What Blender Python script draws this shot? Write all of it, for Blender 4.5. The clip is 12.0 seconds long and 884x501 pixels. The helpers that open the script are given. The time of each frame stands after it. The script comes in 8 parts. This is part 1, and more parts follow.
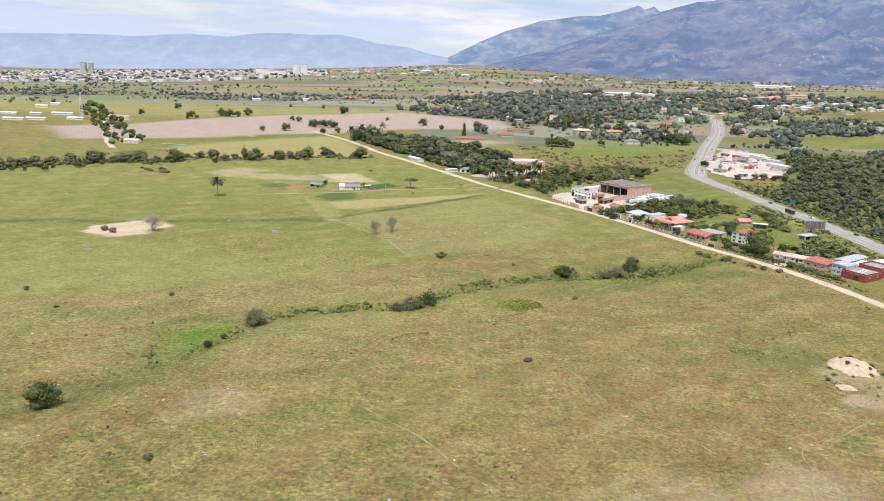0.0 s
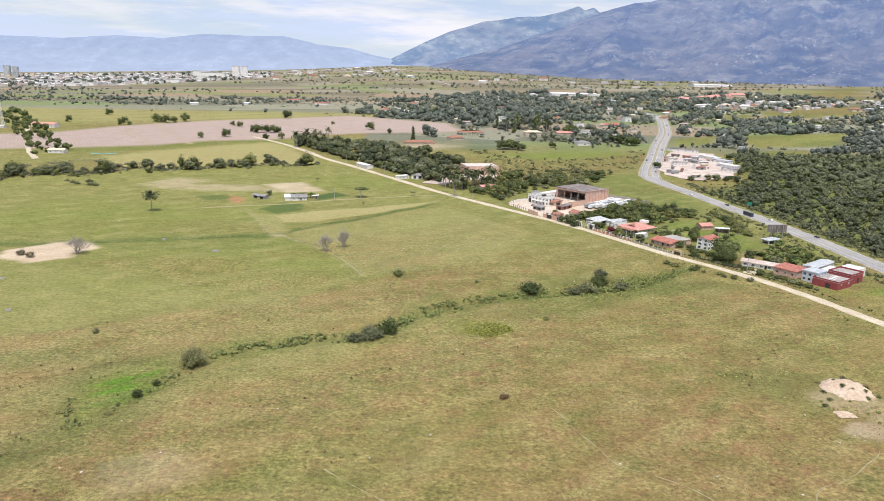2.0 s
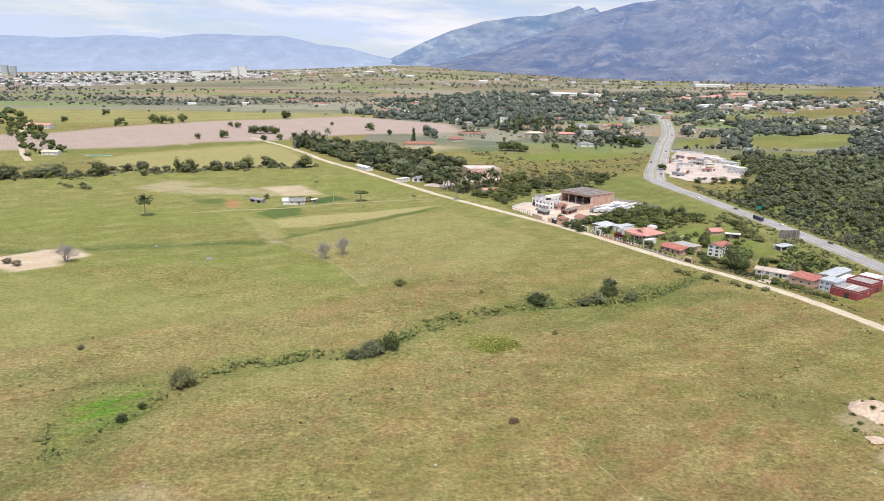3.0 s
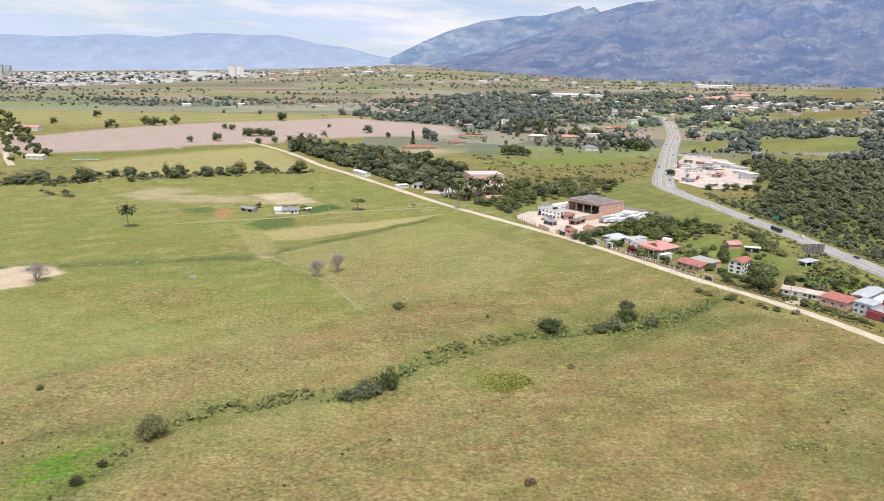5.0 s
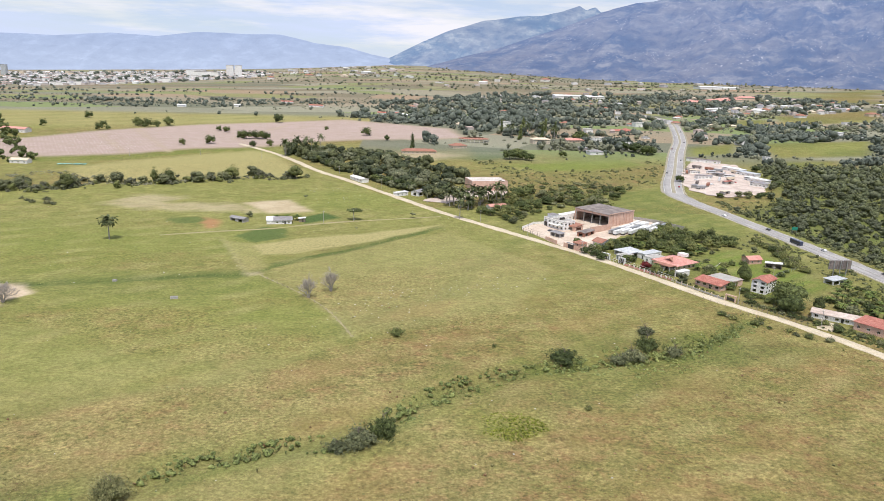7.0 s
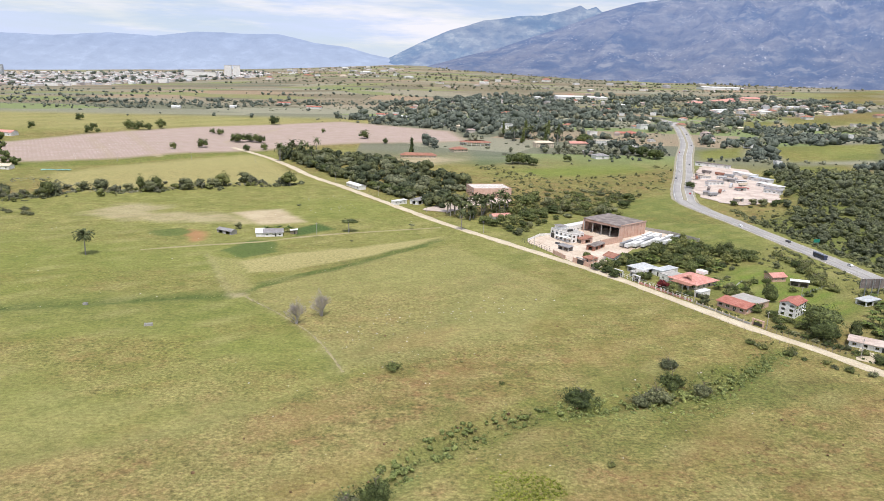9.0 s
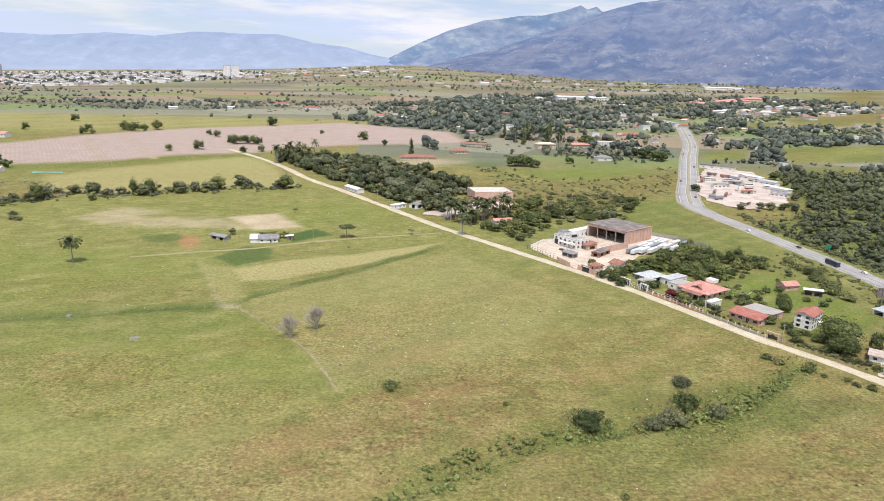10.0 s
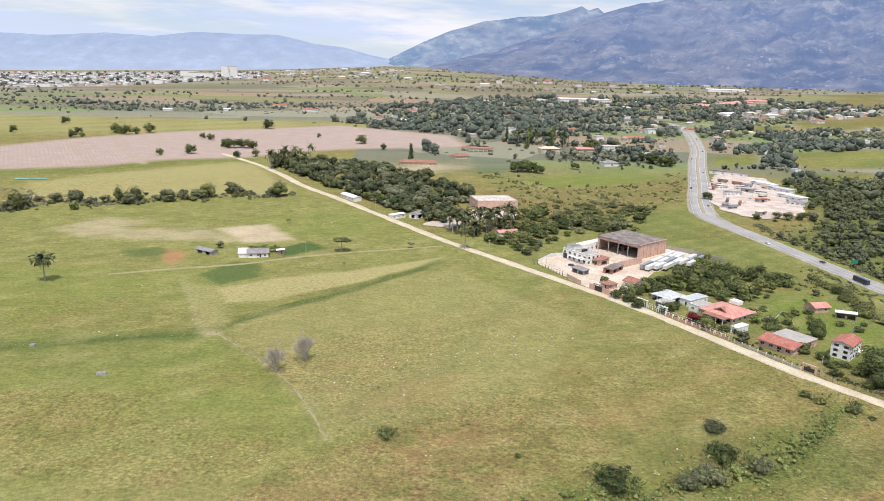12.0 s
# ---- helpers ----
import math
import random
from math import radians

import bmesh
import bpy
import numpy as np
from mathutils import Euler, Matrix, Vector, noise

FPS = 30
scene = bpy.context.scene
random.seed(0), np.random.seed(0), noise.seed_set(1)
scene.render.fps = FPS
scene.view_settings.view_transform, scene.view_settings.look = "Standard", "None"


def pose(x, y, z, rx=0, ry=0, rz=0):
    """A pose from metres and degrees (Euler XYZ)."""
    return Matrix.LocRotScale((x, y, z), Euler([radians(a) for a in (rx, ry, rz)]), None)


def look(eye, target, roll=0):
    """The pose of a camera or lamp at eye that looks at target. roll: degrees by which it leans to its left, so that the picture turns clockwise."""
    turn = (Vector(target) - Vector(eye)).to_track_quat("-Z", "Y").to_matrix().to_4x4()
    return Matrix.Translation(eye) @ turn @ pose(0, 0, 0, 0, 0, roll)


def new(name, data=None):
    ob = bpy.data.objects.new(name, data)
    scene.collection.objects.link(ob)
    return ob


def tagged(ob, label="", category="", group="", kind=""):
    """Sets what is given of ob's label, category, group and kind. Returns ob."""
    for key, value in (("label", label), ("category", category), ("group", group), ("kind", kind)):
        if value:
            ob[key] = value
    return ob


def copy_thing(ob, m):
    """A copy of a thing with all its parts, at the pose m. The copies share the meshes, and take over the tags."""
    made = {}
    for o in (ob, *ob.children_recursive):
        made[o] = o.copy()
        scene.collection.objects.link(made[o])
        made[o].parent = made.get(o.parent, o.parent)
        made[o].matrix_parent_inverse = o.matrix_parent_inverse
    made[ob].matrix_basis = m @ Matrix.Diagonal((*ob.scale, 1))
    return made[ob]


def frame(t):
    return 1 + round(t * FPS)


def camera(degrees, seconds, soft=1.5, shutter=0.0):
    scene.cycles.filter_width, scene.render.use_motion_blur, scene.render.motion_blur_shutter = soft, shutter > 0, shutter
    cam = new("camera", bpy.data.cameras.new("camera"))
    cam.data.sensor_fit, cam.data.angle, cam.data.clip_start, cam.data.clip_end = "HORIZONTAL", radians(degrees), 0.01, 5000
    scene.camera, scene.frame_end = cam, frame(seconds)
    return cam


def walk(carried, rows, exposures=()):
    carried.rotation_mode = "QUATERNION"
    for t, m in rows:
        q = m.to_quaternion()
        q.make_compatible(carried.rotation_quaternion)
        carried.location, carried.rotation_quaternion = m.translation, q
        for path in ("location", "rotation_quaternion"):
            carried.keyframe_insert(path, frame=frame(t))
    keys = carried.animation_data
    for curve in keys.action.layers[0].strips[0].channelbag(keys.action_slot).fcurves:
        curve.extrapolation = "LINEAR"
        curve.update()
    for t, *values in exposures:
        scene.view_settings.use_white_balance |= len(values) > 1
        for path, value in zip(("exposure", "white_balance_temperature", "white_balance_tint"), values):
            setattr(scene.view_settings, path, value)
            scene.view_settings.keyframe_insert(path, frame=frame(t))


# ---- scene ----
cam = camera(65.9, 12.0, soft=0.8)
PATH = [
    (0, (5.777, 0.192, 97.927), (5.732, 2.128, 97.426), 2.1),
    (0.5, (3.797, 7.158, 98.395), (3.865, 9.094, 97.898), 1.8),
    (1, (2.023, 13.927, 98.667), (2.129, 15.862, 98.172), 1.7),
    (1.5, (0.974, 20.951, 99.077), (1.08, 22.886, 98.583), 1.7),
    (2, (0.232, 27.722, 99.424), (0.339, 29.657, 98.93), 1.7),
    (2.5, (-0.363, 35.105, 99.87), (-0.255, 37.04, 99.375), 1.7),
    (3, (-0.746, 42.316, 100.193), (-0.638, 44.251, 99.698), 1.7),
    (5, (-1.284, 71.217, 102.343), (-1.172, 73.151, 101.847), 1.8),
    (5.5, (-1.357, 78.184, 102.912), (-1.244, 80.118, 102.416), 1.9),
    (6, (-1.281, 85.439, 103.42), (-1.167, 87.373, 102.924), 1.9),
    (6.5, (-1.315, 92.398, 103.83), (-1.2, 94.332, 103.334), 1.9),
    (7, (-1.31, 99.373, 104.327), (-1.195, 101.307, 103.831), 2.0),
    (9, (-0.223, 129.512, 106.444), (-0.108, 131.446, 105.947), 2.0),
    (9.5, (0.019, 136.486, 106.865), (0.133, 138.42, 106.367), 2.0),
    (10, (0.282, 143.862, 107.067), (0.397, 145.796, 106.57), 2.0),
    (10.5, (0.353, 151.383, 107.491), (0.469, 153.317, 106.993), 2.0),
    (11, (0.421, 158.83, 107.964), (0.537, 160.764, 107.467), 2.0),
    (11.5, (0.545, 166.083, 108.366), (0.662, 168.017, 107.87), 2.0),
    (12, (0.616, 173.18, 108.664), (0.732, 175.115, 108.169), 2.1),
]
walk(cam, [(t, look(eye, target, roll)) for t, eye, target, roll in PATH])

# ---- daylight ----
SUN_TO = Vector((0.0, -0.44, 1.00)).normalized()
world = bpy.data.worlds.new("world")
scene.world = world
world.use_nodes = True
wn, wl = world.node_tree.nodes, world.node_tree.links
wn.clear()
sky = wn.new("ShaderNodeTexSky")
sky.sky_type, sky.sun_disc = "NISHITA", False
sky.sun_elevation = math.asin(SUN_TO.z)
sky.sun_rotation = math.atan2(SUN_TO.x, SUN_TO.y)
sky.altitude, sky.air_density, sky.dust_density, sky.ozone_density = 900, 1.0, 0.4, 1.4
coords = wn.new("ShaderNodeTexCoord")
stretch = wn.new("ShaderNodeMapping")
stretch.inputs["Scale"].default_value = (1.9, 1.9, 15.0)
puffs = wn.new("ShaderNodeTexNoise")
puffs.inputs["Scale"].default_value, puffs.inputs["Detail"].default_value, puffs.inputs["Roughness"].default_value = 1.6, 6.0, 0.6
cover = wn.new("ShaderNodeMapRange")
cover.inputs["From Min"].default_value, cover.inputs["From Max"].default_value = 0.42, 0.60
cover.inputs["To Min"].default_value, cover.inputs["To Max"].default_value = 0.62, 1.0
veil = wn.new("ShaderNodeMix")
veil.data_type = "RGBA"
bank = wn.new("ShaderNodeTexNoise")
bank.inputs["Scale"].default_value, bank.inputs["Detail"].default_value, bank.inputs["Roughness"].default_value = 2.3, 7.0, 0.62
lit = wn.new("ShaderNodeMapRange")
lit.inputs["From Min"].default_value, lit.inputs["From Max"].default_value = 0.47, 0.62
cloud = wn.new("ShaderNodeMix")
cloud.data_type = "RGBA"
cloud.inputs["A"].default_value, cloud.inputs["B"].default_value = (6.9, 7.8, 10.2, 1), (9.6, 9.5, 10.2, 1)
wl.new(stretch.outputs["Vector"], bank.inputs["Vector"])
wl.new(bank.outputs["Fac"], lit.inputs["Value"])
wl.new(lit.outputs["Result"], cloud.inputs["Factor"])
wl.new(cloud.outputs["Result"], veil.inputs["B"])
dome = wn.new("ShaderNodeBackground")
dome.inputs["Strength"].default_value = 0.085
sky_out = wn.new("ShaderNodeOutputWorld")
wl.new(coords.outputs["Generated"], stretch.inputs["Vector"])
wl.new(stretch.outputs["Vector"], puffs.inputs["Vector"])
wl.new(puffs.outputs["Fac"], cover.inputs["Value"])
wl.new(cover.outputs["Result"], veil.inputs["Factor"])
wl.new(sky.outputs["Color"], veil.inputs["A"])
wl.new(veil.outputs["Result"], dome.inputs["Color"])
wl.new(dome.outputs["Background"], sky_out.inputs["Surface"])
sun = new("sun", bpy.data.lights.new("sun", "SUN"))
sun.data.energy, sun.data.angle, sun.data.color = 3.6, radians(0.5), (1.0, 0.955, 0.88)
sun.matrix_world = look(SUN_TO * 900, (0, 0, 0))
scene.view_settings.exposure = 0.20

# ---- materials ----
def material(name):
    m = bpy.data.materials.new(name)
    m.use_nodes = True
    nodes, links = m.node_tree.nodes, m.node_tree.links
    return m, nodes, links, nodes["Principled BSDF"]


def noise_node(nodes, links, where, scale, detail=4.0, rough=0.55, stretch_by=None):
    n = nodes.new("ShaderNodeTexNoise")
    n.inputs["Scale"].default_value, n.inputs["Detail"].default_value, n.inputs["Roughness"].default_value = scale, detail, rough
    if stretch_by:
        mp = nodes.new("ShaderNodeMapping")
        mp.inputs["Scale"].default_value = stretch_by
        links.new(where, mp.inputs["Vector"])
        where = mp.outputs["Vector"]
    links.new(where, n.inputs["Vector"])
    return n.outputs["Fac"]


def ramp_to(nodes, links, value, a, b, lo=0.0, hi=1.0):
    n = nodes.new("ShaderNodeMapRange")
    for key, v in (("From Min", a), ("From Max", b), ("To Min", lo), ("To Max", hi)):
        n.inputs[key].default_value = v
    links.new(value, n.inputs["Value"])
    return n.outputs["Result"]


def mix_of(nodes, links, fac, a, b, blend="MIX"):
    n = nodes.new("ShaderNodeMix")
    n.data_type, n.blend_type = "RGBA", blend
    for key, v in (("Factor", fac), ("A", a), ("B", b)):
        if isinstance(v, (int, float)):
            n.inputs[key].default_value = v
        elif isinstance(v, tuple):
            n.inputs[key].default_value = (*v, 1)
        else:
            links.new(v, n.inputs[key])
    return n.outputs["Result"]


def math_of(nodes, links, op, a, b):
    n = nodes.new("ShaderNodeMath")
    n.operation = op
    n.use_clamp = True
    for i, v in enumerate((a, b)):
        if isinstance(v, (int, float)):
            n.inputs[i].default_value = v
        else:
            links.new(v, n.inputs[i])
    return n.outputs[0]


def bump_of(nodes, links, bsdf, height, strength, distance):
    n = nodes.new("ShaderNodeBump")
    n.inputs["Strength"].default_value, n.inputs["Distance"].default_value = strength, distance
    links.new(height, n.inputs["Height"])
    links.new(n.outputs["Normal"], bsdf.inputs["Normal"])


def surface(name, base, worn, grain=2.0, patch=0.15, rough=0.85, bump=0.3, depth=0.05, metal=0.0, vary=0.0, ribs=None, island=0.0):
    """A weathered surface: base and worn colours in patches, fine grain, ribs (per metre, axis) for sheets and tiles."""
    m, nodes, links, bsdf = material(name)
    where = nodes.new("ShaderNodeNewGeometry").outputs["Position"]
    big = noise_node(nodes, links, where, patch, 5.0, 0.6)
    fine = noise_node(nodes, links, where, grain, 3.0, 0.6)
    colour = mix_of(nodes, links, ramp_to(nodes, links, big, 0.38, 0.66), base, worn)
    shade = mix_of(nodes, links, ramp_to(nodes, links, fine, 0.3, 0.7), (0.74, 0.74, 0.74), (1.12, 1.12, 1.12))
    colour = mix_of(nodes, links, 1.0, colour, shade, "MULTIPLY")
    if vary or island:
        rnd = nodes.new("ShaderNodeObjectInfo").outputs["Random"] if vary else nodes.new("ShaderNodeNewGeometry").outputs["Random Per Island"]
        hsv = nodes.new("ShaderNodeHueSaturation")
        links.new(ramp_to(nodes, links, rnd, 0, 1, 1 - (vary or island), 1 + (vary or island)), hsv.inputs["Value"])
        links.new(ramp_to(nodes, links, rnd, 0, 1, 0.5 + 0.09 * (vary or island), 0.5 - 0.09 * (vary or island)), hsv.inputs["Hue"])
        links.new(colour, hsv.inputs["Color"])
        colour = hsv.outputs["Color"]
    links.new(colour, bsdf.inputs["Base Color"])
    bsdf.inputs["Roughness"].default_value, bsdf.inputs["Metallic"].default_value = rough, metal
    height = fine
    if ribs:
        w = nodes.new("ShaderNodeTexWave")
        w.wave_type, w.bands_direction = "BANDS", ribs[1]
        w.inputs["Scale"].default_value = ribs[0]
        links.new(nodes.new("ShaderNodeTexCoord").outputs["Object"], w.inputs["Vector"])
        height = w.outputs["Fac"]
    if bump:
        bump_of(nodes, links, bsdf, height, bump, depth)
    return m


def foliage(name, dark, light, vary=0.38, patch=0.35):
    m, nodes, links, bsdf = material(name)
    geo = nodes.new("ShaderNodeNewGeometry")
    big = noise_node(nodes, links, geo.outputs["Position"], patch, 3.0)
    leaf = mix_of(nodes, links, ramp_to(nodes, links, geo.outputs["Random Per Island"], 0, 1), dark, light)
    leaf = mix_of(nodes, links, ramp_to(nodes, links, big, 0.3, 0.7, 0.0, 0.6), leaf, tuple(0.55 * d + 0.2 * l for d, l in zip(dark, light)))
    # Dappled leaf shade put into the colour, darker in the bump's hollows.
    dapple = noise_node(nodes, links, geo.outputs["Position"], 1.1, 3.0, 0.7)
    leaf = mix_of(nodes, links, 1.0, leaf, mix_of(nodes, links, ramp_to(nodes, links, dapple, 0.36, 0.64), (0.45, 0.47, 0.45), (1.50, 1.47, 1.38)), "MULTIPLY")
    bump_of(nodes, links, bsdf, dapple, 0.8, 0.9)
    hsv = nodes.new("ShaderNodeHueSaturation")
    rnd = nodes.new("ShaderNodeObjectInfo").outputs["Random"]
    links.new(ramp_to(nodes, links, rnd, 0, 1, 1 - vary, 1 + vary), hsv.inputs["Value"])
    links.new(ramp_to(nodes, links, rnd, 0, 1, 0.515, 0.485), hsv.inputs["Hue"])
    links.new(leaf, hsv.inputs["Color"])
    links.new(hsv.outputs["Color"], bsdf.inputs["Base Color"])
    bsdf.inputs["Roughness"].default_value = 0.75
    bsdf.inputs["Specular IOR Level"].default_value = 0.25
    return m


def ground_material():
    m, nodes, links, bsdf = material("pasture_ground")
    where = nodes.new("ShaderNodeNewGeometry").outputs["Position"]

    def mask(key):
        n = nodes.new("ShaderNodeAttribute")
        n.attribute_name = key
        return n.outputs["Fac"]

    huge = noise_node(nodes, links, where, 0.012, 4.0, 0.6)
    mid = noise_node(nodes, links, where, 0.07, 5.0, 0.65, (0.85, 1.0, 1.0))
    hue = noise_node(nodes, links, where, 0.13, 6.0, 0.72, (0.8, 1.0, 1.0))
    tuft = noise_node(nodes, links, where, 0.80, 5.0, 0.72, (0.8, 1.0, 1.0))
    fine = noise_node(nodes, links, where, 2.6, 4.0, 0.8)
    lush_c = mix_of(nodes, links, ramp_to(nodes, links, mid, 0.35, 0.65), (0.184, 0.188, 0.061), (0.252, 0.244, 0.088))
    lush_c = mix_of(nodes, links, ramp_to(nodes, links, hue, 0.52, 0.72, 0.0, 0.55), lush_c, (0.230, 0.196, 0.078))
    dry_c = mix_of(nodes, links, ramp_to(nodes, links, mid, 0.38, 0.62), (0.188, 0.154, 0.062), (0.285, 0.236, 0.104))
    dry_c = mix_of(nodes, links, ramp_to(nodes, links, hue, 0.50, 0.62, 0.0, 1.0), dry_c, (0.232, 0.148, 0.076))
    dry_c = mix_of(nodes, links, ramp_to(nodes, links, hue, 0.48, 0.34, 0.0, 0.85), dry_c, (0.162, 0.158, 0.058))
    dryness = math_of(nodes, links, "ADD", mask("dry"), ramp_to(nodes, links, huge, 0.35, 0.65, -0.16, 0.16))
    dryness = math_of(nodes, links, "ADD", dryness, ramp_to(nodes, links, mid, 0.3, 0.7, -0.16, 0.16))
    colour = mix_of(nodes, links, dryness, lush_c, dry_c)
    streak = noise_node(nodes, links, where, 0.30, 5.0, 0.68, (0.55, 1.0, 1.0))
    colour = mix_of(nodes, links, 1.0, colour, mix_of(nodes, links, ramp_to(nodes, links, streak, 0.34, 0.66), (0.80, 0.82, 0.80), (1.20, 1.19, 1.17)), "MULTIPLY")
    clod = noise_node(nodes, links, where, 0.46, 4.0, 0.66)
    patchy = noise_node(nodes, links, where, 0.035, 3.0, 0.6)
    rusty = math_of(nodes, links, "MULTIPLY", ramp_to(nodes, links, clod, 0.56, 0.63, 0.0, 0.8), ramp_to(nodes, links, patchy, 0.44, 0.58))
    colour = mix_of(nodes, links, math_of(nodes, links, "MULTIPLY", rusty, ramp_to(nodes, links, mask("dry"), 0.3, 0.7)), colour, (0.150, 0.088, 0.044))
    weeds = math_of(nodes, links, "MULTIPLY", ramp_to(nodes, links, clod, 0.44, 0.37, 0.0, 0.7), ramp_to(nodes, links, patchy, 0.58, 0.44))
    colour = mix_of(nodes, links, math_of(nodes, links, "MULTIPLY", weeds, ramp_to(nodes, links, mask("dry"), 0.2, 0.6)), colour, (0.112, 0.118, 0.040))
    colour = mix_of(nodes, links, ramp_to(nodes, links, mask("bright"), 0, 1), colour, (0.158, 0.212, 0.038))
    colour = mix_of(nodes, links, ramp_to(nodes, links, mask("bright"), 0.55, 0.95), colour, (0.100, 0.215, 0.020))
    # Dark green for damp growth, and for one painted shade swath in the pasture.
    wet_and_shade = math_of(nodes, links, "MULTIPLY", mask("wet_and_shade"), ramp_to(nodes, links, hue, 0.25, 0.6, 0.45, 1.0))
    colour = mix_of(nodes, links, wet_and_shade, colour, (0.088, 0.122, 0.036))
    colour = mix_of(nodes, links, ramp_to(nodes, links, mask("pale"), 0, 1), colour, (0.36, 0.315, 0.150))
    colour = mix_of(nodes, links, mask("crop"), colour, (0.062, 0.110, 0.034))
    cells = nodes.new("ShaderNodeTexVoronoi")
    cells.inputs["Scale"].default_value = 1.0
    parcel = nodes.new("ShaderNodeMapping")
    parcel.inputs["Scale"].default_value = (0.0042, 0.0105, 0.0)
    parcel.inputs["Rotation"].default_value = (0, 0, radians(9))
    links.new(where, parcel.inputs["Vector"])
    links.new(parcel.outputs["Vector"], cells.inputs["Vector"])
    split = nodes.new("ShaderNodeSeparateColor")
    links.new(cells.outputs["Color"], split.inputs["Color"])
    # Far parcels carry the distance haze in their colours, greyer and bluer.
    hazed_field_c = mix_of(nodes, links, ramp_to(nodes, links, split.outputs["Red"], 0.15, 0.85), (0.152, 0.158, 0.128), (0.282, 0.270, 0.222))
    hazed_field_c = mix_of(nodes, links, ramp_to(nodes, links, split.outputs["Green"], 0.72, 0.76), hazed_field_c, (0.195, 0.240, 0.115))
    hazed_field_c = mix_of(nodes, links, ramp_to(nodes, links, split.outputs["Blue"], 0.92, 0.94), hazed_field_c, (0.310, 0.240, 0.185))
    colour = mix_of(nodes, links, math_of(nodes, links, "MULTIPLY", mask("far"), 0.85), colour, hazed_field_c)
    fleck = noise_node(nodes, links, where, 0.30, 5.0, 0.7, (1.0, 0.8, 1.0))
    near = math_of(nodes, links, "SUBTRACT", 1.0, mask("far"))
    weedy = math_of(nodes, links, "MULTIPLY", ramp_to(nodes, links, fleck, 0.56, 0.64, 0.0, 0.6), math_of(nodes, links, "MULTIPLY", near, ramp_to(nodes, links, mask("dry"), 0.2, 0.6, 0.35, 1.0)))
    colour = mix_of(nodes, links, weedy, colour, (0.128, 0.112, 0.046))
    clump = mix_of(nodes, links, ramp_to(nodes, links, tuft, 0.32, 0.68), (0.66, 0.68, 0.64), (1.25, 1.25, 1.22))
    colour = mix_of(nodes, links, 1.0, colour, clump, "MULTIPLY")
    rough_grass = math_of(nodes, links, "MULTIPLY", near, ramp_to(nodes, links, mask("dry"), 0.25, 0.65))
    hummock = noise_node(nodes, links, where, 0.95, 3.0, 0.75, (0.85, 1.0, 1.0))
    colour = mix_of(nodes, links, rough_grass, colour, mix_of(nodes, links, 1.0, colour, mix_of(nodes, links, ramp_to(nodes, links, hummock, 0.38, 0.62), (0.73, 0.74, 0.71), (1.27, 1.26, 1.24)), "MULTIPLY"))
    speck = mix_of(nodes, links, ramp_to(nodes, links, fine, 0.3, 0.7), (0.76, 0.77, 0.76), (1.20, 1.19, 1.17))
    colour = mix_of(nodes, links, 1.0, colour, speck, "MULTIPLY")
    soil_c = mix_of(nodes, links, ramp_to(nodes, links, mid, 0.3, 0.7), (0.48, 0.365, 0.26), (0.60, 0.49, 0.37))
    soil_m = math_of(nodes, links, "MULTIPLY", mask("soil"), ramp_to(nodes, links, tuft, 0.2, 0.55, 0.45, 1.0))
    colour = mix_of(nodes, links, soil_m, colour, soil_c)
    rows = nodes.new("ShaderNodeTexWave")
    rows.bands_direction = "X"
    rows.inputs["Scale"].default_value, rows.inputs["Distortion"].default_value = 0.075, 1.6
    turned = nodes.new("ShaderNodeMapping")
    turned.inputs["Rotation"].default_value = (0, 0, radians(-28))
    links.new(where, turned.inputs["Vector"])
    links.new(turned.outputs["Vector"], rows.inputs["Vector"])
    plow_c = mix_of(nodes, links, rows.outputs["Fac"], (0.36, 0.275, 0.245), (0.42, 0.325, 0.29))
    plow_c = mix_of(nodes, links, ramp_to(nodes, links, mid, 0.35, 0.62), plow_c, (0.345, 0.27, 0.225))
    plow_c = mix_of(nodes, links, ramp_to(nodes, links, hue, 0.5, 0.7, 0.0, 0.7), plow_c, (0.43, 0.35, 0.30))
    colour = mix_of(nodes, links, math_of(nodes, links, "MULTIPLY", mask("plow"), ramp_to(nodes, links, mask("soil"), 0, 1, 1.0, 0.5)), colour, plow_c)
    red_c = mix_of(nodes, links, ramp_to(nodes, links, mid, 0.3, 0.7), (0.34, 0.16, 0.085), (0.42, 0.22, 0.12))
    colour = mix_of(nodes, links, mask("rust"), colour, red_c)
    links.new(colour, bsdf.inputs["Base Color"])
    bsdf.inputs["Roughness"].default_value = 0.95
    bsdf.inputs["Specular IOR Level"].default_value = 0.1
    both = math_of(nodes, links, "ADD", tuft, ramp_to(nodes, links, fine, 0, 1, 0, 0.35))
    bump_of(nodes, links, bsdf, both, 0.65, 0.8)
    return m


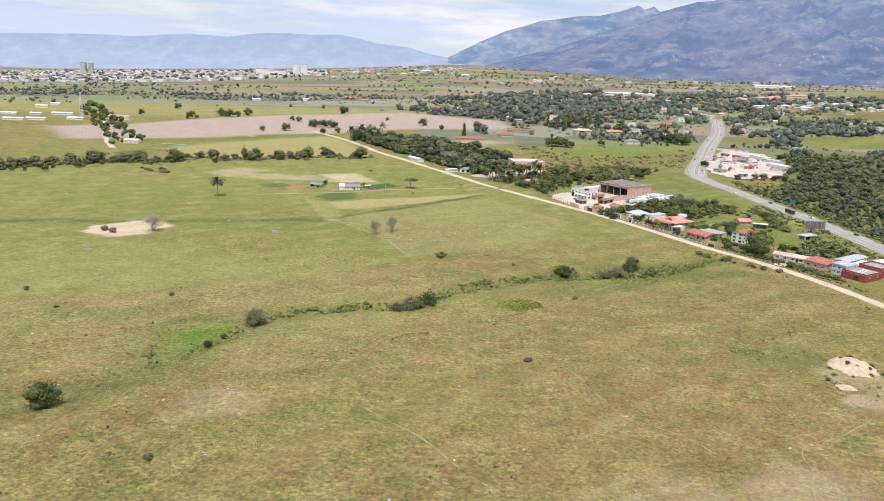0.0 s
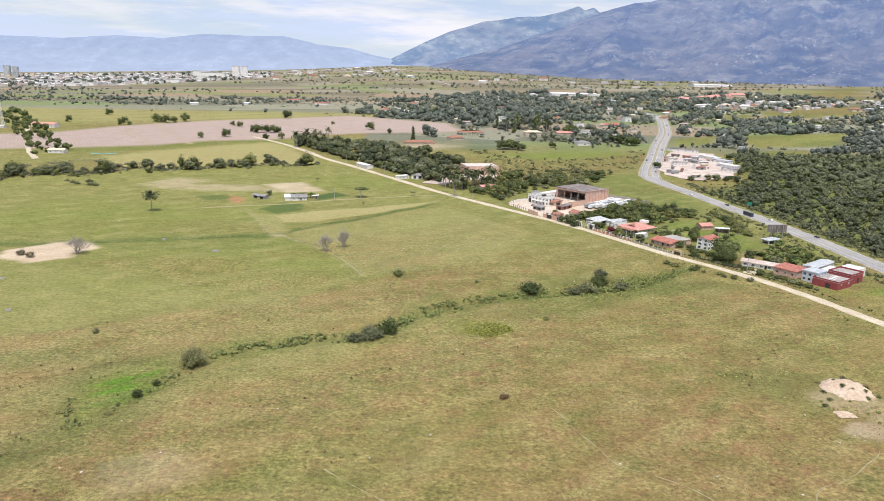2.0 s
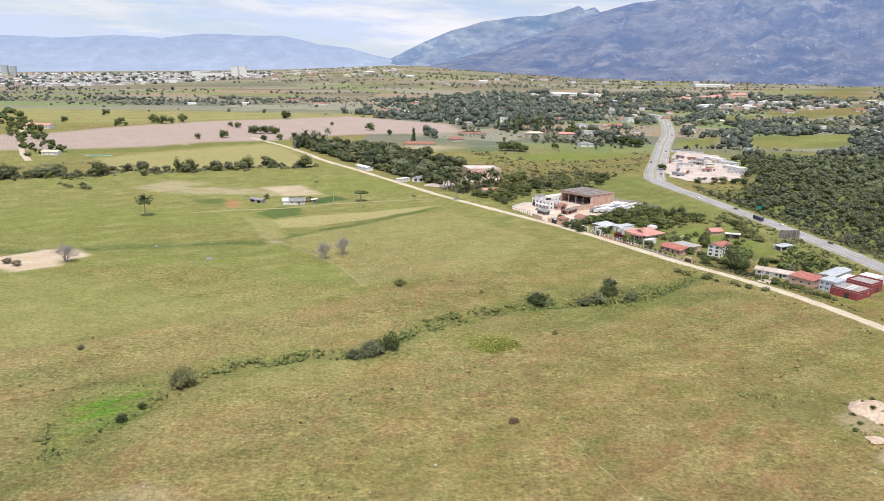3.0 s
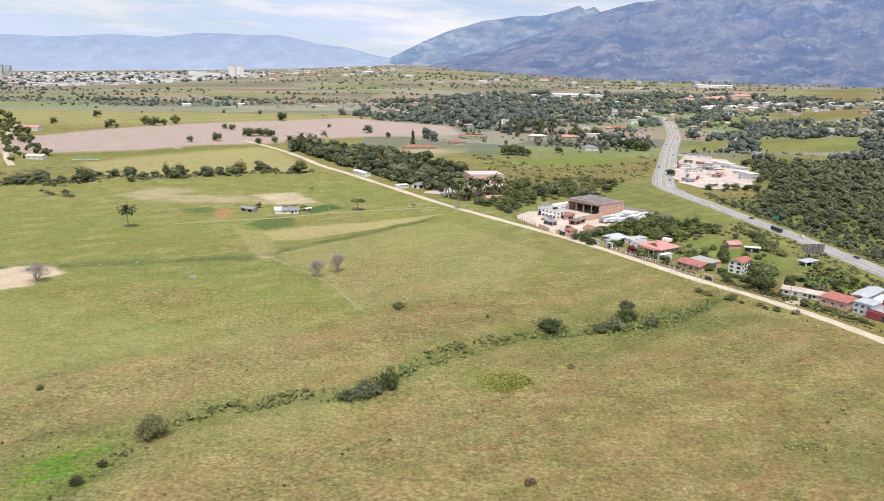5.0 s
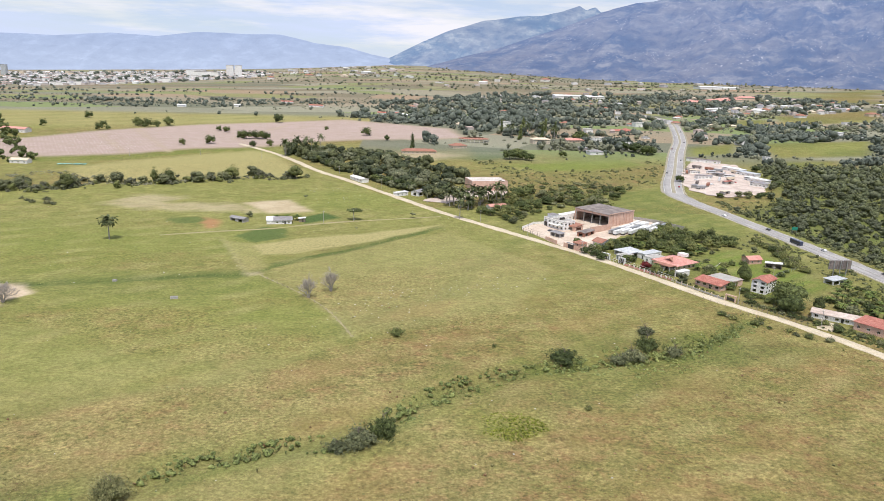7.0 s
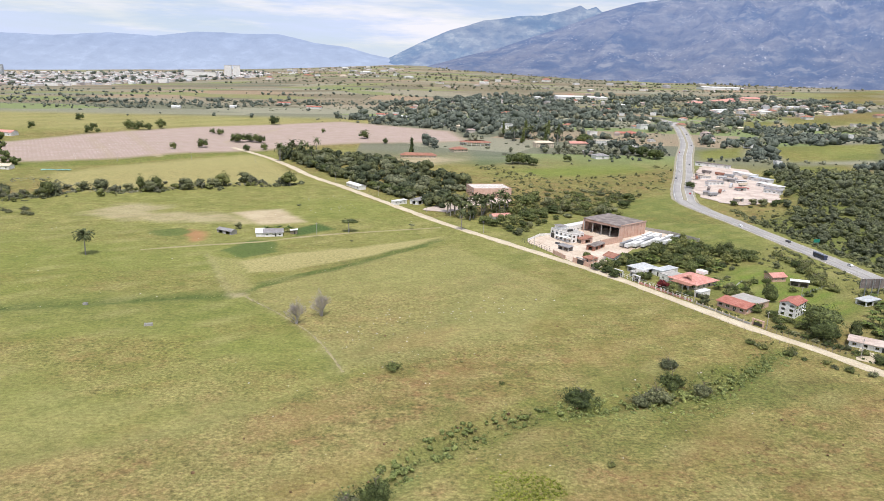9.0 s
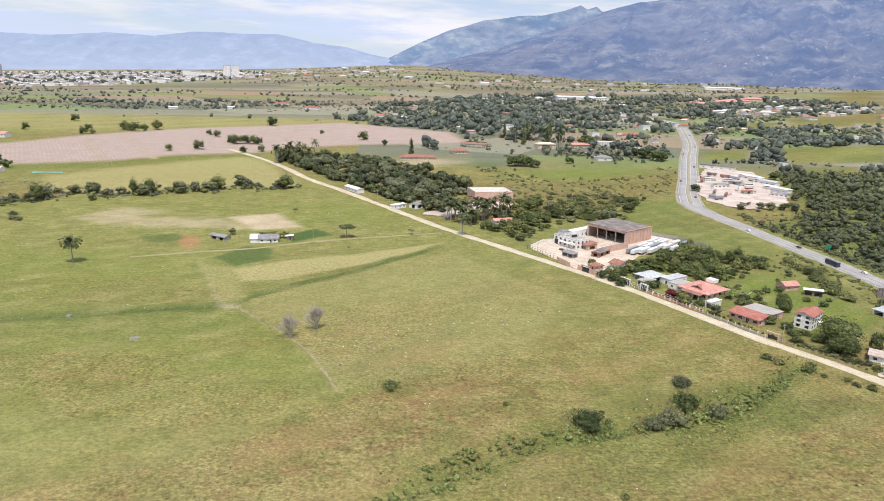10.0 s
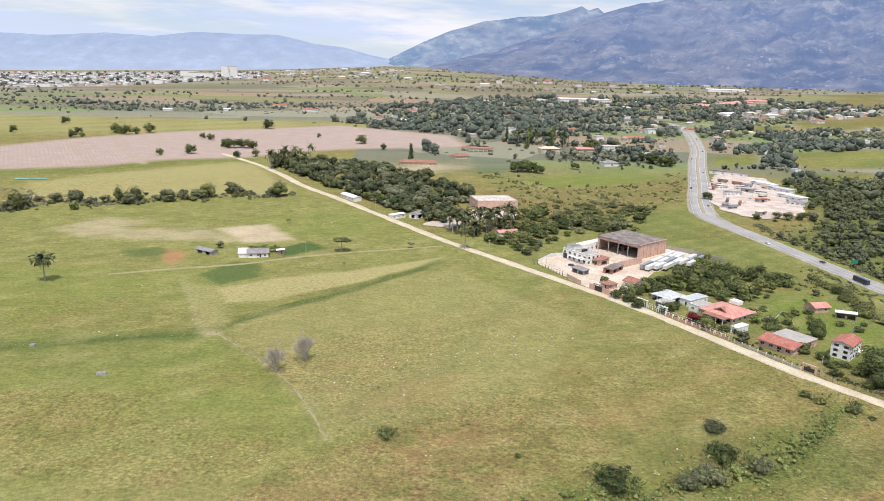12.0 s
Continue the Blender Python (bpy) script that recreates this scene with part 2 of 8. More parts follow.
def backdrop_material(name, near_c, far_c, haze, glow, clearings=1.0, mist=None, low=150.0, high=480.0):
    """Distant hillsides; their haze is painted as a glow that shifts towards their feet."""
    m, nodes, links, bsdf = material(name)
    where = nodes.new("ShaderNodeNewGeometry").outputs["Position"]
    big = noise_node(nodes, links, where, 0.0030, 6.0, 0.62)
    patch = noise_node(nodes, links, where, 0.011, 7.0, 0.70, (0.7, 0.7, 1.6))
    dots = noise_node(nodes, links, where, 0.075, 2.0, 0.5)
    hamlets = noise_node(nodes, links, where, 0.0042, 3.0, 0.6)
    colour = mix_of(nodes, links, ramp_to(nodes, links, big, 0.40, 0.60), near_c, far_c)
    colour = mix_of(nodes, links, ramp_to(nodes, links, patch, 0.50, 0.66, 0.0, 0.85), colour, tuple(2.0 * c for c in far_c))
    # Darkest patches: forest, with cloud shadow put into the colour as well.
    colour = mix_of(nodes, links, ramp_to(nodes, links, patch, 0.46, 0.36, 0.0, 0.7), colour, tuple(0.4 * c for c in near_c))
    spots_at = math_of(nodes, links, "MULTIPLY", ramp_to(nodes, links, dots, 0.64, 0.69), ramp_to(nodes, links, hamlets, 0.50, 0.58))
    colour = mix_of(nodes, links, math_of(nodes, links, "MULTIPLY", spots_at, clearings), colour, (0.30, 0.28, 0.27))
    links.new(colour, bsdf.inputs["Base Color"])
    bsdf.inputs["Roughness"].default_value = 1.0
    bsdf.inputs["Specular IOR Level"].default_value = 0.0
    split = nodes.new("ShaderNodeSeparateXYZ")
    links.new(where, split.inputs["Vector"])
    haze_glow = mix_of(nodes, links, ramp_to(nodes, links, split.outputs["Z"], low, high), mist or haze, haze)
    links.new(haze_glow, bsdf.inputs["Emission Color"])
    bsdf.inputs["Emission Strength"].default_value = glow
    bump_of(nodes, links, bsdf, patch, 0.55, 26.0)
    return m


def glass_material():
    m, nodes, links, bsdf = material("window_glass")
    bsdf.inputs["Base Color"].default_value = (0.75, 0.82, 0.85, 1)
    bsdf.inputs["Roughness"].default_value = 0.03
    bsdf.inputs["Transmission Weight"].default_value = 1.0
    return m


M_GROUND = ground_material()
M_DIRT = surface("pale_dirt_road", (0.50, 0.42, 0.30), (0.60, 0.52, 0.39), 1.2, 0.12, 0.95, 0.3)
M_TRACK = surface("grassy_track", (0.27, 0.235, 0.115), (0.35, 0.30, 0.160), 0.9, 0.2, 0.95, 0.3)
M_ASPHALT = surface("grey_asphalt", (0.300, 0.285, 0.278), (0.385, 0.365, 0.350), 1.5, 0.05, 0.85, 0.15)
M_PAINT = surface("road_paint", (0.72, 0.72, 0.70), (0.6, 0.6, 0.57), 2.0, 0.3, 0.7, 0)
M_VERGE = surface("dusty_verge", (0.30, 0.27, 0.19), (0.36, 0.32, 0.24), 0.9, 0.2, 0.95, 0.3)
M_CONCRETE = surface("concrete", (0.42, 0.40, 0.37), (0.34, 0.32, 0.30), 2.0, 0.3, 0.9, 0.2)
M_SANDYARD = surface("dusty_yard", (0.52, 0.415, 0.325), (0.66, 0.56, 0.47), 0.8, 0.08, 0.95, 0.2)
M_PINKYARD = surface("pinkish_gravel", (0.46, 0.365, 0.315), (0.62, 0.53, 0.47), 0.8, 0.11, 0.95, 0.2)
M_WHITE = surface("white_plaster", (0.84, 0.83, 0.81), (0.75, 0.73, 0.70), 1.5, 0.35, 0.85, 0.1)
M_CREAM = surface("cream_plaster", (0.68, 0.58, 0.45), (0.60, 0.50, 0.38), 1.5, 0.35, 0.85, 0.1)
M_BLUEW = surface("pale_blue_plaster", (0.50, 0.55, 0.65), (0.58, 0.61, 0.67), 1.5, 0.35, 0.85, 0.1)
M_REDW = surface("dark_red_painted_wall", (0.31, 0.060, 0.062), (0.25, 0.05, 0.052), 1.5, 0.35, 0.8, 0.1)
M_BRICK = surface("salmon_brick", (0.56, 0.36, 0.28), (0.64, 0.45, 0.36), 3.0, 0.3, 0.9, 0.25, ribs=(4.0, "Z"), depth=0.01)
M_TILE = surface("terracotta_tiles", (0.36, 0.115, 0.085), (0.47, 0.20, 0.15), 1.6, 0.4, 0.85, 0.6, ribs=(1.6, "X"), depth=0.06)
M_PINKTILE = surface("salmon_tiles", (0.56, 0.245, 0.205), (0.64, 0.34, 0.285), 1.6, 0.4, 0.85, 0.6, ribs=(1.6, "X"), depth=0.06)
M_DARKTILE = surface("brown_tiles", (0.30, 0.13, 0.09), (0.38, 0.19, 0.13), 1.6, 0.4, 0.85, 0.6, ribs=(1.6, "X"), depth=0.06)
M_ZINC = surface("grey_corrugated_sheet", (0.30, 0.29, 0.30), (0.21, 0.19, 0.19), 1.2, 0.25, 0.6, 0.5, ribs=(1.4, "X"), depth=0.05)
M_OLDZINC = surface("weathered_fibre_cement_sheet", (0.155, 0.130, 0.122), (0.30, 0.255, 0.235), 0.9, 0.22, 0.9, 0.5, ribs=(1.0, "X"), depth=0.05)
M_WHITEROOF = surface("white_metal_sheet", (0.80, 0.80, 0.80), (0.66, 0.65, 0.64), 1.0, 0.2, 0.55, 0.4, ribs=(1.2, "X"), depth=0.05)
M_GLASSROOF = surface("grey_roof_glazing", (0.44, 0.46, 0.48), (0.58, 0.59, 0.60), 0.9, 0.4, 0.35, 0.4, ribs=(0.8, "X"), depth=0.05)
M_DARK = surface("dark_painted_steel", (0.035, 0.032, 0.032), (0.05, 0.045, 0.04), 2.0, 0.5, 0.6, 0.1)
M_STEEL = surface("galvanised_steel", (0.45, 0.46, 0.47), (0.36, 0.37, 0.38), 2.0, 0.5, 0.45, 0.1, metal=0.6)
M_WOOD = surface("grey_weathered_wood", (0.20, 0.16, 0.12), (0.27, 0.23, 0.18), 3.0, 0.6, 0.9, 0.2)
M_BARK = surface("bark", (0.14, 0.11, 0.085), (0.20, 0.17, 0.14), 4.0, 0.6, 0.95, 0.5)
M_PALE_BARK = surface("pale_grey_bark", (0.36, 0.33, 0.30), (0.28, 0.26, 0.24), 4.0, 0.6, 0.95, 0.3)
M_TWIG = surface("grey_leafless_twigs", (0.33, 0.295, 0.265), (0.42, 0.38, 0.34), 4.0, 0.6, 0.95, 0.0)
M_RUBBER = surface("tyre_rubber", (0.02, 0.02, 0.02), (0.03, 0.03, 0.03), 4.0, 0.6, 0.9, 0)
M_SAND = surface("pale_sand_bank", (0.50, 0.37, 0.27), (0.60, 0.48, 0.37), 0.9, 0.15, 0.95, 0.5, depth=0.2)
M_ROCK = surface("pale_field_stone", (0.52, 0.49, 0.43), (0.40, 0.37, 0.32), 2.0, 0.5, 0.9, 0.3, island=0.25)
M_GLASS = glass_material()
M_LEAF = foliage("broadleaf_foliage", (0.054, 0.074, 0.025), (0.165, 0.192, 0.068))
# Blue-grey distance haze is put into these two leaf colours.
M_FARLEAF = foliage("haze_greyed_tree_foliage", (0.080, 0.099, 0.086), (0.178, 0.198, 0.164), 0.25, 0.05)
M_FAROLIVE = foliage("haze_greyed_scrub_foliage", (0.120, 0.130, 0.092), (0.235, 0.242, 0.172), 0.25, 0.06)
M_OLIVE = foliage("olive_scrub_foliage", (0.082, 0.098, 0.034), (0.210, 0.222, 0.082))
M_GREY_LEAF = foliage("grey_green_foliage", (0.100, 0.112, 0.058), (0.235, 0.242, 0.132))
M_BANANA = foliage("bright_banana_foliage", (0.060, 0.095, 0.020), (0.160, 0.200, 0.050))
M_PALM = foliage("palm_fronds", (0.060, 0.078, 0.034), (0.160, 0.180, 0.080))
M_PALE_OLIVE = foliage("pale_olive_foliage", (0.100, 0.108, 0.046), (0.245, 0.245, 0.112))
M_RUSTY = foliage("rusty_dry_foliage", (0.16, 0.085, 0.050), (0.24, 0.14, 0.08))
M_MAROON = foliage("maroon_foliage", (0.14, 0.018, 0.028), (0.26, 0.04, 0.055))
M_GRASS = foliage("pasture_grass_tufts", (0.195, 0.165, 0.072), (0.290, 0.245, 0.112), 0.0, 0.06)
M_YELLOW = foliage("yellow_green_weeds", (0.24, 0.265, 0.035), (0.44, 0.43, 0.085))
M_MARSH = foliage("marsh_greenery", (0.165, 0.195, 0.062), (0.295, 0.320, 0.118), 0.2, 0.1)
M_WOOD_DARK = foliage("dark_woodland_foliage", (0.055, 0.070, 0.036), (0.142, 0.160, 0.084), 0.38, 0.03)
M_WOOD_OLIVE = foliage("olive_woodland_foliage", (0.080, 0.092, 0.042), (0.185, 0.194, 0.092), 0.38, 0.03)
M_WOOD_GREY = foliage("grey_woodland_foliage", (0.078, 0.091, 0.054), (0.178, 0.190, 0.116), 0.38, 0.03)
M_THORN = foliage("grey_brown_foliage", (0.15, 0.125, 0.085), (0.28, 0.24, 0.17))
M_HEDGE = foliage("pale_grey_hedge_foliage", (0.155, 0.156, 0.104), (0.300, 0.294, 0.202))
M_WEEDY = foliage("pale_olive_undergrowth", (0.092, 0.104, 0.048), (0.205, 0.212, 0.102), 0.2, 0.04)
M_GREENGRASS = foliage("green_grass_tufts", (0.150, 0.155, 0.050), (0.235, 0.225, 0.080), 0.0, 0.05)
M_GREYWEED = foliage("dry_weeds", (0.190, 0.180, 0.075), (0.30, 0.275, 0.125), 0.0, 0.05)
M_BROWNWEED = foliage("rust_brown_weeds", (0.190, 0.118, 0.062), (0.290, 0.195, 0.105), 0.0, 0.05)
M_REED = foliage("dull_green_reeds", (0.135, 0.160, 0.060), (0.260, 0.280, 0.120), 0.0, 0.1)

# ---- mesh helpers ----
def mesh_of(name, verts, faces, mat, smooth=False):
    """A mesh from an array of corners and an array of faces with the same number of sides."""
    verts, faces = np.asarray(verts, float), np.asarray(faces, int)
    me = bpy.data.meshes.new(name)
    sides = faces.shape[1]
    me.vertices.add(len(verts))
    me.vertices.foreach_set("co", verts.ravel())
    me.loops.add(faces.size)
    me.loops.foreach_set("vertex_index", faces.ravel())
    me.polygons.add(len(faces))
    me.polygons.foreach_set("loop_start", np.arange(0, faces.size, sides))
    me.polygons.foreach_set("use_smooth", np.full(len(faces), smooth))
    me.update(calc_edges=True)
    me.validate()
    me.materials.append(mat)
    return me


def mesh_from(name, bm, mat):
    me = bpy.data.meshes.new(name)
    bm.normal_update()
    bm.to_mesh(me)
    bm.free()
    me.materials.append(mat)
    return me


def part(name, bm, mat, parent, label=""):
    ob = new(name, mesh_from(name, bm, mat) if isinstance(bm, bmesh.types.BMesh) else bm)
    ob.parent = parent
    return tagged(ob, label)


def thing(name, label, category, at=(0, 0, 0), turn=0.0, group=""):
    ob = new(name)
    ob.empty_display_size = 0.5
    ob.matrix_basis = pose(*at, 0, 0, turn)
    return tagged(ob, label, category, group)


def box(bm, x0, x1, y0, y1, z0, z1):
    c = [bm.verts.new(p) for p in ((x0, y0, z0), (x1, y0, z0), (x1, y1, z0), (x0, y1, z0), (x0, y0, z1), (x1, y0, z1), (x1, y1, z1), (x0, y1, z1))]
    for f in ((3, 2, 1, 0), (4, 5, 6, 7), (0, 1, 5, 4), (1, 2, 6, 5), (2, 3, 7, 6), (3, 0, 4, 7)):
        bm.faces.new([c[i] for i in f])
    return bm


def boxes(*dims):
    bm = bmesh.new()
    for d in dims:
        box(bm, *d)
    return bm


def slab(bm, corners, thick):
    """A tilted plate with its top face on the corners."""
    top = [bm.verts.new(p) for p in corners]
    low = [bm.verts.new((p[0], p[1], p[2] - thick)) for p in corners]
    bm.faces.new(top)
    bm.faces.new(low[::-1])
    n = len(top)
    for i in range(n):
        bm.faces.new((top[i], low[i], low[(i + 1) % n], top[(i + 1) % n]))
    return bm


def tube(bm, a, b, ra, rb, sides=7):
    a, b = Vector(a), Vector(b)
    q = (b - a).to_track_quat("Z", "Y")
    rings = []
    for p, r in ((a, ra), (b, rb)):
        rings.append([bm.verts.new(p + q @ Vector((r * math.cos(2 * math.pi * i / sides), r * math.sin(2 * math.pi * i / sides), 0))) for i in range(sides)])
    for i in range(sides):
        j = (i + 1) % sides
        bm.faces.new((rings[0][i], rings[0][j], rings[1][j], rings[1][i]))
    bm.faces.new(rings[1])
    bm.faces.new(rings[0][::-1])
    return bm


# ---- the land ----
def land(x, y):
    """Height of the plain: level pasture, rising gently towards the distant town."""
    u = np.maximum(0.0, np.asarray(y, float) - 550.0)
    fall = np.clip((np.asarray(y, float) - 900.0) / 1600.0, 0, 1)
    return 0.04 * u * u / (u + 150.0) - 0.034 * fall * np.clip(-np.asarray(x, float) - 100.0, 0, 2600) \
        + 0.022 * fall * np.clip(np.asarray(x, float) - 300.0, 0, 2400) - 24.0 * np.clip((np.asarray(y, float) - 2400.0) / 2000.0, 0, 1) \
        + 27.0 * np.clip((np.asarray(y, float) - 1900.0) / 2300.0, 0, 1) * np.exp(-((np.asarray(x, float) - 0.03 * np.asarray(y, float)) / (0.17 * np.maximum(np.asarray(y, float), 1.0))) ** 2)


def waves(x, y, scale, seed=0.0):
    """Smooth random field, about -1 to 1."""
    k = 2 * math.pi / scale
    return (np.sin(k * (x * 0.83 + y * 0.31) + seed) + np.sin(k * (-x * 0.47 + y * 0.93) * 1.37 + 2.1 * seed + 1.3)
            + np.sin(k * (x * 0.62 - y * 0.71) * 1.93 + 0.7 * seed + 4.0)) / 2.2


def wiggled(x, y, amount=3.0, scale=26.0):
    return x + amount * waves(x, y, scale, 3.0), y + amount * waves(x, y, scale, 8.0)


def near_line(x, y, pts):
    """Distance from a line of points."""
    best = np.full(np.shape(x), 1e9)
    for (ax, ay), (bx, by) in zip(pts, pts[1:]):
        dx, dy = bx - ax, by - ay
        t = np.clip(((x - ax) * dx + (y - ay) * dy) / (dx * dx + dy * dy), 0, 1)
        best = np.minimum(best, np.hypot(x - ax - t * dx, y - ay - t * dy))
    return best


def inside(x, y, pts):
    hit = np.zeros(np.shape(x), bool)
    for (ax, ay), (bx, by) in zip(pts, pts[1:] + pts[:1]):
        if ay == by:
            continue
        cross = (ay > y) != (by > y)
        hit ^= cross & (x < ax + (y - ay) * (bx - ax) / (by - ay))
    return hit


def region(x, y, pts, soft=3.0, wiggle=2.0):
    """1 inside the outline, falling to 0 across its soft edge."""
    x, y = wiggled(x, y, wiggle, 24.0)
    d = near_line(x, y, pts + pts[:1])
    d = np.where(inside(x, y, pts), d, -d)
    return np.clip(d / soft * 0.5 + 0.5, 0, 1)


def band(x, y, pts, half, soft=2.0, wiggle=1.2):
    x, y = wiggled(x, y, wiggle, 15.0)
    return np.clip((half + soft - near_line(x, y, pts)) / soft, 0, 1)


def blob(x, y, cx, cy, rx, ry, soft=0.35):
    x, y = wiggled(x, y, 0.25 * min(rx, ry), 1.6 * min(rx, ry) + 4)
    return np.clip((1 + soft - np.hypot((x - cx) / rx, (y - cy) / ry)) / soft, 0, 1)


def curve_of(pts, step=6.0):
    """Evenly spaced points on a smooth line through pts."""
    p = np.array(pts, float)
    out = []
    for i in range(len(p) - 1):
        a, b, c, d = p[max(i - 1, 0)], p[i], p[i + 1], p[min(i + 2, len(p) - 1)]
        n = max(2, int(np.hypot(*(c - b)) / step))
        for t in np.arange(n) / n:
            out.append(0.5 * (2 * b + (c - a) * t + (2 * a - 5 * b + 4 * c - d) * t * t + (3 * b - a - 3 * c + d) * t ** 3))
    out.append(p[-1])
    return np.array(out)


DIRT_ROAD = [(226, 232), (216, 272), (206, 312), (193, 352), (176, 386), (157, 416), (138, 453), (113, 500), (70, 564), (30, 620), (-10, 682), (-55, 751),
             (-90, 800), (-122, 858), (-158, 915), (-210, 980)]
HIGHWAY = [(262, 150), (270, 250), (274, 340), (275, 410), (275.5, 470), (274, 520), (272, 560), (268, 600), (262, 648), (255, 690), (255, 728), (275, 785), (303, 852), (365, 1006), (420, 1135), (472, 1283), (505, 1390), (516, 1470), (500, 1560)]
FARM_TRACK = [(27, 607), (-39, 584), (-71, 569), (-90, 557), (-128, 543), (-156, 531)]
DITCH = [(-330, 395), (-240, 415), (-180, 424), (-142, 434), (-107, 443), (-87, 447), (-75, 458), (-66, 470), (-55, 483), (-41, 496), (-26, 511), (-6, 534), (9, 552), (24, 572)]
STREAM = [(-190, 130), (-140, 165), (-111, 181), (-102, 197), (-88, 213), (-77, 240), (-66, 259), (-57, 268), (-38, 275), (-20, 278), (-6, 290), (11, 310), (28, 322),
          (48, 331), (62, 333), (93, 342), (117, 352), (141, 371), (156, 384)]
LOWER_STREAM = STREAM[:7]
POND = [(-99, 221), (-103, 235), (-96, 246), (-84, 252), (-77, 243), (-82, 229), (-86, 219), (-91, 211), (-95, 208)]
PALE_STRIP = [(-94, 507), (-64, 531), (-29, 545), (3, 567), (29, 584), (9, 558), (-18, 529), (-43, 512), (-64, 493), (-83, 487)]
DARK_CROP = [(-110, 534), (-96, 562), (-81, 556), (-77, 533), (-93, 515)]
BARE_FIELD = [(-128, 641), (-96, 657), (-71, 615), (-101, 603)]
BARE_FIELD_2 = [(-232, 626), (-214, 661), (-180, 661), (-190, 635), (-130, 636), (-101, 606), (-166, 609), (-203, 611)]
RED_SOIL = [(-141, 569), (-142, 586), (-130, 581), (-126, 558), (-131, 551)]
GREEN_CROP = [(-78, 593), (-60, 613), (-47, 596), (-71, 575)]
SAND_PATCH = [(-217, 385), (-217, 403), (-205, 422), (-185, 426), (-175, 411), (-180, 391), (-195, 380)]
GREEN_STRIP = [(-400, 800), (-384, 840), (-305, 875), (-255, 922), (-172, 960), (-160, 938), (-229, 902), (-290, 840), (-355, 812)]
PLOUGHED = [(-560, 925), (-470, 985), (-424, 1072), (-388, 1112), (-314, 1182), (-212, 1236), (-108, 1305), (71, 1217), (86, 1103), (32, 1076), (-58, 1052), (-146, 1002), (-168, 962), (-257, 926), (-305, 878), (-384, 843), (-470, 815)]
HEDGE = [(-480, 570), (-400, 625), (-345, 668), (-300, 674), (-270, 706), (-235, 706), (-205, 722), (-152, 750), (-100, 760)]
CROSS_BAND = [(-115, 524), (-81, 444)]
FIELD_EDGE = [(-78, 450), (-46, 411), (-32, 388), (-21, 361), (-32, 345), (-46, 332), (-68, 317), (-98, 303), (-148, 277)]
GREEN_PASTURE = [(-700, 250), (-200, 262), (-148, 277), (-125, 288), (-98, 303), (-68, 317), (-46, 332), (-32, 345), (-21, 361), (-30, 388), (-46, 411), (-78, 448), (-95, 512), (-60, 560), (26, 603), (-56, 745), (-120, 745),
                 (-240, 722), (-300, 690), (-400, 590), (-700, 500)]
LAWN = [(176, 482), (186, 500), (197, 516), (216, 524), (228, 506), (234, 470), (232, 440), (205, 428), (190, 419), (178, 424), (182, 440), (178, 456)]
RIGHT_MEADOW = [(190, 625), (150, 640), (205, 740), (245, 735), (240, 690), (248, 640), (250, 560), (215, 545)]
COMPOUND = [(83, 573), (94, 588), (112, 594), (124, 606), (146, 622), (160, 634), (192, 600), (190, 588), (150, 556), (121, 514), (110, 508), (103, 519), (94, 543)]
MEADOWS = [[(404, 1066), (504, 1125), (450, 1014), (375, 982)], [(526, 1124), (776, 1206), (650, 1025), (495, 985)], [(474, 947), (572, 976), (536, 909), (446, 885)],
           [(811, 1588), (939, 1650), (1207, 1825), (995, 1520), (738, 1423)], [(678, 1495), (766, 1530), (704, 1414), (628, 1386)], [(375, 715), (412, 723), (390, 696), (365, 695)],
           [(1773, 2636), (1447, 2419), (1150, 2048), (1304, 1964)]]
STATION_YARD = [(330, 885), (295, 813), (282, 775), (278, 745), (284, 722), (302, 712), (330, 724), (354, 749), (377, 784), (392, 850), (401, 912), (362, 940)]


def spaced(marks):
    """Grid lines: (start, end, step) stretches one after another."""
    out = []
    for a, b, n in marks:
        out.extend(np.linspace(a, b, n, endpoint=False))
    return np.array(out + [marks[-1][1]])


xs = spaced([(-4200, -1200, 24), (-1200, -520, 34), (-520, -240, 56), (-240, 300, 220), (300, 560, 44), (560, 1200, 34), (1200, 4200, 24)])
ys = spaced([(-1500, -100, 12), (-100, 120, 20), (120, 660, 220), (660, 960, 70), (960, 1500, 62), (1500, 2600, 46), (2600, 4850, 40)])
gx, gy = np.meshgrid(xs, ys)
X, Y = gx.ravel(), gy.ravel()


def ground_z(x, y):
    """Height of the ground with its swells, stream bed, ditch and the rise under the sand mound."""
    swell = 0.35 * waves(x, y, 70.0) * np.clip((700 - np.abs(y - 300)) / 300, 0, 1)
    level = np.minimum(np.minimum(near_line(x, y, DIRT_ROAD), near_line(x, y, FARM_TRACK)), np.minimum(near_line(x, y, HIGHWAY) - 8, near_line(x, y, [(95, 540), (165, 600)]) - 40))
    z = land(x, y) + swell * np.clip((level - 8) / 20, 0, 1)
    z = z - 1.1 * np.clip(1 - near_line(x, y, STREAM) / 5.0, 0, 1) * np.clip((150 - x) / 20, 0, 1) - 0.5 * np.clip(1 - near_line(x, y, DITCH) / 3.5, 0, 1)
    return z + 1.2 * np.exp(-(((x - 149) / 11.0) ** 2 + ((y - 231) / 10.0) ** 2))


Z = ground_z(X, Y)
nx = len(xs)
first = (np.arange(len(ys) - 1)[:, None] * nx + np.arange(nx - 1)[None, :]).ravel()
ground = new("ground", mesh_of("ground", np.c_[X, Y, Z], np.c_[first, first + 1, first + nx + 1, first + nx], M_GROUND, True))
tagged(ground, "wide pasture of sunburnt tan and green grass", "ground", kind="structure")

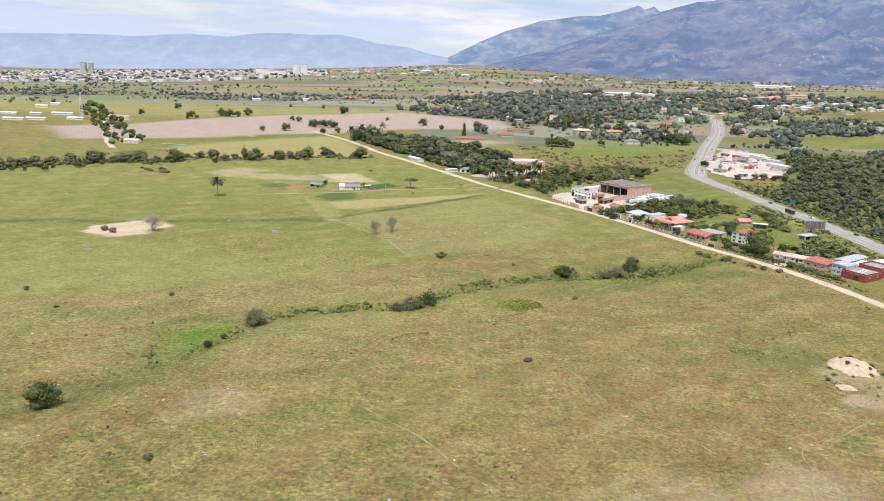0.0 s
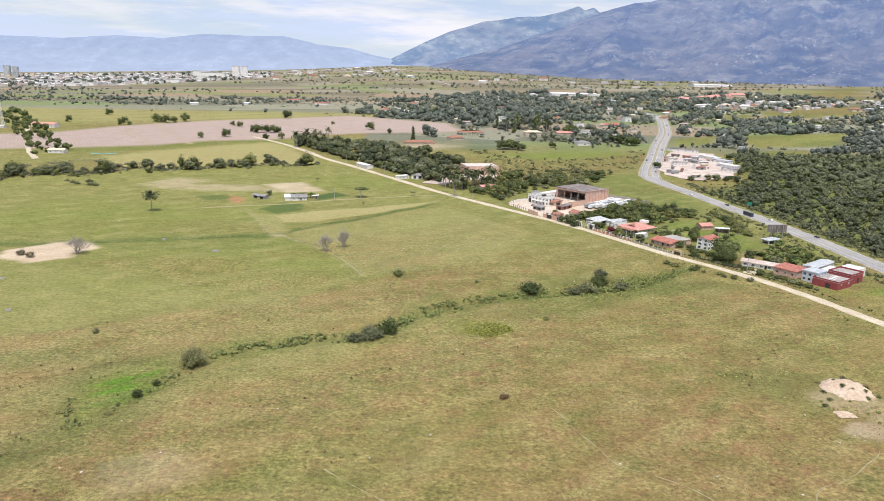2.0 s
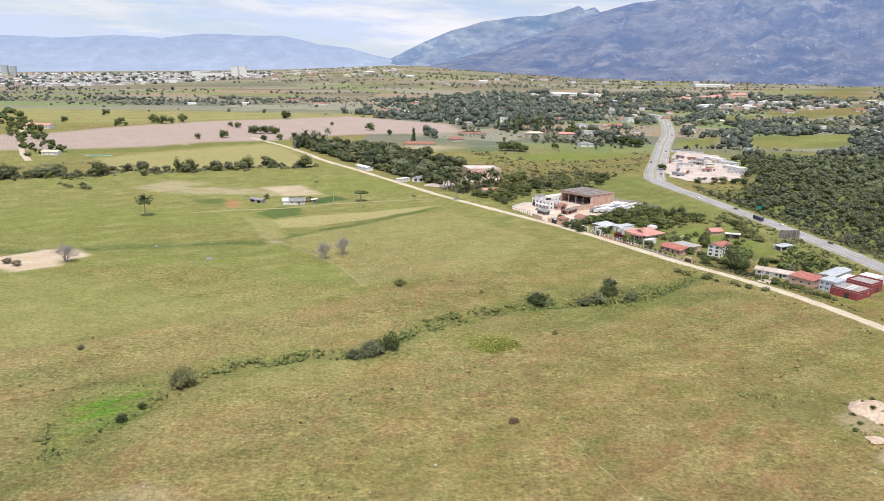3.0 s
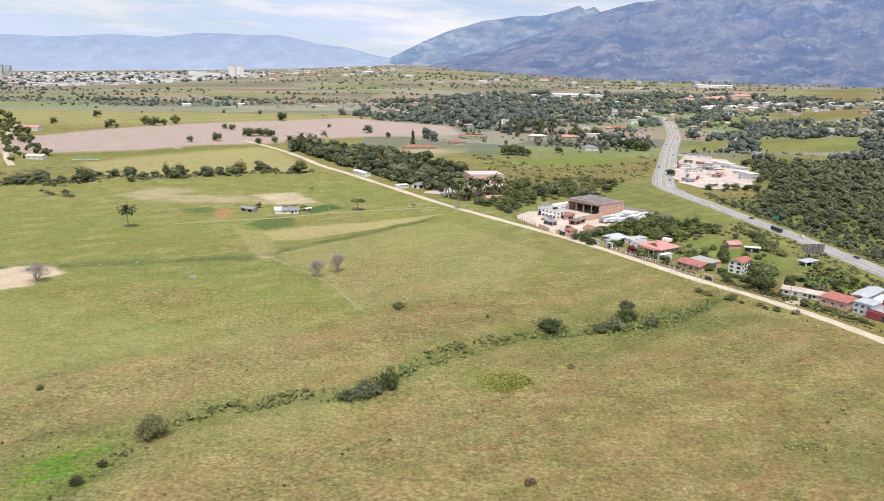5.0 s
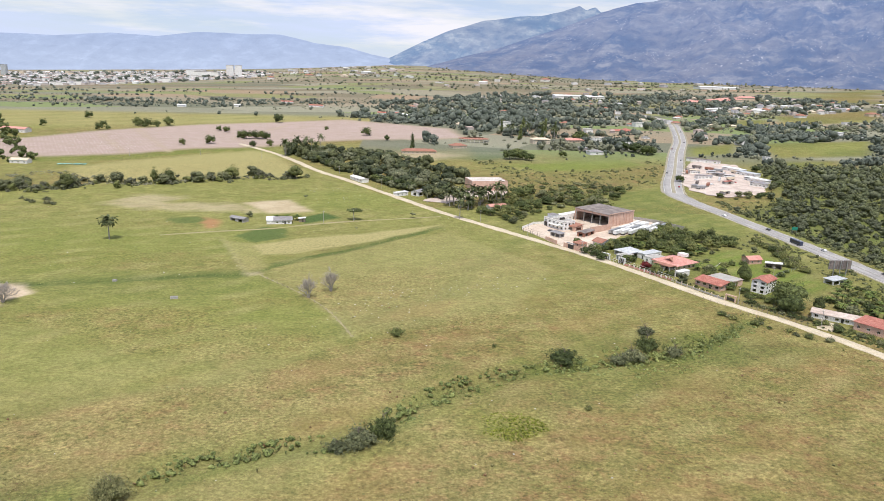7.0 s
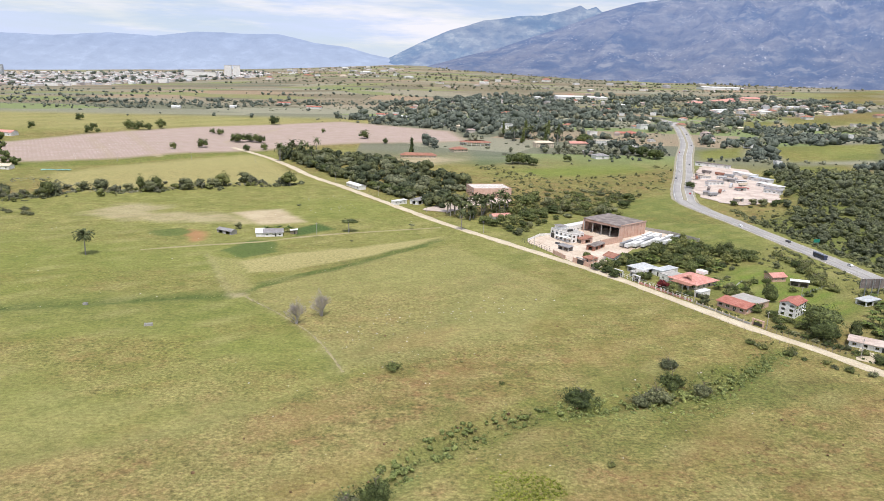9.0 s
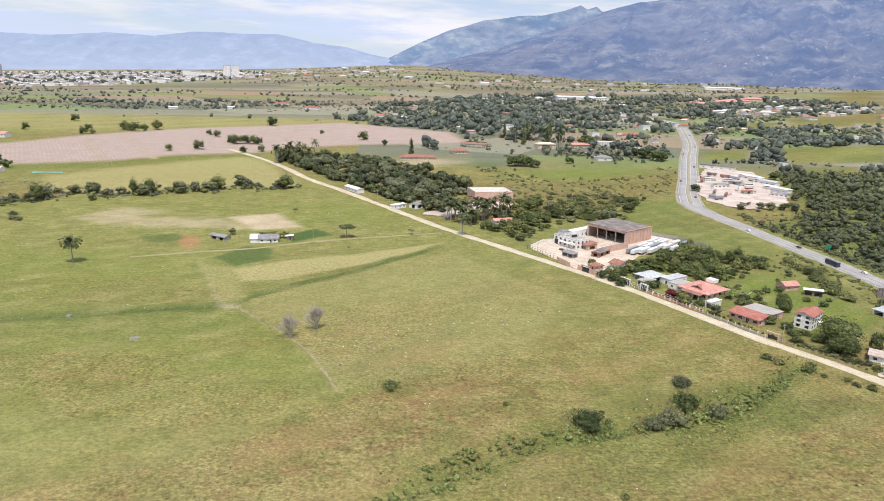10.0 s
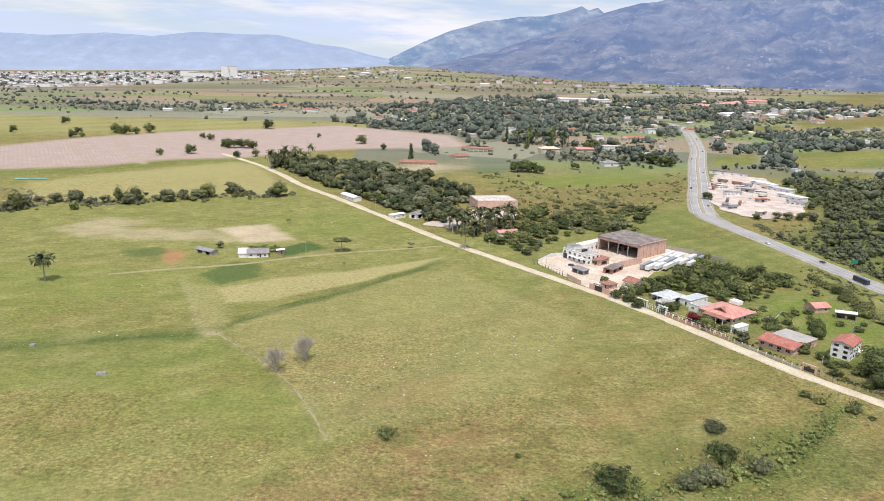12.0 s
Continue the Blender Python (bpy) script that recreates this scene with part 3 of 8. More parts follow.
dry = np.clip(0.78 + 0.25 * waves(X, Y, 130.0, 2.0) - 0.0034 * np.maximum(Y - 325, 0), 0, 1)
grazed = region(X, Y, GREEN_PASTURE, 3.0, 1.2)
dry = dry * (1 - grazed) + grazed * (0.04 + 0.16 * np.clip(waves(X, Y, 90.0, 6.0), 0, 1) + 0.62 * blob(X, Y, -122, 380, 34, 11, 0.9) + 0.66 * blob(X, Y, -72, 354, 34, 13, 0.9) + 0.40 * blob(X, Y, -150, 470, 60, 14, 0.9) + 0.35 * blob(X, Y, -62, 405, 16, 8, 0.9))
dry = np.where((Y > 640) & (grazed < 0.5), 0.50 + 0.35 * waves(X, Y, 240.0, 1.0), dry)
dry = np.where((Y > 1150) & (X < -60), 0.30 + 0.2 * waves(X, Y, 300.0, 1.0), dry)
dry = np.where(Y > 1560, 0.7 + 0.2 * waves(X, Y, 400.0, 1.0), dry)
KHAKI = [(48, 849), (99, 830), (256, 835), (250, 770), (204, 722), (130, 668), (104, 690), (60, 780)]
dry = np.maximum(dry, 0.85 * region(X, Y, KHAKI, 16.0, 6.0))
# The band from (-25, 369) to (99, 566) paints the shade of gentle relief.
wet_and_shade = np.maximum.reduce([0.7 * region(X, Y, [(284, 330), (288, 540), (280, 650), (352, 716), (408, 850), (520, 930), (900, 800), (700, 420), (500, 250)], 10.0), 0.25 * region(X, Y, [(60, 720), (90, 900), (250, 930), (300, 900), (262, 760), (240, 700), (150, 660)], 20.0) * np.clip(0.6 + 0.7 * waves(X, Y, 38.0, 7.0), 0, 1), (Y > 1560) * (0.66 + 0.2 * waves(X * 0.25, Y, 240.0, 5.0)), 0.35 * region(X, Y, [(60, 600), (120, 520), (180, 405), (225, 345), (262, 360), (262, 540), (200, 620), (150, 660)], 12.0) * np.clip(0.7 + 0.5 * waves(X, Y, 26.0, 3.0), 0, 1), 0.25 * region(X, Y, GREEN_STRIP, 5.0), 0.45 * np.clip(waves(X, Y, 170.0, 14.0) + 0.35, 0, 1) * (Y > 900) * (X > -60), 1.0 * band(X, Y, DITCH, 2.2, 2.6) * np.clip(1.0 + 0.4 * waves(X, Y, 31.0, 2.0), 0.75, 1), 0.62 * band(X, Y, DITCH[:6], 4.0, 6.0), 0.30 * band(X, Y, [(-25, 369), (-1, 396), (18, 415), (39, 466), (82, 553), (99, 566)], 2.0, 6.0, 3.0), 0.55 * blob(X, Y, -8, 378, 16, 7, 0.7) * np.clip(0.6 + 0.6 * waves(X, Y, 5.0, 3.0), 0, 1), 0.45 * band(X, Y, [(-40, 498), (-20, 520), (-4, 542), (6, 552)], 3.5, 4.0, 2.5), 0.60 * band(X, Y, STREAM[6:], 2.0, 7.0, 3.0), 0.55 * band(X, Y, LOWER_STREAM, 5.0, 10.0, 4.0), 0.75 * band(X, Y, [(-150, 158), (-111, 181), (-100, 200)], 1.5, 3.0, 2.0), 0.7 * region(X, Y, [(-104, 206), (-112, 236), (-104, 258), (-82, 264), (-68, 256), (-70, 240), (-80, 222), (-90, 206)], 8.0, 4.0) * (1 - 0.85 * region(X, Y, POND, 6.0, 3.0)), 0.5 * band(X, Y, [(-150, 252), (-128, 256), (-106, 262)], 4.0, 5.0, 3.0),
                         0.2 * blob(X, Y, -128, 428, 45, 14, 0.8), 0.55 * region(X, Y, RIGHT_MEADOW, 14.0) * np.clip(0.8 + 0.6 * waves(X, Y, 24.0, 4.0), 0, 1),
                         0.35 * blob(X, Y, 60, 322, 40, 14, 0.8), 0.5 * blob(X, Y, 132, 236, 16, 10, 0.8), 0.55 * blob(X, Y, 118, 352, 34, 12, 0.7),
                         0.6 * region(X, Y, [(82, 985), (128, 1012), (142, 935), (80, 890)], 10), 0.25 * band(X, Y, FIELD_EDGE[4:], 1.0, 2.0)])
bright = np.maximum.reduce([0.36 * band(X, Y, STREAM[6:], 5.0, 8.0, 4.0) * np.clip(0.7 + 0.6 * waves(X, Y, 19.0, 5.0), 0, 1), 0.95 * region(X, Y, POND, 6.0, 3.0) * np.clip(0.85 + 0.35 * waves(X, Y, 11.0, 3.0), 0.45, 1), 0.62 * region(X, Y, LAWN, 4.0) * np.clip(0.85 + 0.4 * waves(X, Y, 15.0, 1.0), 0, 1), 0.45 * region(X, Y, GREEN_STRIP, 4.0) * np.clip(0.8 + 0.5 * waves(X, Y, 20.0, 1.0), 0, 1), 0.52 * region(X, Y, [(121, 867), (208, 913), (265, 933), (284, 893), (208, 849), (148, 840)], 8), 0.24 * region(X, Y, [(54, 326), (76, 318), (118, 332), (146, 372), (120, 372), (84, 358), (58, 348)], 10.0, 5.0) * np.clip(0.8 + 0.6 * waves(X, Y, 13.0, 5.0), 0, 1),
                            0.22 * region(X, Y, [(-78, 450), (-46, 411), (-12, 362), (-42, 342), (-120, 350), (-130, 430)], 2.5, 1.0) * np.clip((X + 150) / 60, 0, 1),
                            0.35 * blob(X, Y, 33, 290, 12, 8, 0.6), 0.16 * region(X, Y, RIGHT_MEADOW, 14.0), 0.6 * region(X, Y, [(204, 352), (222, 340), (262, 318), (266, 352), (238, 352), (228, 346)], 4.0),
                            0.20 * region(X, Y, [(-170, 445), (-87, 425), (-56, 395), (-40, 345), (-62, 325), (-110, 318), (-190, 320)], 22.0, 6.0) * np.clip(0.7 + 0.4 * waves(X, Y, 30.0), 0, 1), 0.3 * blob(X, Y, -215, 500, 60, 40, 0.7), 0.26 * band(X, Y, [(-136, 334), (-112, 348), (-94, 362), (-82, 376), (-60, 391)], 5.0, 9.0, 4.0), 0.18 * blob(X, Y, -130, 332, 40, 14, 0.8), 0.22 * blob(X, Y, -40, 660, 60, 26, 0.8), 0.2 * blob(X, Y, -120, 500, 40, 30, 0.8)])
soil = np.maximum.reduce([1.0 * region(X, Y, SAND_PATCH, 1.6), 0.75 * region(X, Y, BARE_FIELD, 3.0, 1.0), 0.42 * region(X, Y, BARE_FIELD_2, 6.0, 3.0),
                          0.35 * blob(X, Y, 146, 226, 9, 6, 0.7), 0.55 * blob(X, Y, 141, 207, 6, 4, 0.7), 0.25 * blob(X, Y, 150, 205, 10, 7, 0.7) * np.clip(0.5 + 0.9 * waves(X, Y, 7.0, 3.0), 0, 1), 0.3 * blob(X, Y, 63, 140, 16, 12, 0.8) * np.clip(0.6 + 0.6 * waves(X, Y, 9.0, 3.0), 0, 1), 0.25 * blob(X, Y, 98, 152, 12, 10, 0.8),
                          0.16 * band(X, Y, CROSS_BAND, 0.6, 2.0), 0.35 * blob(X, Y, -80, 449, 4, 2.5, 0.6), 0.16 * blob(X, Y, -64, 185, 11, 7, 0.6),
                          0.45 * region(X, Y, [(-10, 920), (28, 950), (70, 935), (20, 880)], 10)])
soil = np.maximum.reduce([soil, 0.6 * band(X, Y, [(-406, 1039), (-317, 888)], 1.5, 4.0), 0.6 * band(X, Y, [(-388, 1114), (-270, 897)], 1.5, 4.0), 0.6 * band(X, Y, [(-187, 1192), (-231, 1024), (-175, 962)], 1.5, 4.0)])
soil = np.maximum(soil, 0.10 * band(X, Y, FIELD_EDGE[:4], 0.5, 1.6, 0.8))
soil = np.maximum(soil, 0.30 * band(X, Y, [(186, 250), (165, 224), (150, 212), (141, 203)], 0.8, 2.5, 2.0))
pale = np.maximum(0.95 * region(X, Y, PALE_STRIP, 1.5, 0.8), 0.42 * region(X, Y, [(-115, 524), (-81, 444), (-75, 458), (-93, 513)], 2.0, 0.8))
pale = np.maximum(pale, 0.75 * region(X, Y, [(-304, 726), (-326, 782), (-287, 834), (-179, 925), (-154, 900), (-98, 783), (-108, 755), (-177, 754), (-222, 726), (-266, 708)], 8.0))
pale = np.maximum(pale, 0.30 * (1 - region(X, Y, POND, 8.0)) * blob(X, Y, -105, 285, 95, 60, 0.8) * np.clip(0.8 + 0.5 * waves(X, Y, 40.0, 6.0), 0, 1))
pale = np.maximum(pale, 0.30 * region(X, Y, [(-75, 452), (-43, 412), (-19, 362), (50, 395), (84, 470), (30, 556), (-8, 528), (-40, 496)], 2.5, 1.0))
pale = np.maximum(pale, 0.55 * (X < -60) * np.clip((Y - 1080) / 80, 0, 1) * (Y < 1420) * np.clip(0.8 + 0.4 * waves(X, Y, 90.0, 4.0), 0, 1))
pale = np.maximum(pale, 0.3 * np.clip(waves(X, Y, 34.0, 9.0) - 0.25, 0, 1) * (Y < 640))
plow = region(X, Y, PLOUGHED, 10.0)
crop = np.maximum.reduce([0.6 * blob(X, Y, -152, 578, 12, 8, 0.6), 0.75 * region(X, Y, [(87, 1025), (149, 1015), (142, 932), (82, 911)], 6.0), 0.72 * region(X, Y, DARK_CROP, 1.6, 0.8), 0.9 * region(X, Y, GREEN_CROP, 1.6, 0.8), 0.6 * region(X, Y, [(82, 985), (128, 1012), (142, 935), (80, 890)], 6.0)])
far = np.where(X > -60, np.clip((Y - 880) / 120, 0, 1), np.clip((Y - 1330) / 60, 0, 1)) * (1 - plow)
meadow = np.maximum.reduce([region(X, Y, m, 10.0) for m in MEADOWS])
far *= 1 - meadow
bright = np.maximum(bright, 0.22 * meadow * np.clip((1500 - Y) / 250, 0.2, 1))
rust = np.maximum.reduce([0.22 * (Y > 1560) * np.clip(0.6 + 0.5 * waves(X * 0.3, Y, 260.0, 2.0), 0, 1), 0.75 * region(X, Y, RED_SOIL, 2.5), 0.14 * np.clip(waves(X, Y, 55.0, 12.0), 0, 1) * (Y < 420) * (1 - grazed), 0.16 * blob(X, Y, 95, 175, 75, 55, 0.8) * np.clip(0.7 + 0.6 * waves(X, Y, 22.0, 5.0), 0, 1)])
for key, values in (("dry", dry), ("wet_and_shade", wet_and_shade), ("bright", bright), ("soil", soil), ("pale", pale), ("plow", plow), ("rust", rust), ("crop", crop), ("far", far)):
    ground.data.attributes.new(key, "FLOAT", "POINT").data.foreach_set("value", np.clip(values, 0, 1).astype(np.float32))


def ribbon(name, pts, left, right, mat, lift, label, category, kind="structure", step=5.0, ragged=0.0, thick=0.0, crown_by=0.0, narrow=None, height=land):
    """A strip along a line of points between two offsets from it, lying just above the land."""
    c = curve_of(pts, step)
    d = np.gradient(c, axis=0)
    d /= np.hypot(d[:, 0], d[:, 1])[:, None]
    n = np.c_[d[:, 1], -d[:, 0]]
    offs = np.linspace(left, right, 5)
    squeeze = np.interp(c[:, 1], *narrow) if narrow else 1.0
    rows = []
    for k, o in enumerate(offs):
        oo = o * squeeze + (ragged * (waves(c[:, 0], c[:, 1], 9.0, k) + waves(c[:, 0], c[:, 1], 23.0, k + 3)) if k in (0, 4) else 0.0)
        p = c + n * np.reshape(oo, (-1, 1)) if np.ndim(oo) else c + n * oo
        z = height(p[:, 0], p[:, 1]) + lift + crown_by * (1 - ((o - (left + right) / 2) / ((right - left) / 2)) ** 2)
        rows.append(np.c_[p, z])
    v = np.stack(rows, 1)
    m = len(c)
    idx = np.arange(m * 5).reshape(m, 5)
    q = [np.c_[idx[:-1, k], idx[:-1, k + 1], idx[1:, k + 1], idx[1:, k]] for k in range(4)]
    verts, faces = v.reshape(-1, 3), np.concatenate(q)
    if thick:
        low = verts - np.array((0, 0, thick))
        e0 = np.c_[idx[:-1, 0], idx[1:, 0], idx[1:, 0] + m * 5, idx[:-1, 0] + m * 5]
        e1 = np.c_[idx[1:, 4], idx[:-1, 4], idx[:-1, 4] + m * 5, idx[1:, 4] + m * 5]
        verts, faces = np.r_[verts, low], np.r_[faces, e0, e1]
    ob = new(name, mesh_of(name, verts, faces[:, ::-1], mat, True))
    return tagged(ob, label, category, kind=kind)


NARROW = ((660, 735), (0.72, 1.0))  # the carriageways draw together below the bend
road = ribbon("road", DIRT_ROAD, -3.3, 3.3, M_DIRT, 0.10, "pale unpaved dirt road between pasture and houses", "dirt road", ragged=0.5, thick=0.3, crown_by=0.06)
for pts in ([(46, 222), (49, 214), (51, 206), (54, 199), (58, 188), (66, 183), (74, 177), (80, 168)], [(-20, 187), (-14, 181), (-3, 171), (6, 160), (10, 155), (16, 149), (26, 138), (30, 126)],
            [(139, 201), (134, 193), (126, 187), (118, 181), (108, 177), (103, 171), (101, 162), (97, 152), (93, 140)]):
    ribbon("footpath", pts, -0.16, 0.16, M_TRACK, 0.05, "narrow worn footpath through the grass", "footpath", step=1.2, ragged=0.16, thick=0.2, height=ground_z)
ribbon("footpath", FIELD_EDGE[:4], -0.35, 0.35, M_TRACK, 0.05, "thin worn line along the old pasture fence", "footpath", step=1.5, ragged=0.25, thick=0.2, height=ground_z)
ribbon("farm_track", FARM_TRACK, -1.3, 1.3, M_TRACK, 0.10, "narrow pale grassy farm track", "track", ragged=0.4, thick=0.3)
ribbon("highway", HIGHWAY, -9.2, 9.2, M_ASPHALT, 0.16, "grey asphalt dual carriageway", "highway", thick=0.4, narrow=NARROW)
ribbon("median", HIGHWAY[10:], -1.6, 1.6, M_VERGE, 0.34, "narrow raised median of dry grass and kerb", "median", thick=0.2)
ribbon("median", HIGHWAY[:11], -0.4, 0.4, M_CONCRETE, 0.42, "low concrete median kerb", "median", thick=0.3)
for off in (-8.6, -2.1, 2.1, 8.6):
    ribbon("edge_line", HIGHWAY[10:], off - 0.12, off + 0.12, M_PAINT, 0.168, "white painted edge line on asphalt", "road marking")
for off in (-6.7, 6.7):
    ribbon("edge_line", HIGHWAY[:10], off - 0.12, off + 0.12, M_PAINT, 0.168, "white painted edge line on asphalt", "road marking")
ribbon("verge", HIGHWAY, -11.4, -9.2, M_VERGE, 0.10, "dry grassy highway verge", "verge", ragged=0.5, thick=0.2, narrow=NARROW)
ribbon("verge", HIGHWAY, 9.2, 11.4, M_VERGE, 0.10, "dry grassy highway verge", "verge", ragged=0.5, thick=0.2, narrow=NARROW)


def sheet(name, pts, mat, lift, label, category, rag=1.0):
    """Bare ground with an uneven edge."""
    bm = bmesh.new()
    edge = []
    for (ax, ay), (bx, by) in zip(pts, pts[1:] + pts[:1]):
        n = max(1, int(math.hypot(bx - ax, by - ay) / 5))
        edge += [(ax + (bx - ax) * i / n + random.uniform(-rag, rag), ay + (by - ay) * i / n + random.uniform(-rag, rag)) for i in range(n)]
    pts = edge
    slab(bm, [(x, y, float(land(x, y)) + lift) for x, y in pts], 0.3)
    return tagged(new(name, mesh_from(name, bm, mat)), label, category, kind="structure")


sheet("yard", COMPOUND, M_SANDYARD, 0.10, "dusty pinkish yard inside the compound walls", "yard")
sheet("yard", STATION_YARD, M_PINKYARD, 0.55, "pale bare truck yard beside the highway", "yard", 2.6)
sheet("yard", [(14, 664), (34, 656), (44, 668), (60, 684), (92, 696), (94, 714), (56, 718), (36, 694)], M_PINKYARD, 0.55, "pale bare ground beside the brick hall", "yard")


sheet("driveway", [(186, 379), (190, 375), (196, 382), (203, 393), (202, 401), (195, 392)], M_DIRT, 0.09, "pale bare driveway from the dirt road to the long house", "driveway")


def heap(name, label, x, y, rx, ry, height, seed):
    """A lumpy bank of pale sand with gullies and hollows."""
    n = 46
    u = np.linspace(-1.15, 1.15, n)
    a, b = np.meshgrid(u, u)
    px, py = x + a * rx, y + b * ry
    r = np.hypot(a, b) * (1 + 0.09 * waves(px, py, 13.0, seed) + 0.05 * waves(px, py, 4.7, seed + 2))
    z = height * np.clip(1 - r ** 1.7, -0.3, 1) * (0.92 + 0.08 * waves(px, py, 7.0, seed + 4)) + 0.08 * waves(px, py, 2.3, seed + 1) - 1.1 * np.clip(waves(px, py, 5.2, seed + 6) - 0.6, 0, 1) * np.clip(1 - r, 0, 1)
    f = (np.arange(n - 1)[:, None] * n + np.arange(n - 1)[None, :]).ravel()
    ob = new(name, mesh_of(name, np.c_[px.ravel(), py.ravel(), z.ravel()], np.c_[f, f + 1, f + n + 1, f + n], M_SAND, True))
    return tagged(ob, label, "sand mound")


heap("sand_mound", "pale sandy mound with eroded gullies in the grass", 150, 233, 9.0, 8.5, 4.2, 5.0)
heap("sand_mound", "low broken bank of pale sand and rubble", 143, 186, 5.5, 8.0, 1.5, 9.0)
heap("sand_mound", "low spill of pale sand below the mound", 139.5, 217, 2.6, 2.0, 0.7, 12.0)


# ---- mountains and distance ----
def hillside(name, label, skyline, base, mat, span, rough, seed, end=4860, lift=0.0):
    """A mountain flank in the distance: skyline rows of (tangent of bearing, tangent of elevation); base rows of (bearing, distance)."""
    b = np.linspace(*span)
    top = np.interp(b, [s[0] for s in skyline], [s[1] for s in skyline])
    start = np.interp(b, [s[0] for s in base], [s[1] for s in base])
    depth = np.linspace(0, 1, 60)
    B, D = np.meshgrid(b, depth)
    S = start[None, :]
    dist = S + (end - S) * D
    x, y = B * dist, dist + 85
    foot = land(x[:1], y[:1]) - 12
    crest = 103 + lift + end * top[None, :]
    rise = D ** 1.15
    gully = np.zeros_like(x)
    for k, (scale, amp) in enumerate(((900, 1.0), (420, 0.6), (190, 0.34), (85, 0.18), (40, 0.1))):
        gully += amp * (1 - 2 * np.abs(waves(x + 60 * np.sin(y / 300), y * 0.55, scale, seed + k)))
    z = foot + (crest - foot) * rise + rough * gully * (crest - foot) * (D * (1 - D) * 2.6) + 0.006 * gully * (crest - foot) * D
    m, n = len(depth), len(b)
    f = (np.arange(m - 1)[:, None] * n + np.arange(n - 1)[None, :]).ravel()
    ob = new(name, mesh_of(name, np.c_[x.ravel(), y.ravel(), z.ravel()], np.c_[f, f + 1, f + n + 1, f + n], mat, True))
    return tagged(ob, label, "mountain", kind="structure")


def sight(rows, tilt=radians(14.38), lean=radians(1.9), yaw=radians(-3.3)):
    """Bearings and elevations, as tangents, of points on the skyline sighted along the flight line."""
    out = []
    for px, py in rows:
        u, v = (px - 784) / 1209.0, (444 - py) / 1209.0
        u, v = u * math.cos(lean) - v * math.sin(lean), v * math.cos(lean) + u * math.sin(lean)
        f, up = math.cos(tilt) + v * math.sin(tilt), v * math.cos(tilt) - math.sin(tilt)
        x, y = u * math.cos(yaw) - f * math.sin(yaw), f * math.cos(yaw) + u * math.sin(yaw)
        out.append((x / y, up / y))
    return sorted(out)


# Blue distance haze is painted on: each hillside glows in its haze colour.
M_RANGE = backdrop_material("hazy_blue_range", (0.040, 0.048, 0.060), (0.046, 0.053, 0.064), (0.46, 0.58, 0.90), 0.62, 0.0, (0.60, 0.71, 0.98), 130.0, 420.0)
M_MOUNTAIN = backdrop_material("hazed_mountain_side", (0.022, 0.032, 0.040), (0.082, 0.076, 0.062), (0.220, 0.310, 0.590), 0.60, 1.0, (0.180, 0.248, 0.480), 100.0, 420.0)
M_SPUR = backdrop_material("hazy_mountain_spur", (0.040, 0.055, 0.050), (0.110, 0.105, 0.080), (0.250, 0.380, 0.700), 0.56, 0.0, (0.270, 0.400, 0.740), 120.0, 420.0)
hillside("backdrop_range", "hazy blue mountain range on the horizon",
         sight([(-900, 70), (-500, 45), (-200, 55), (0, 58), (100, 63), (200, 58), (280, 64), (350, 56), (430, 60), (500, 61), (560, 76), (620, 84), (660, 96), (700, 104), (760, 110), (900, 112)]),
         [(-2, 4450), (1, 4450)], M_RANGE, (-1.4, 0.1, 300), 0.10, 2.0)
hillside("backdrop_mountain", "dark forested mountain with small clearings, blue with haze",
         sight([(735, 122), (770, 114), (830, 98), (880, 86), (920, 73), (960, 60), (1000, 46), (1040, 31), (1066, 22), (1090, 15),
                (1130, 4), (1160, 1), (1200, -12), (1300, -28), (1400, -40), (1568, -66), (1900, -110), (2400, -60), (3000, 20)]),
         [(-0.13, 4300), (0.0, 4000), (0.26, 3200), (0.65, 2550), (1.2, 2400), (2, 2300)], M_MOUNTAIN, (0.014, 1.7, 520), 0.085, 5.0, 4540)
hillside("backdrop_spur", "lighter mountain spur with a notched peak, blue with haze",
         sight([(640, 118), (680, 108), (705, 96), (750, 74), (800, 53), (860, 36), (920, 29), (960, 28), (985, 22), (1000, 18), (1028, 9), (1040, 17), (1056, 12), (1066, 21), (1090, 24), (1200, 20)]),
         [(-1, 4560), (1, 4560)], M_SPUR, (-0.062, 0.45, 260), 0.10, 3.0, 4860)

# ---- plants ----
rng = np.random.default_rng(11)


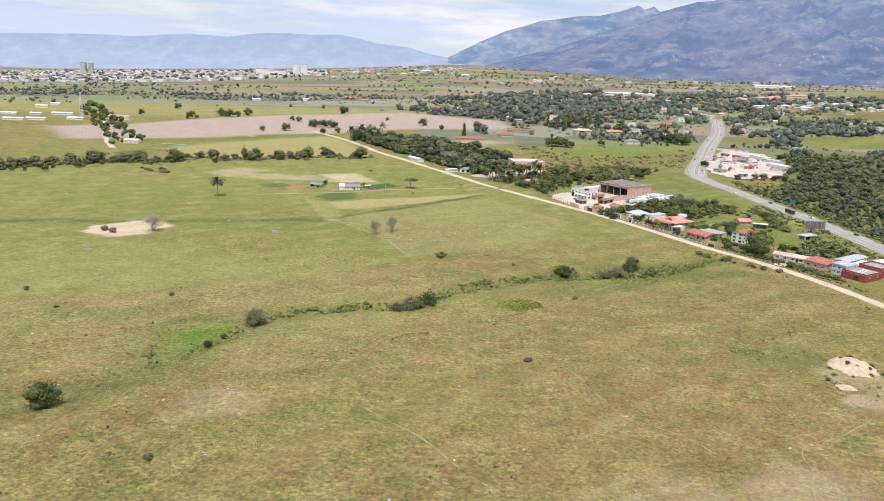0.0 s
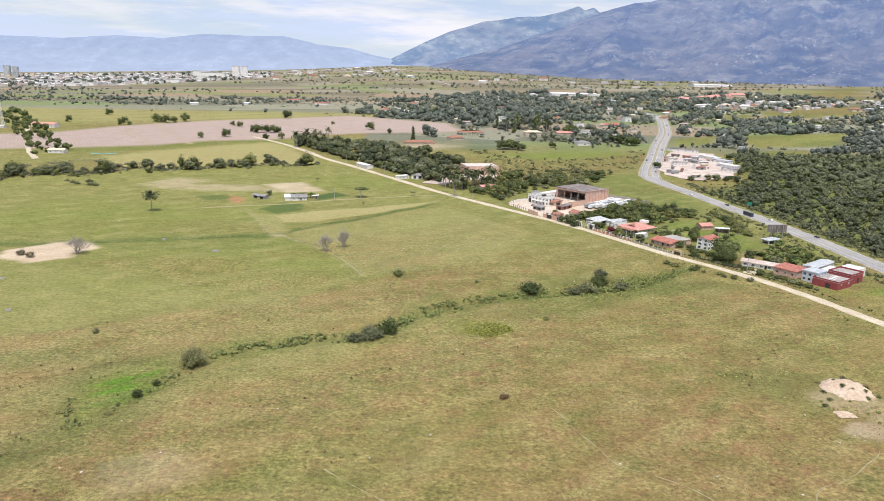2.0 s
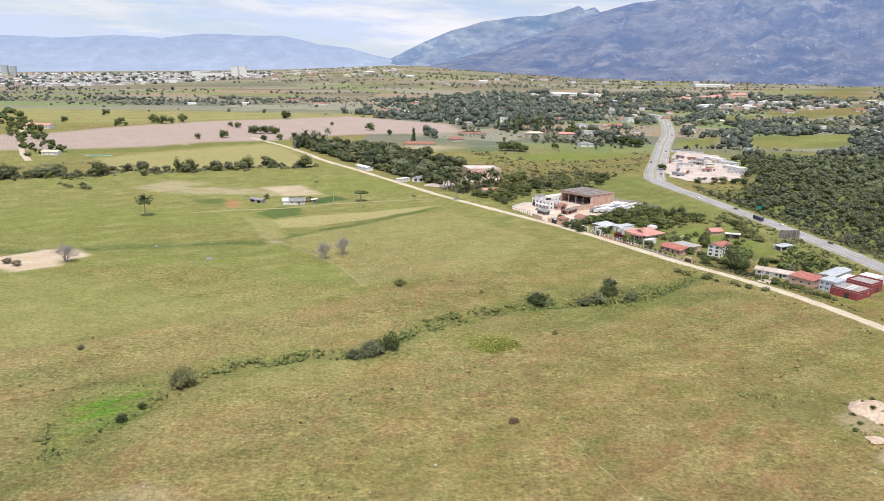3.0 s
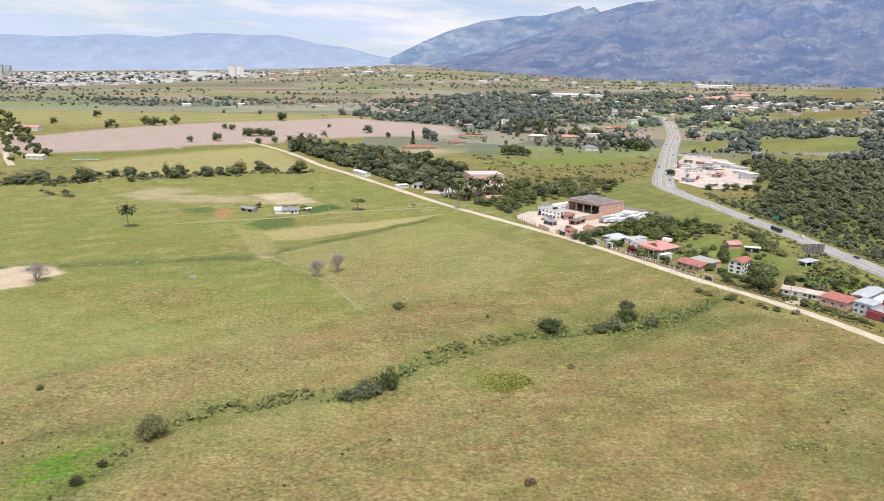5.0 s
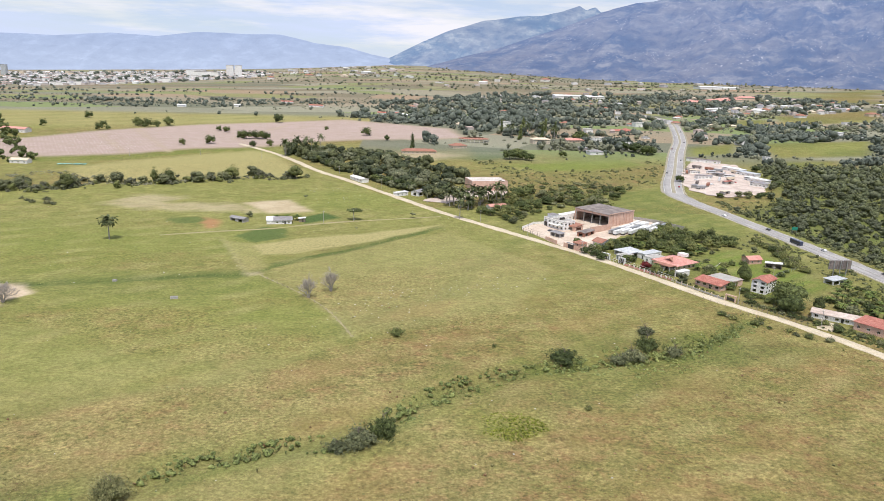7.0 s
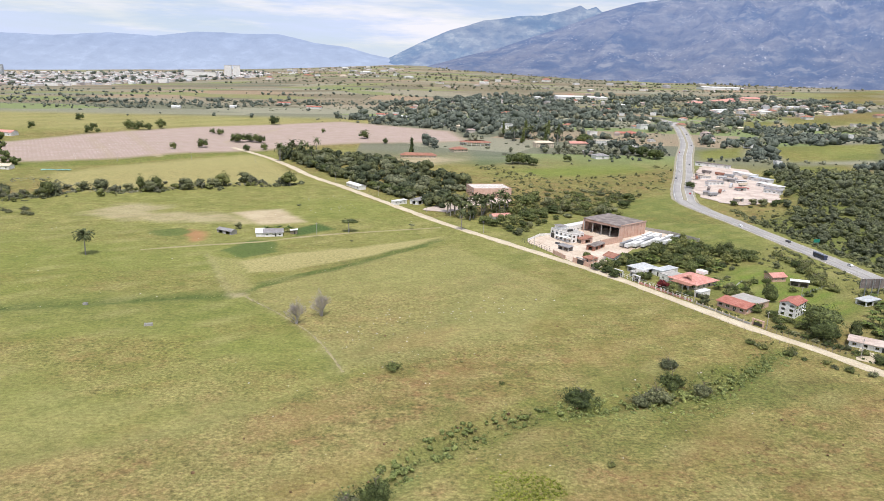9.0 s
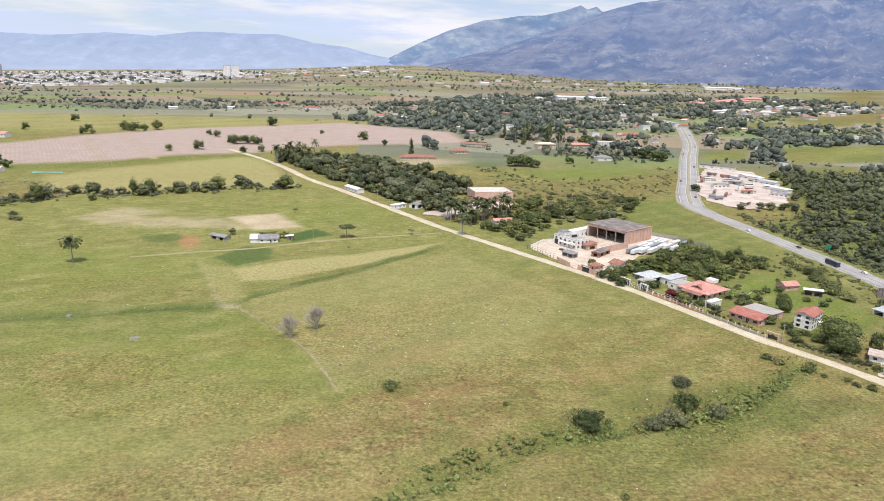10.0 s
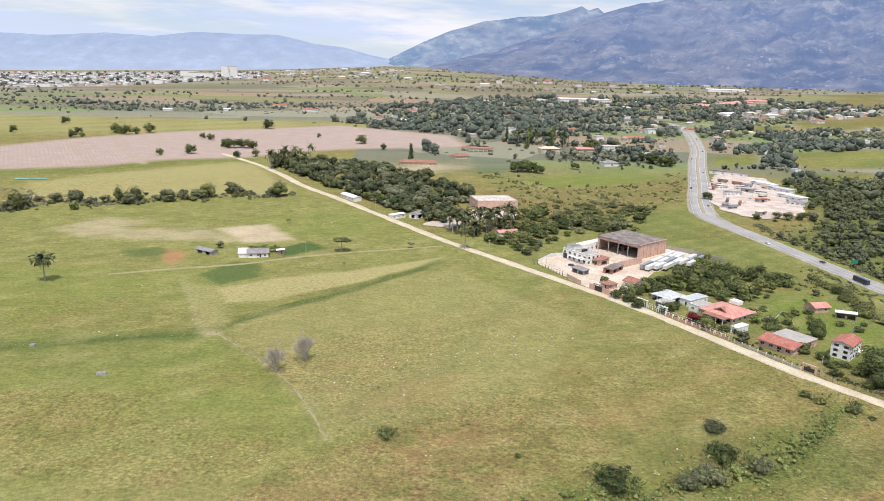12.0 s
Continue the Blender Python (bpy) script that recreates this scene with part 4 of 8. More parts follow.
def crown(clumps, leaves, rx, rz, leaf, seed, lift=0.0, shape="round", clump=0.42, loose=0.42):
    """Corners and quads of a leafy crown: many small leaf sprays on uneven clumps round a centre at lift."""
    r = np.random.default_rng(seed)
    c = r.normal(size=(clumps, 3))
    c /= np.linalg.norm(c, axis=1)[:, None]
    c *= (0.35 + 0.45 * r.random((clumps, 1)))
    if shape == "dome":
        c[:, 2] = np.abs(c[:, 2]) * 0.9
    if shape == "cone":
        c[:, 2] = r.random(clumps) * 1.7 - 0.85
        ang, rad = r.random(clumps) * 6.283, (0.9 - c[:, 2]) * 0.42 * np.sqrt(r.random(clumps))
        c[:, 0], c[:, 1] = rad * np.cos(ang), rad * np.sin(ang)
    if shape == "egg":
        c *= 0.15
    if shape == "ragged":
        c = r.normal(size=(clumps, 3)) * (0.42, 0.42, 0.34)
        c[:, 2] = np.abs(c[:, 2]) * np.clip(1.1 - np.hypot(c[:, 0], c[:, 1]), 0.25, 1)
    if shape == "flat":
        c[:, 2] *= 0.45
    size = clump * (0.6 + 0.7 * r.random(clumps))
    pick = r.integers(0, clumps, leaves)
    d = r.normal(size=(leaves, 3))
    d /= np.linalg.norm(d, axis=1)[:, None]
    d[:, 2] = np.where(d[:, 2] < -0.35, -d[:, 2], d[:, 2])
    p = c[pick] + d * size[pick][:, None] * (0.75 + 0.3 * r.random((leaves, 1)))
    if shape in ("dome", "ragged"):
        p[:, 2] = np.maximum(p[:, 2], -0.06 + 0.1 * r.random(leaves))
    if shape == "egg":
        p = d * (0.86 + 0.14 * r.random((leaves, 1))) * np.array((1, 1, 1))
        p[:, :2] *= np.interp(p[:, 2], (-1, -0.3, 0.4, 1), (0.8, 1.0, 0.9, 0.55))[:, None]
    p *= np.array((rx, rx, rz))
    p[:, 2] += lift
    n = d * 0.9 + r.normal(size=(leaves, 3)) * loose + np.array((0, 0, 0.25))
    n /= np.linalg.norm(n, axis=1)[:, None]
    t = np.cross(n, r.normal(size=(leaves, 3)))
    t /= np.linalg.norm(t, axis=1)[:, None] + 1e-9
    b = np.cross(n, t)
    s = leaf * (0.6 + 0.8 * r.random((leaves, 1)))
    bend = n * s * 0.25
    v = np.stack([p - t * s, p - b * s * 0.6 - bend, p + t * s, p + b * s * 0.6 - bend], 1).reshape(-1, 3)
    return v, np.arange(leaves * 4).reshape(-1, 4)


PUFF_V = np.array([(0, 0, 1)] + [(0.894 * math.cos(1.2566 * i), 0.894 * math.sin(1.2566 * i), 0.447) for i in range(5)]
                  + [(0.894 * math.cos(1.2566 * i + 0.628), 0.894 * math.sin(1.2566 * i + 0.628), -0.447) for i in range(5)] + [(0, 0, -1)])
PUFF_F = np.array([(0, 1 + i, 1 + (i + 1) % 5) for i in range(5)] + [(1 + i, 6 + i, 1 + (i + 1) % 5) for i in range(5)]
                  + [(1 + (i + 1) % 5, 6 + i, 6 + (i + 1) % 5) for i in range(5)] + [(11, 6 + (i + 1) % 5, 6 + i) for i in range(5)])


def canopy(puffs, leaves, rx, rz, leaf, seed, lift=0.0, shape="round", puff=0.40):
    """Corners and triangles of a lumpy crown: uneven masses of foliage with leaf sprays standing out of them."""
    r = np.random.default_rng(seed)
    c = r.normal(size=(puffs, 3))
    c /= np.linalg.norm(c, axis=1)[:, None]
    c *= 0.25 + 0.45 * r.random((puffs, 1))
    c[:, 2] *= 0.8
    if shape in ("dome", "ragged"):
        c[:, 2] = np.abs(c[:, 2]) * 0.85
    if shape == "flat":
        c[:, 2] *= 0.4
    if shape == "cone":
        c[:, 2] = np.linspace(-0.8, 0.85, puffs)
        a, rad = r.random(puffs) * 6.283, (0.9 - c[:, 2]) * 0.30 * np.sqrt(r.random(puffs))
        c[:, 0], c[:, 1] = rad * np.cos(a), rad * np.sin(a)
    size = puff * (0.55 + 0.75 * r.random(puffs)) * (np.interp(c[:, 2], (-0.8, 0.85), (1.1, 0.5)) if shape == "cone" else 1.0)
    V, F = [], []
    for k in range(puffs):
        spin = Matrix.Rotation(r.random() * 6.283, 3, Vector(r.normal(size=3)).normalized())
        v = PUFF_V @ np.array(spin) * (0.78 + 0.44 * r.random((12, 1))) * size[k] * (1.0, 1.0, 0.85) + c[k]
        V.append(v)
        F.append(PUFF_F + 12 * k)
    pick = r.integers(0, puffs, leaves)
    d = r.normal(size=(leaves, 3))
    d /= np.linalg.norm(d, axis=1)[:, None]
    d[:, 2] = np.where(d[:, 2] < -0.3, -d[:, 2], d[:, 2])
    p = c[pick] + d * size[pick][:, None] * (0.85 + 0.28 * r.random((leaves, 1)))
    n = d + r.normal(size=(leaves, 3)) * 0.35
    t = np.cross(n, r.normal(size=(leaves, 3)))
    t /= np.linalg.norm(t, axis=1)[:, None] + 1e-9
    b = np.cross(n, t)
    w = leaf * (0.6 + 0.8 * r.random((leaves, 1)))
    V.append(np.stack([p - t * w - b * w * 0.5, p + t * w - b * w * 0.5, p + b * w], 1).reshape(-1, 3))
    F.append(np.arange(leaves * 3).reshape(-1, 3) + 12 * puffs)
    v = np.concatenate(V)
    if shape in ("dome", "ragged"):
        v[:, 2] = np.maximum(v[:, 2], -0.06)
    return v * (rx, rx, rz) + (0, 0, lift), np.concatenate(F)


def trunk(height, radius, limbs, spread, seed, lean=0.06):
    r = random.Random(seed)
    bm = bmesh.new()
    top = Vector((lean * height * r.uniform(-1, 1), lean * height * r.uniform(-1, 1), height))
    mid = top * 0.5 + Vector((0.05 * height * r.uniform(-1, 1), 0, 0))
    tube(bm, (0, 0, -0.4), mid, radius, radius * 0.75)
    tube(bm, mid, top, radius * 0.75, radius * 0.5)
    for i in range(limbs):
        a = 6.283 * (i + r.random() * 0.6) / limbs
        start = mid.lerp(top, r.uniform(0.3, 1.0))
        end = start + Vector((math.cos(a) * spread, math.sin(a) * spread, spread * r.uniform(0.5, 1.1)))
        tube(bm, start, end, radius * 0.4, radius * 0.12, 5)
    return bm


def tree(name, label, category, height, rx, rz, leaf_mat, seed, leaves=420, clumps=16, shape="round", bark=None, clear=0.35, leaf=0.11, group="", clump=0.42):
    """A broadleaf tree or bush at the origin with a trunk, limbs and a leafy crown."""
    t = thing(name, label, category, (0, 0, -900), 0, group)
    part("trunk", trunk(height * clear + rz * 0.5, max(0.08, 0.022 * height), 5, rx * 0.5, seed), bark or M_BARK, t)
    mid = height - rz if shape not in ("dome", "ragged") else height * 0.12
    v, f = crown(clumps, int(leaves * 0.62), rx, rz, leaf * rx * 0.85, seed, mid, shape, clump)
    if shape != "egg":
        v2, f2 = canopy(max(7, int(clumps * 0.62)), leaves // 4, rx * 0.97, rz * 0.97, leaf * 0.9, seed, mid, shape, clump * 0.86)
    else:
        v2, f2 = canopy(9, 10, rx * 0.8, rz * 0.8, leaf, seed, mid, "round", 0.7)
    f3 = np.r_[f[:, :3], f[:, [0, 2, 3]]] + len(v2)
    part("crown", mesh_of("crown", np.r_[v2, v], np.r_[f2, f3], leaf_mat, True), leaf_mat, t)
    return t


TREES = [
    tree("tree", "broadleaf tree with a dense dark green crown", "tree", 7.4, 4.2, 3.9, M_LEAF, 1, 860, 22, leaf=0.085),
    tree("tree", "spreading broadleaf tree with an open dark green crown", "tree", 6.2, 4.8, 3.3, M_LEAF, 2, 820, 18, leaf=0.085),
    tree("tree", "tall broadleaf tree with an uneven olive crown", "tree", 9.6, 4.0, 5.0, M_OLIVE, 3, 860, 24, leaf=0.085),
    tree("tree", "grey-green broadleaf tree with a loose crown", "tree", 7.2, 4.2, 3.8, M_GREY_LEAF, 4, 760, 20, leaf=0.085),
]
BUSHES = [
    tree("bush", "dense rounded dark green bush in grass", "bush", 3.6, 2.6, 2.4, M_LEAF, 21, 520, 14, "dome", leaf=0.10),
    tree("bush", "loose olive green bush in the grass", "bush", 3.0, 2.6, 2.0, M_OLIVE, 22, 420, 12, "dome", leaf=0.10),
    tree("bush", "thin grey-green bush in the grass", "bush", 3.0, 2.4, 2.2, M_GREY_LEAF, 23, 360, 12, "dome", leaf=0.09),
]
FINE_BUSH = tree("bush", "large rounded bush with small glossy leaves", "bush", 4.2, 3.4, 3.0, M_PALE_OLIVE, 24, 3600, 46, "dome", leaf=0.05, clear=0.3)
FINE_DARK = tree("bush", "ragged dark green bush beside the stream", "bush", 4.4, 3.2, 3.8, M_LEAF, 25, 3200, 60, "ragged", leaf=0.05, clump=0.24)
ROUND_BUSH = tree("bush", "round dark green bush in tan grass", "bush", 5.0, 3.4, 3.0, M_LEAF, 35, 3000, 34, leaf=0.055, clear=0.2)
FINE_THIN = tree("bush", "half-bare grey-green bush in rough grass", "bush", 4.2, 2.8, 3.0, M_GREY_LEAF, 26, 2000, 54, "ragged", leaf=0.045, clump=0.22)
RUST_BUSH = tree("bush", "low withered rust-brown bush", "bush", 1.6, 2.2, 1.2, M_RUSTY, 27, 700, 18, "dome", leaf=0.06)
THORN_BUSH = tree("bush", "grey-brown thorn bush", "bush", 3.8, 2.8, 2.0, M_THORN, 36, 1300, 26, leaf=0.06, clear=0.25)
BIG_TREE = tree("tree", "large dark tree spreading over the garden wall", "tree", 11.5, 8.5, 6.2, M_LEAF, 28, 2600, 40, leaf=0.055)
CONE_TREE = tree("tree", "clipped egg-shaped dark green tree on the lawn", "tree", 9.5, 4.0, 5.0, M_LEAF, 29, 2600, 40, "egg", leaf=0.075, clear=0.1)
MAROON = tree("tree", "small tree covered in maroon red leaves", "tree", 5.0, 4.4, 2.4, M_MAROON, 30, 1400, 26, leaf=0.06)
UMBRELLA = tree("tree", "lone tree with a flat dark crown on a slender trunk", "tree", 9.0, 4.6, 2.1, M_LEAF, 31, 1700, 40, "flat", M_PALE_BARK, 0.75, 0.065)
SMALL_TREE = tree("tree", "small thorny tree in the pasture", "tree", 5.0, 2.6, 1.7, M_GREY_LEAF, 32, 520, 16, "flat", M_PALE_BARK, 0.5, 0.08)
FIELD_TREE = tree("tree", "round dark green tree leafy down to the ground", "tree", 6.6, 4.2, 3.7, M_LEAF, 34, 700, 20, leaf=0.10, clear=0.2)
CYPRESS = tree("cypress", "slim dark conifer beside the houses", "tree", 14.0, 3.4, 6.6, M_LEAF, 33, 520, 40, "cone", leaf=0.12, clear=0.1)


def put(proto, x, y, size=1.0, wide=1.0, label="", group="", dz=-0.05):
    m = pose(x, y, float(land(x, y)) + dz, 0, 0, random.uniform(0, 360)) @ Matrix.Diagonal((size * wide, size * wide, size, 1))
    ob = copy_thing(proto, m)
    return tagged(ob, label, "", group)


def frond_mesh(length, mat, seed):
    """One drooping feather leaf with its rows of leaflets."""
    r = random.Random(seed)
    v, f = [], []
    for i in range(9):
        a, b = i / 9, (i + 0.85) / 9
        for side in (-1, 1):
            w = length * 0.16 * math.sin(math.pi * min(1, 0.25 + 0.8 * a)) * side
            def spine(t):
                return Vector((length * t * (1 - 0.18 * t * t), 0, length * (0.50 * t - 0.80 * t * t)))
            p, q = spine(a), spine(b)
            k = len(v)
            out = Vector((length * 0.10, w, -abs(w) * (0.35 + 0.2 * r.random())))
            v += [p, q, q + out * 1.05, p + out * 0.9]
            f.append((k, k + 1, k + 2, k + 3) if side < 0 else (k + 3, k + 2, k + 1, k))
    return mesh_of("frond", np.array([tuple(p) for p in v]), np.array(f), mat)


def palm(name, label, height, reach, fronds, seed, bark=None):
    r = random.Random(seed)
    t = thing(name, label, "palm", (0, 0, -900))
    bm = bmesh.new()
    bend = r.uniform(-0.04, 0.04)
    pts = [Vector((bend * height * (i / 5) ** 2, 0, height * i / 5 - (0.3 if i == 0 else 0))) for i in range(6)]
    for i in range(5):
        tube(bm, pts[i], pts[i + 1], 0.30 - 0.03 * i, 0.27 - 0.03 * i, 8)
    part("trunk", bm, bark or M_PALE_BARK, t)
    leaf = frond_mesh(reach, M_PALM, seed)
    for i in range(fronds):
        ob = new("frond", leaf)
        ob.parent = t
        ob.matrix_basis = pose(*pts[-1], 0, r.uniform(-62, 48), 360 * i / fronds + r.uniform(-12, 12))
    return t


PALM = palm("palm", "lone tall palm with a thick crown of drooping fronds", 11.0, 4.8, 40, 41)
GARDEN_PALMS = [palm("palm", "garden palm with feathery fronds beside the dirt road", h, 4.4, 17, s) for h, s in ((8.0, 42), (10.0, 43), (6.0, 44))]


def banana_plant():
    t = thing("banana_plant", "banana plant with broad bright green leaves", "banana plant", (0, 0, -900))
    bm = bmesh.new()
    tube(bm, (0, 0, -0.2), (0, 0, 2.0), 0.16, 0.10)
    part("stem", bm, M_BANANA, t)
    v, f = [], []
    for i in range(5):
        a, b = i / 5, (i + 1) / 5
        w0, w1 = (0.55 * math.sin(math.pi * (0.12 + 0.85 * q)) for q in (a, b))
        za, zb = (1.6 * q - 1.9 * q * q for q in (a, b))
        k = len(v)
        v += [(2.6 * a, -w0, za - 0.15), (2.6 * b, -w1, zb - 0.15), (2.6 * b, 0, zb), (2.6 * a, 0, za), (2.6 * b, w1, zb - 0.15), (2.6 * a, w0, za - 0.15)]
        f += [(k, k + 1, k + 2, k + 3), (k + 3, k + 2, k + 4, k + 5)]
    leaf = mesh_of("leaf", np.array(v), np.array(f), M_BANANA)
    for i in range(7):
        ob = new("leaf", leaf)
        ob.parent = t
        ob.matrix_basis = pose(0, 0, 1.9, 0, random.uniform(-35, 5), 51 * i + random.uniform(-15, 15))
    return t


BANANA = banana_plant()


def bare_tree(name, label, height, spread, seed, levels=5):
    """A leafless tree: trunk, main branches and a haze of fine twigs."""
    r = random.Random(seed)
    t = thing(name, label, "tree", (0, 0, -900))
    wood, fine = bmesh.new(), bmesh.new()

    def grow(p, d, length, radius, level):
        q = p + d * length
        tube(wood if level < 2 else fine, p, q, max(radius, 0.024), max(radius * 0.6, 0.015), 6 if level < 2 else 3)
        if level >= levels:
            return
        for _ in range(3 if level < levels - 1 else 2):
            turn = Vector((r.gauss(0, 1), r.gauss(0, 1), r.gauss(0.35, 0.5))).normalized()
            grow(p.lerp(q, r.uniform(0.35, 1.0)), (d * 0.85 + turn * spread).normalized(), length * r.uniform(0.60, 0.86), radius * 0.55, level + 1)

    for k in range(5):
        a = 1.257 * k + r.uniform(-0.3, 0.3)
        tilt = r.uniform(0.10, 0.38)
        grow(Vector((0.15 * math.cos(a), 0.15 * math.sin(a), -0.2)), Vector((tilt * math.cos(a), tilt * math.sin(a), 1)).normalized(), height * r.uniform(0.24, 0.32), 0.15, 0)
    part("trunk", wood, M_PALE_BARK, t)
    part("branchwork", fine, M_TWIG, t)
    return t


BARE = bare_tree("bare_tree", "leafless tree with a haze of purplish-grey twigs", 9.5, 0.6, 51)
put(BARE, -45.5, 410.5, 1.5, 0.95)
put(BARE, -36, 421, 1.55, 1.0)
put(BARE, -179, 398, 1.35, 1.45, "spreading leafless tree beside the sandy patch")

# single bushes and trees of the pasture
put(ROUND_BUSH, -113, 178, 1.6, 1.0, "round dark green bush standing alone in tan grass")
put(FINE_BUSH, -72.5, 252.5, 1.85, 0.85, "wide dome-shaped olive bush beside the stream")
put(FINE_THIN, -13, 277, 2.1, 1.15, "grey-green bush clump beside the stream")
put(FINE_DARK, -6, 283, 2.0, 0.8)
put(FINE_THIN, -19, 275, 1.2, 1.3)
put(RUST_BUSH, 32.7, 227, 1.0, 1.0)
put(BUSHES[0], -71, 153.5, 0.6, 1.0, "small dark bush alone in dry grass")
put(BUSHES[0], -157, 259, 0.5)
put(BUSHES[2], -118, 280, 0.9, 0.7)
put(BUSHES[2], -182, 279, 0.9, 0.8)
put(FINE_DARK, -3, 364.5, 0.95, 1.15, "ragged dark bush alone in the pasture")
put(BUSHES[0], 36, 352, 0.75, 0.6)
put(FINE_DARK, 61, 339, 1.55, 1.35)
put(FINE_THIN, 88, 341, 1.9, 1.2)
put(FINE_THIN, 82, 338, 1.3, 1.3)
put(FINE_DARK, 98, 352, 1.75, 1.0)
put(FINE_THIN, 107, 346, 1.6, 1.0)
put(BUSHES[1], 60.5, 300, 0.7, 0.9)
put(FINE_THIN, 103, 369, 1.4, 1.3)
put(BUSHES[0], -83, 228, 0.8, 1.0)
put(BUSHES[0], -80, 236, 0.6)
put(THORN_BUSH, -206, 392, 1.0, 1.0, "grey-brown thorn bush on the sandy patch")
put(THORN_BUSH, -199, 389, 1.0, 1.0, "grey-brown thorn bush on the sandy patch")
put(PALM, -181, 516, 1.15, 1.2)
put(UMBRELLA, -37, 589, 1.05, 1.25)
put(SMALL_TREE, -33, 557, 0.55, 0.9)
put(SMALL_TREE, 6, 601, 0.9, 1.2)
put(TREES[3], -112, 590, 0.75)
put(SMALL_TREE, -82, 660, 0.8)
for x, y in ((-288, 628), (-282, 624), (-270, 621), (-264, 618), (-276, 633), (-296, 636)):
    put(FINE_THIN, x, y, random.uniform(0.8, 1.3), 1.2, "grey-green thorn bush in the pasture", group="thorn bushes")
for k in range(9):
    put(BANANA, -92 + 1.9 * k + random.uniform(-0.6, 0.6), 586 + random.uniform(-2, 2), random.uniform(0.9, 1.4))


def spots(pts, spacing, jitter=0.45, seed=0, keep=1.0):
    """Uneven places inside an outline."""
    r = np.random.default_rng(seed)
    p = np.array(pts)
    x0, y0 = p.min(0)
    x1, y1 = p.max(0)
    gx2, gy2 = np.meshgrid(np.arange(x0, x1, spacing), np.arange(y0, y1, spacing))
    q = np.c_[gx2.ravel(), gy2.ravel()] + r.uniform(-jitter, jitter, (gx2.size, 2)) * spacing
    q = q[inside(q[:, 0], q[:, 1], pts)]
    return q[r.random(len(q)) < keep]


def along(pts, step, width, seed=0):
    r = np.random.default_rng(seed)
    c = curve_of(pts, step)
    return c + r.uniform(-width, width, c.shape)


def joined(name, label, category, places, sizes, kinds, leaf_mat, quads=110, leaf=0.26):
    """A wood too dense to count: many crowns and short stems in one mesh."""
    r = np.random.default_rng(len(places))
    stock = []
    for k in range(7):
        stock.append(canopy(max(2 if quads < 40 else 3 if quads < 60 else 5, min(15, quads // 26)), int(quads * 0.5), 1.0, 0.85, leaf * 0.8, 300 + k, 0.75 if kinds == "round" else 0.1, kinds, 0.46 if quads < 160 else 0.40))
    plain = [canopy(2, 7, 1.0, 0.85, 0.26, 320 + k, 0.75 if kinds == "round" else 0.1, kinds, 0.68) for k in range(7)]
    V, F, base = [], [], 0
    for (x, y), s in zip(places, sizes):
        v, f = (stock if y < 1150 and x < 440 else plain)[r.integers(0, 7)]
        a = r.random() * 6.283
        ca, sa = math.cos(a) * s, math.sin(a) * s
        w = np.c_[v[:, 0] * ca - v[:, 1] * sa + x, v[:, 0] * sa + v[:, 1] * ca + y, v[:, 2] * s * r.uniform(0.8, 1.25) + float(land(x, y)) - 0.2 * s]
        V.append(w)
        F.append(f + base)
        base += len(w)
    ob = new(name, mesh_of(name, np.concatenate(V), np.concatenate(F), leaf_mat, True))
    return tagged(ob, label, category, kind="stuff")


# hedgerow behind the pasture
hedge_bushes = []
for k, (x, y) in enumerate(along(HEDGE, 3.6, 9.0, 5)):
    p = (TREES[(3, 2, 3, 3)[k % 4]] if random.random() < 0.3 else BUSHES[(2, 1, 2, 0)[k % 4]])
    if p in TREES:
        put(p, x, y, random.uniform(0.95, 1.65), 1.35, group="hedgerow behind the pasture")
    else:
        hedge_bushes.append((x, y))
for k, (x, y) in enumerate(along([(-440, 560), (-372, 612), (-330, 668)], 8.0, 10.0, 6)):
    put(TREES[k % 4], x, y, random.uniform(0.6, 0.95), group="hedgerow behind the pasture")

for k, (x, y) in enumerate(along([(-500, 556), (-440, 598), (-390, 634), (-345, 672), (-300, 684)], 3.4, 11.0, 55)):
    p = (TREES[3] if k % 5 == 0 else BUSHES[(2, 1, 0)[k % 3]])
    if p in TREES:
        put(p, x, y, random.uniform(1.0, 1.4), 1.3, group="hedgerow behind the pasture")
    else:
        hedge_bushes.append((x, y))
hedge_bushes = np.array(hedge_bushes)
for n, (lab, mat) in enumerate((("ragged grey-green bushes of the hedgerow", M_GREY_LEAF), ("olive bushes of the hedgerow", M_OLIVE), ("pale grey bushes of the hedgerow", M_HEDGE))):
    sel = np.r_[hedge_bushes[n::3], hedge_bushes[n::3] + rng.normal(0, 5, hedge_bushes[n::3].shape), hedge_bushes[n::3] + rng.normal(0, 8, hedge_bushes[n::3].shape), hedge_bushes[n::3] + rng.normal(0, 4, hedge_bushes[n::3].shape) + (5, -2)]
    joined("hedgerow", lab, "hedgerow", sel, 1.3 + 4.0 * rng.random(len(sel)) ** 1.7, "round" if n else "dome", mat, 180, 0.16)
sel = np.r_[along([(-330, 690)] + HEDGE[3:], 1.0, 5.0, 56) + (2, -1), along([(-500, 560), (-420, 612), (-345, 668), (-300, 688)], 1.2, 9.0, 57), along([(-380, 700), (-332, 752), (-298, 735), (-262, 722)], 1.6, 8.0, 58)]
joined("hedgerow", "tangled pale grey-green undergrowth of the hedgerow", "hedgerow", sel, 0.9 + 2.0 * rng.random(len(sel)) ** 1.8, "dome", M_HEDGE, 50, 0.30)
put(TREES[2], -222, 712, 1.5, 0.7, "tall thin tree standing over the hedgerow")
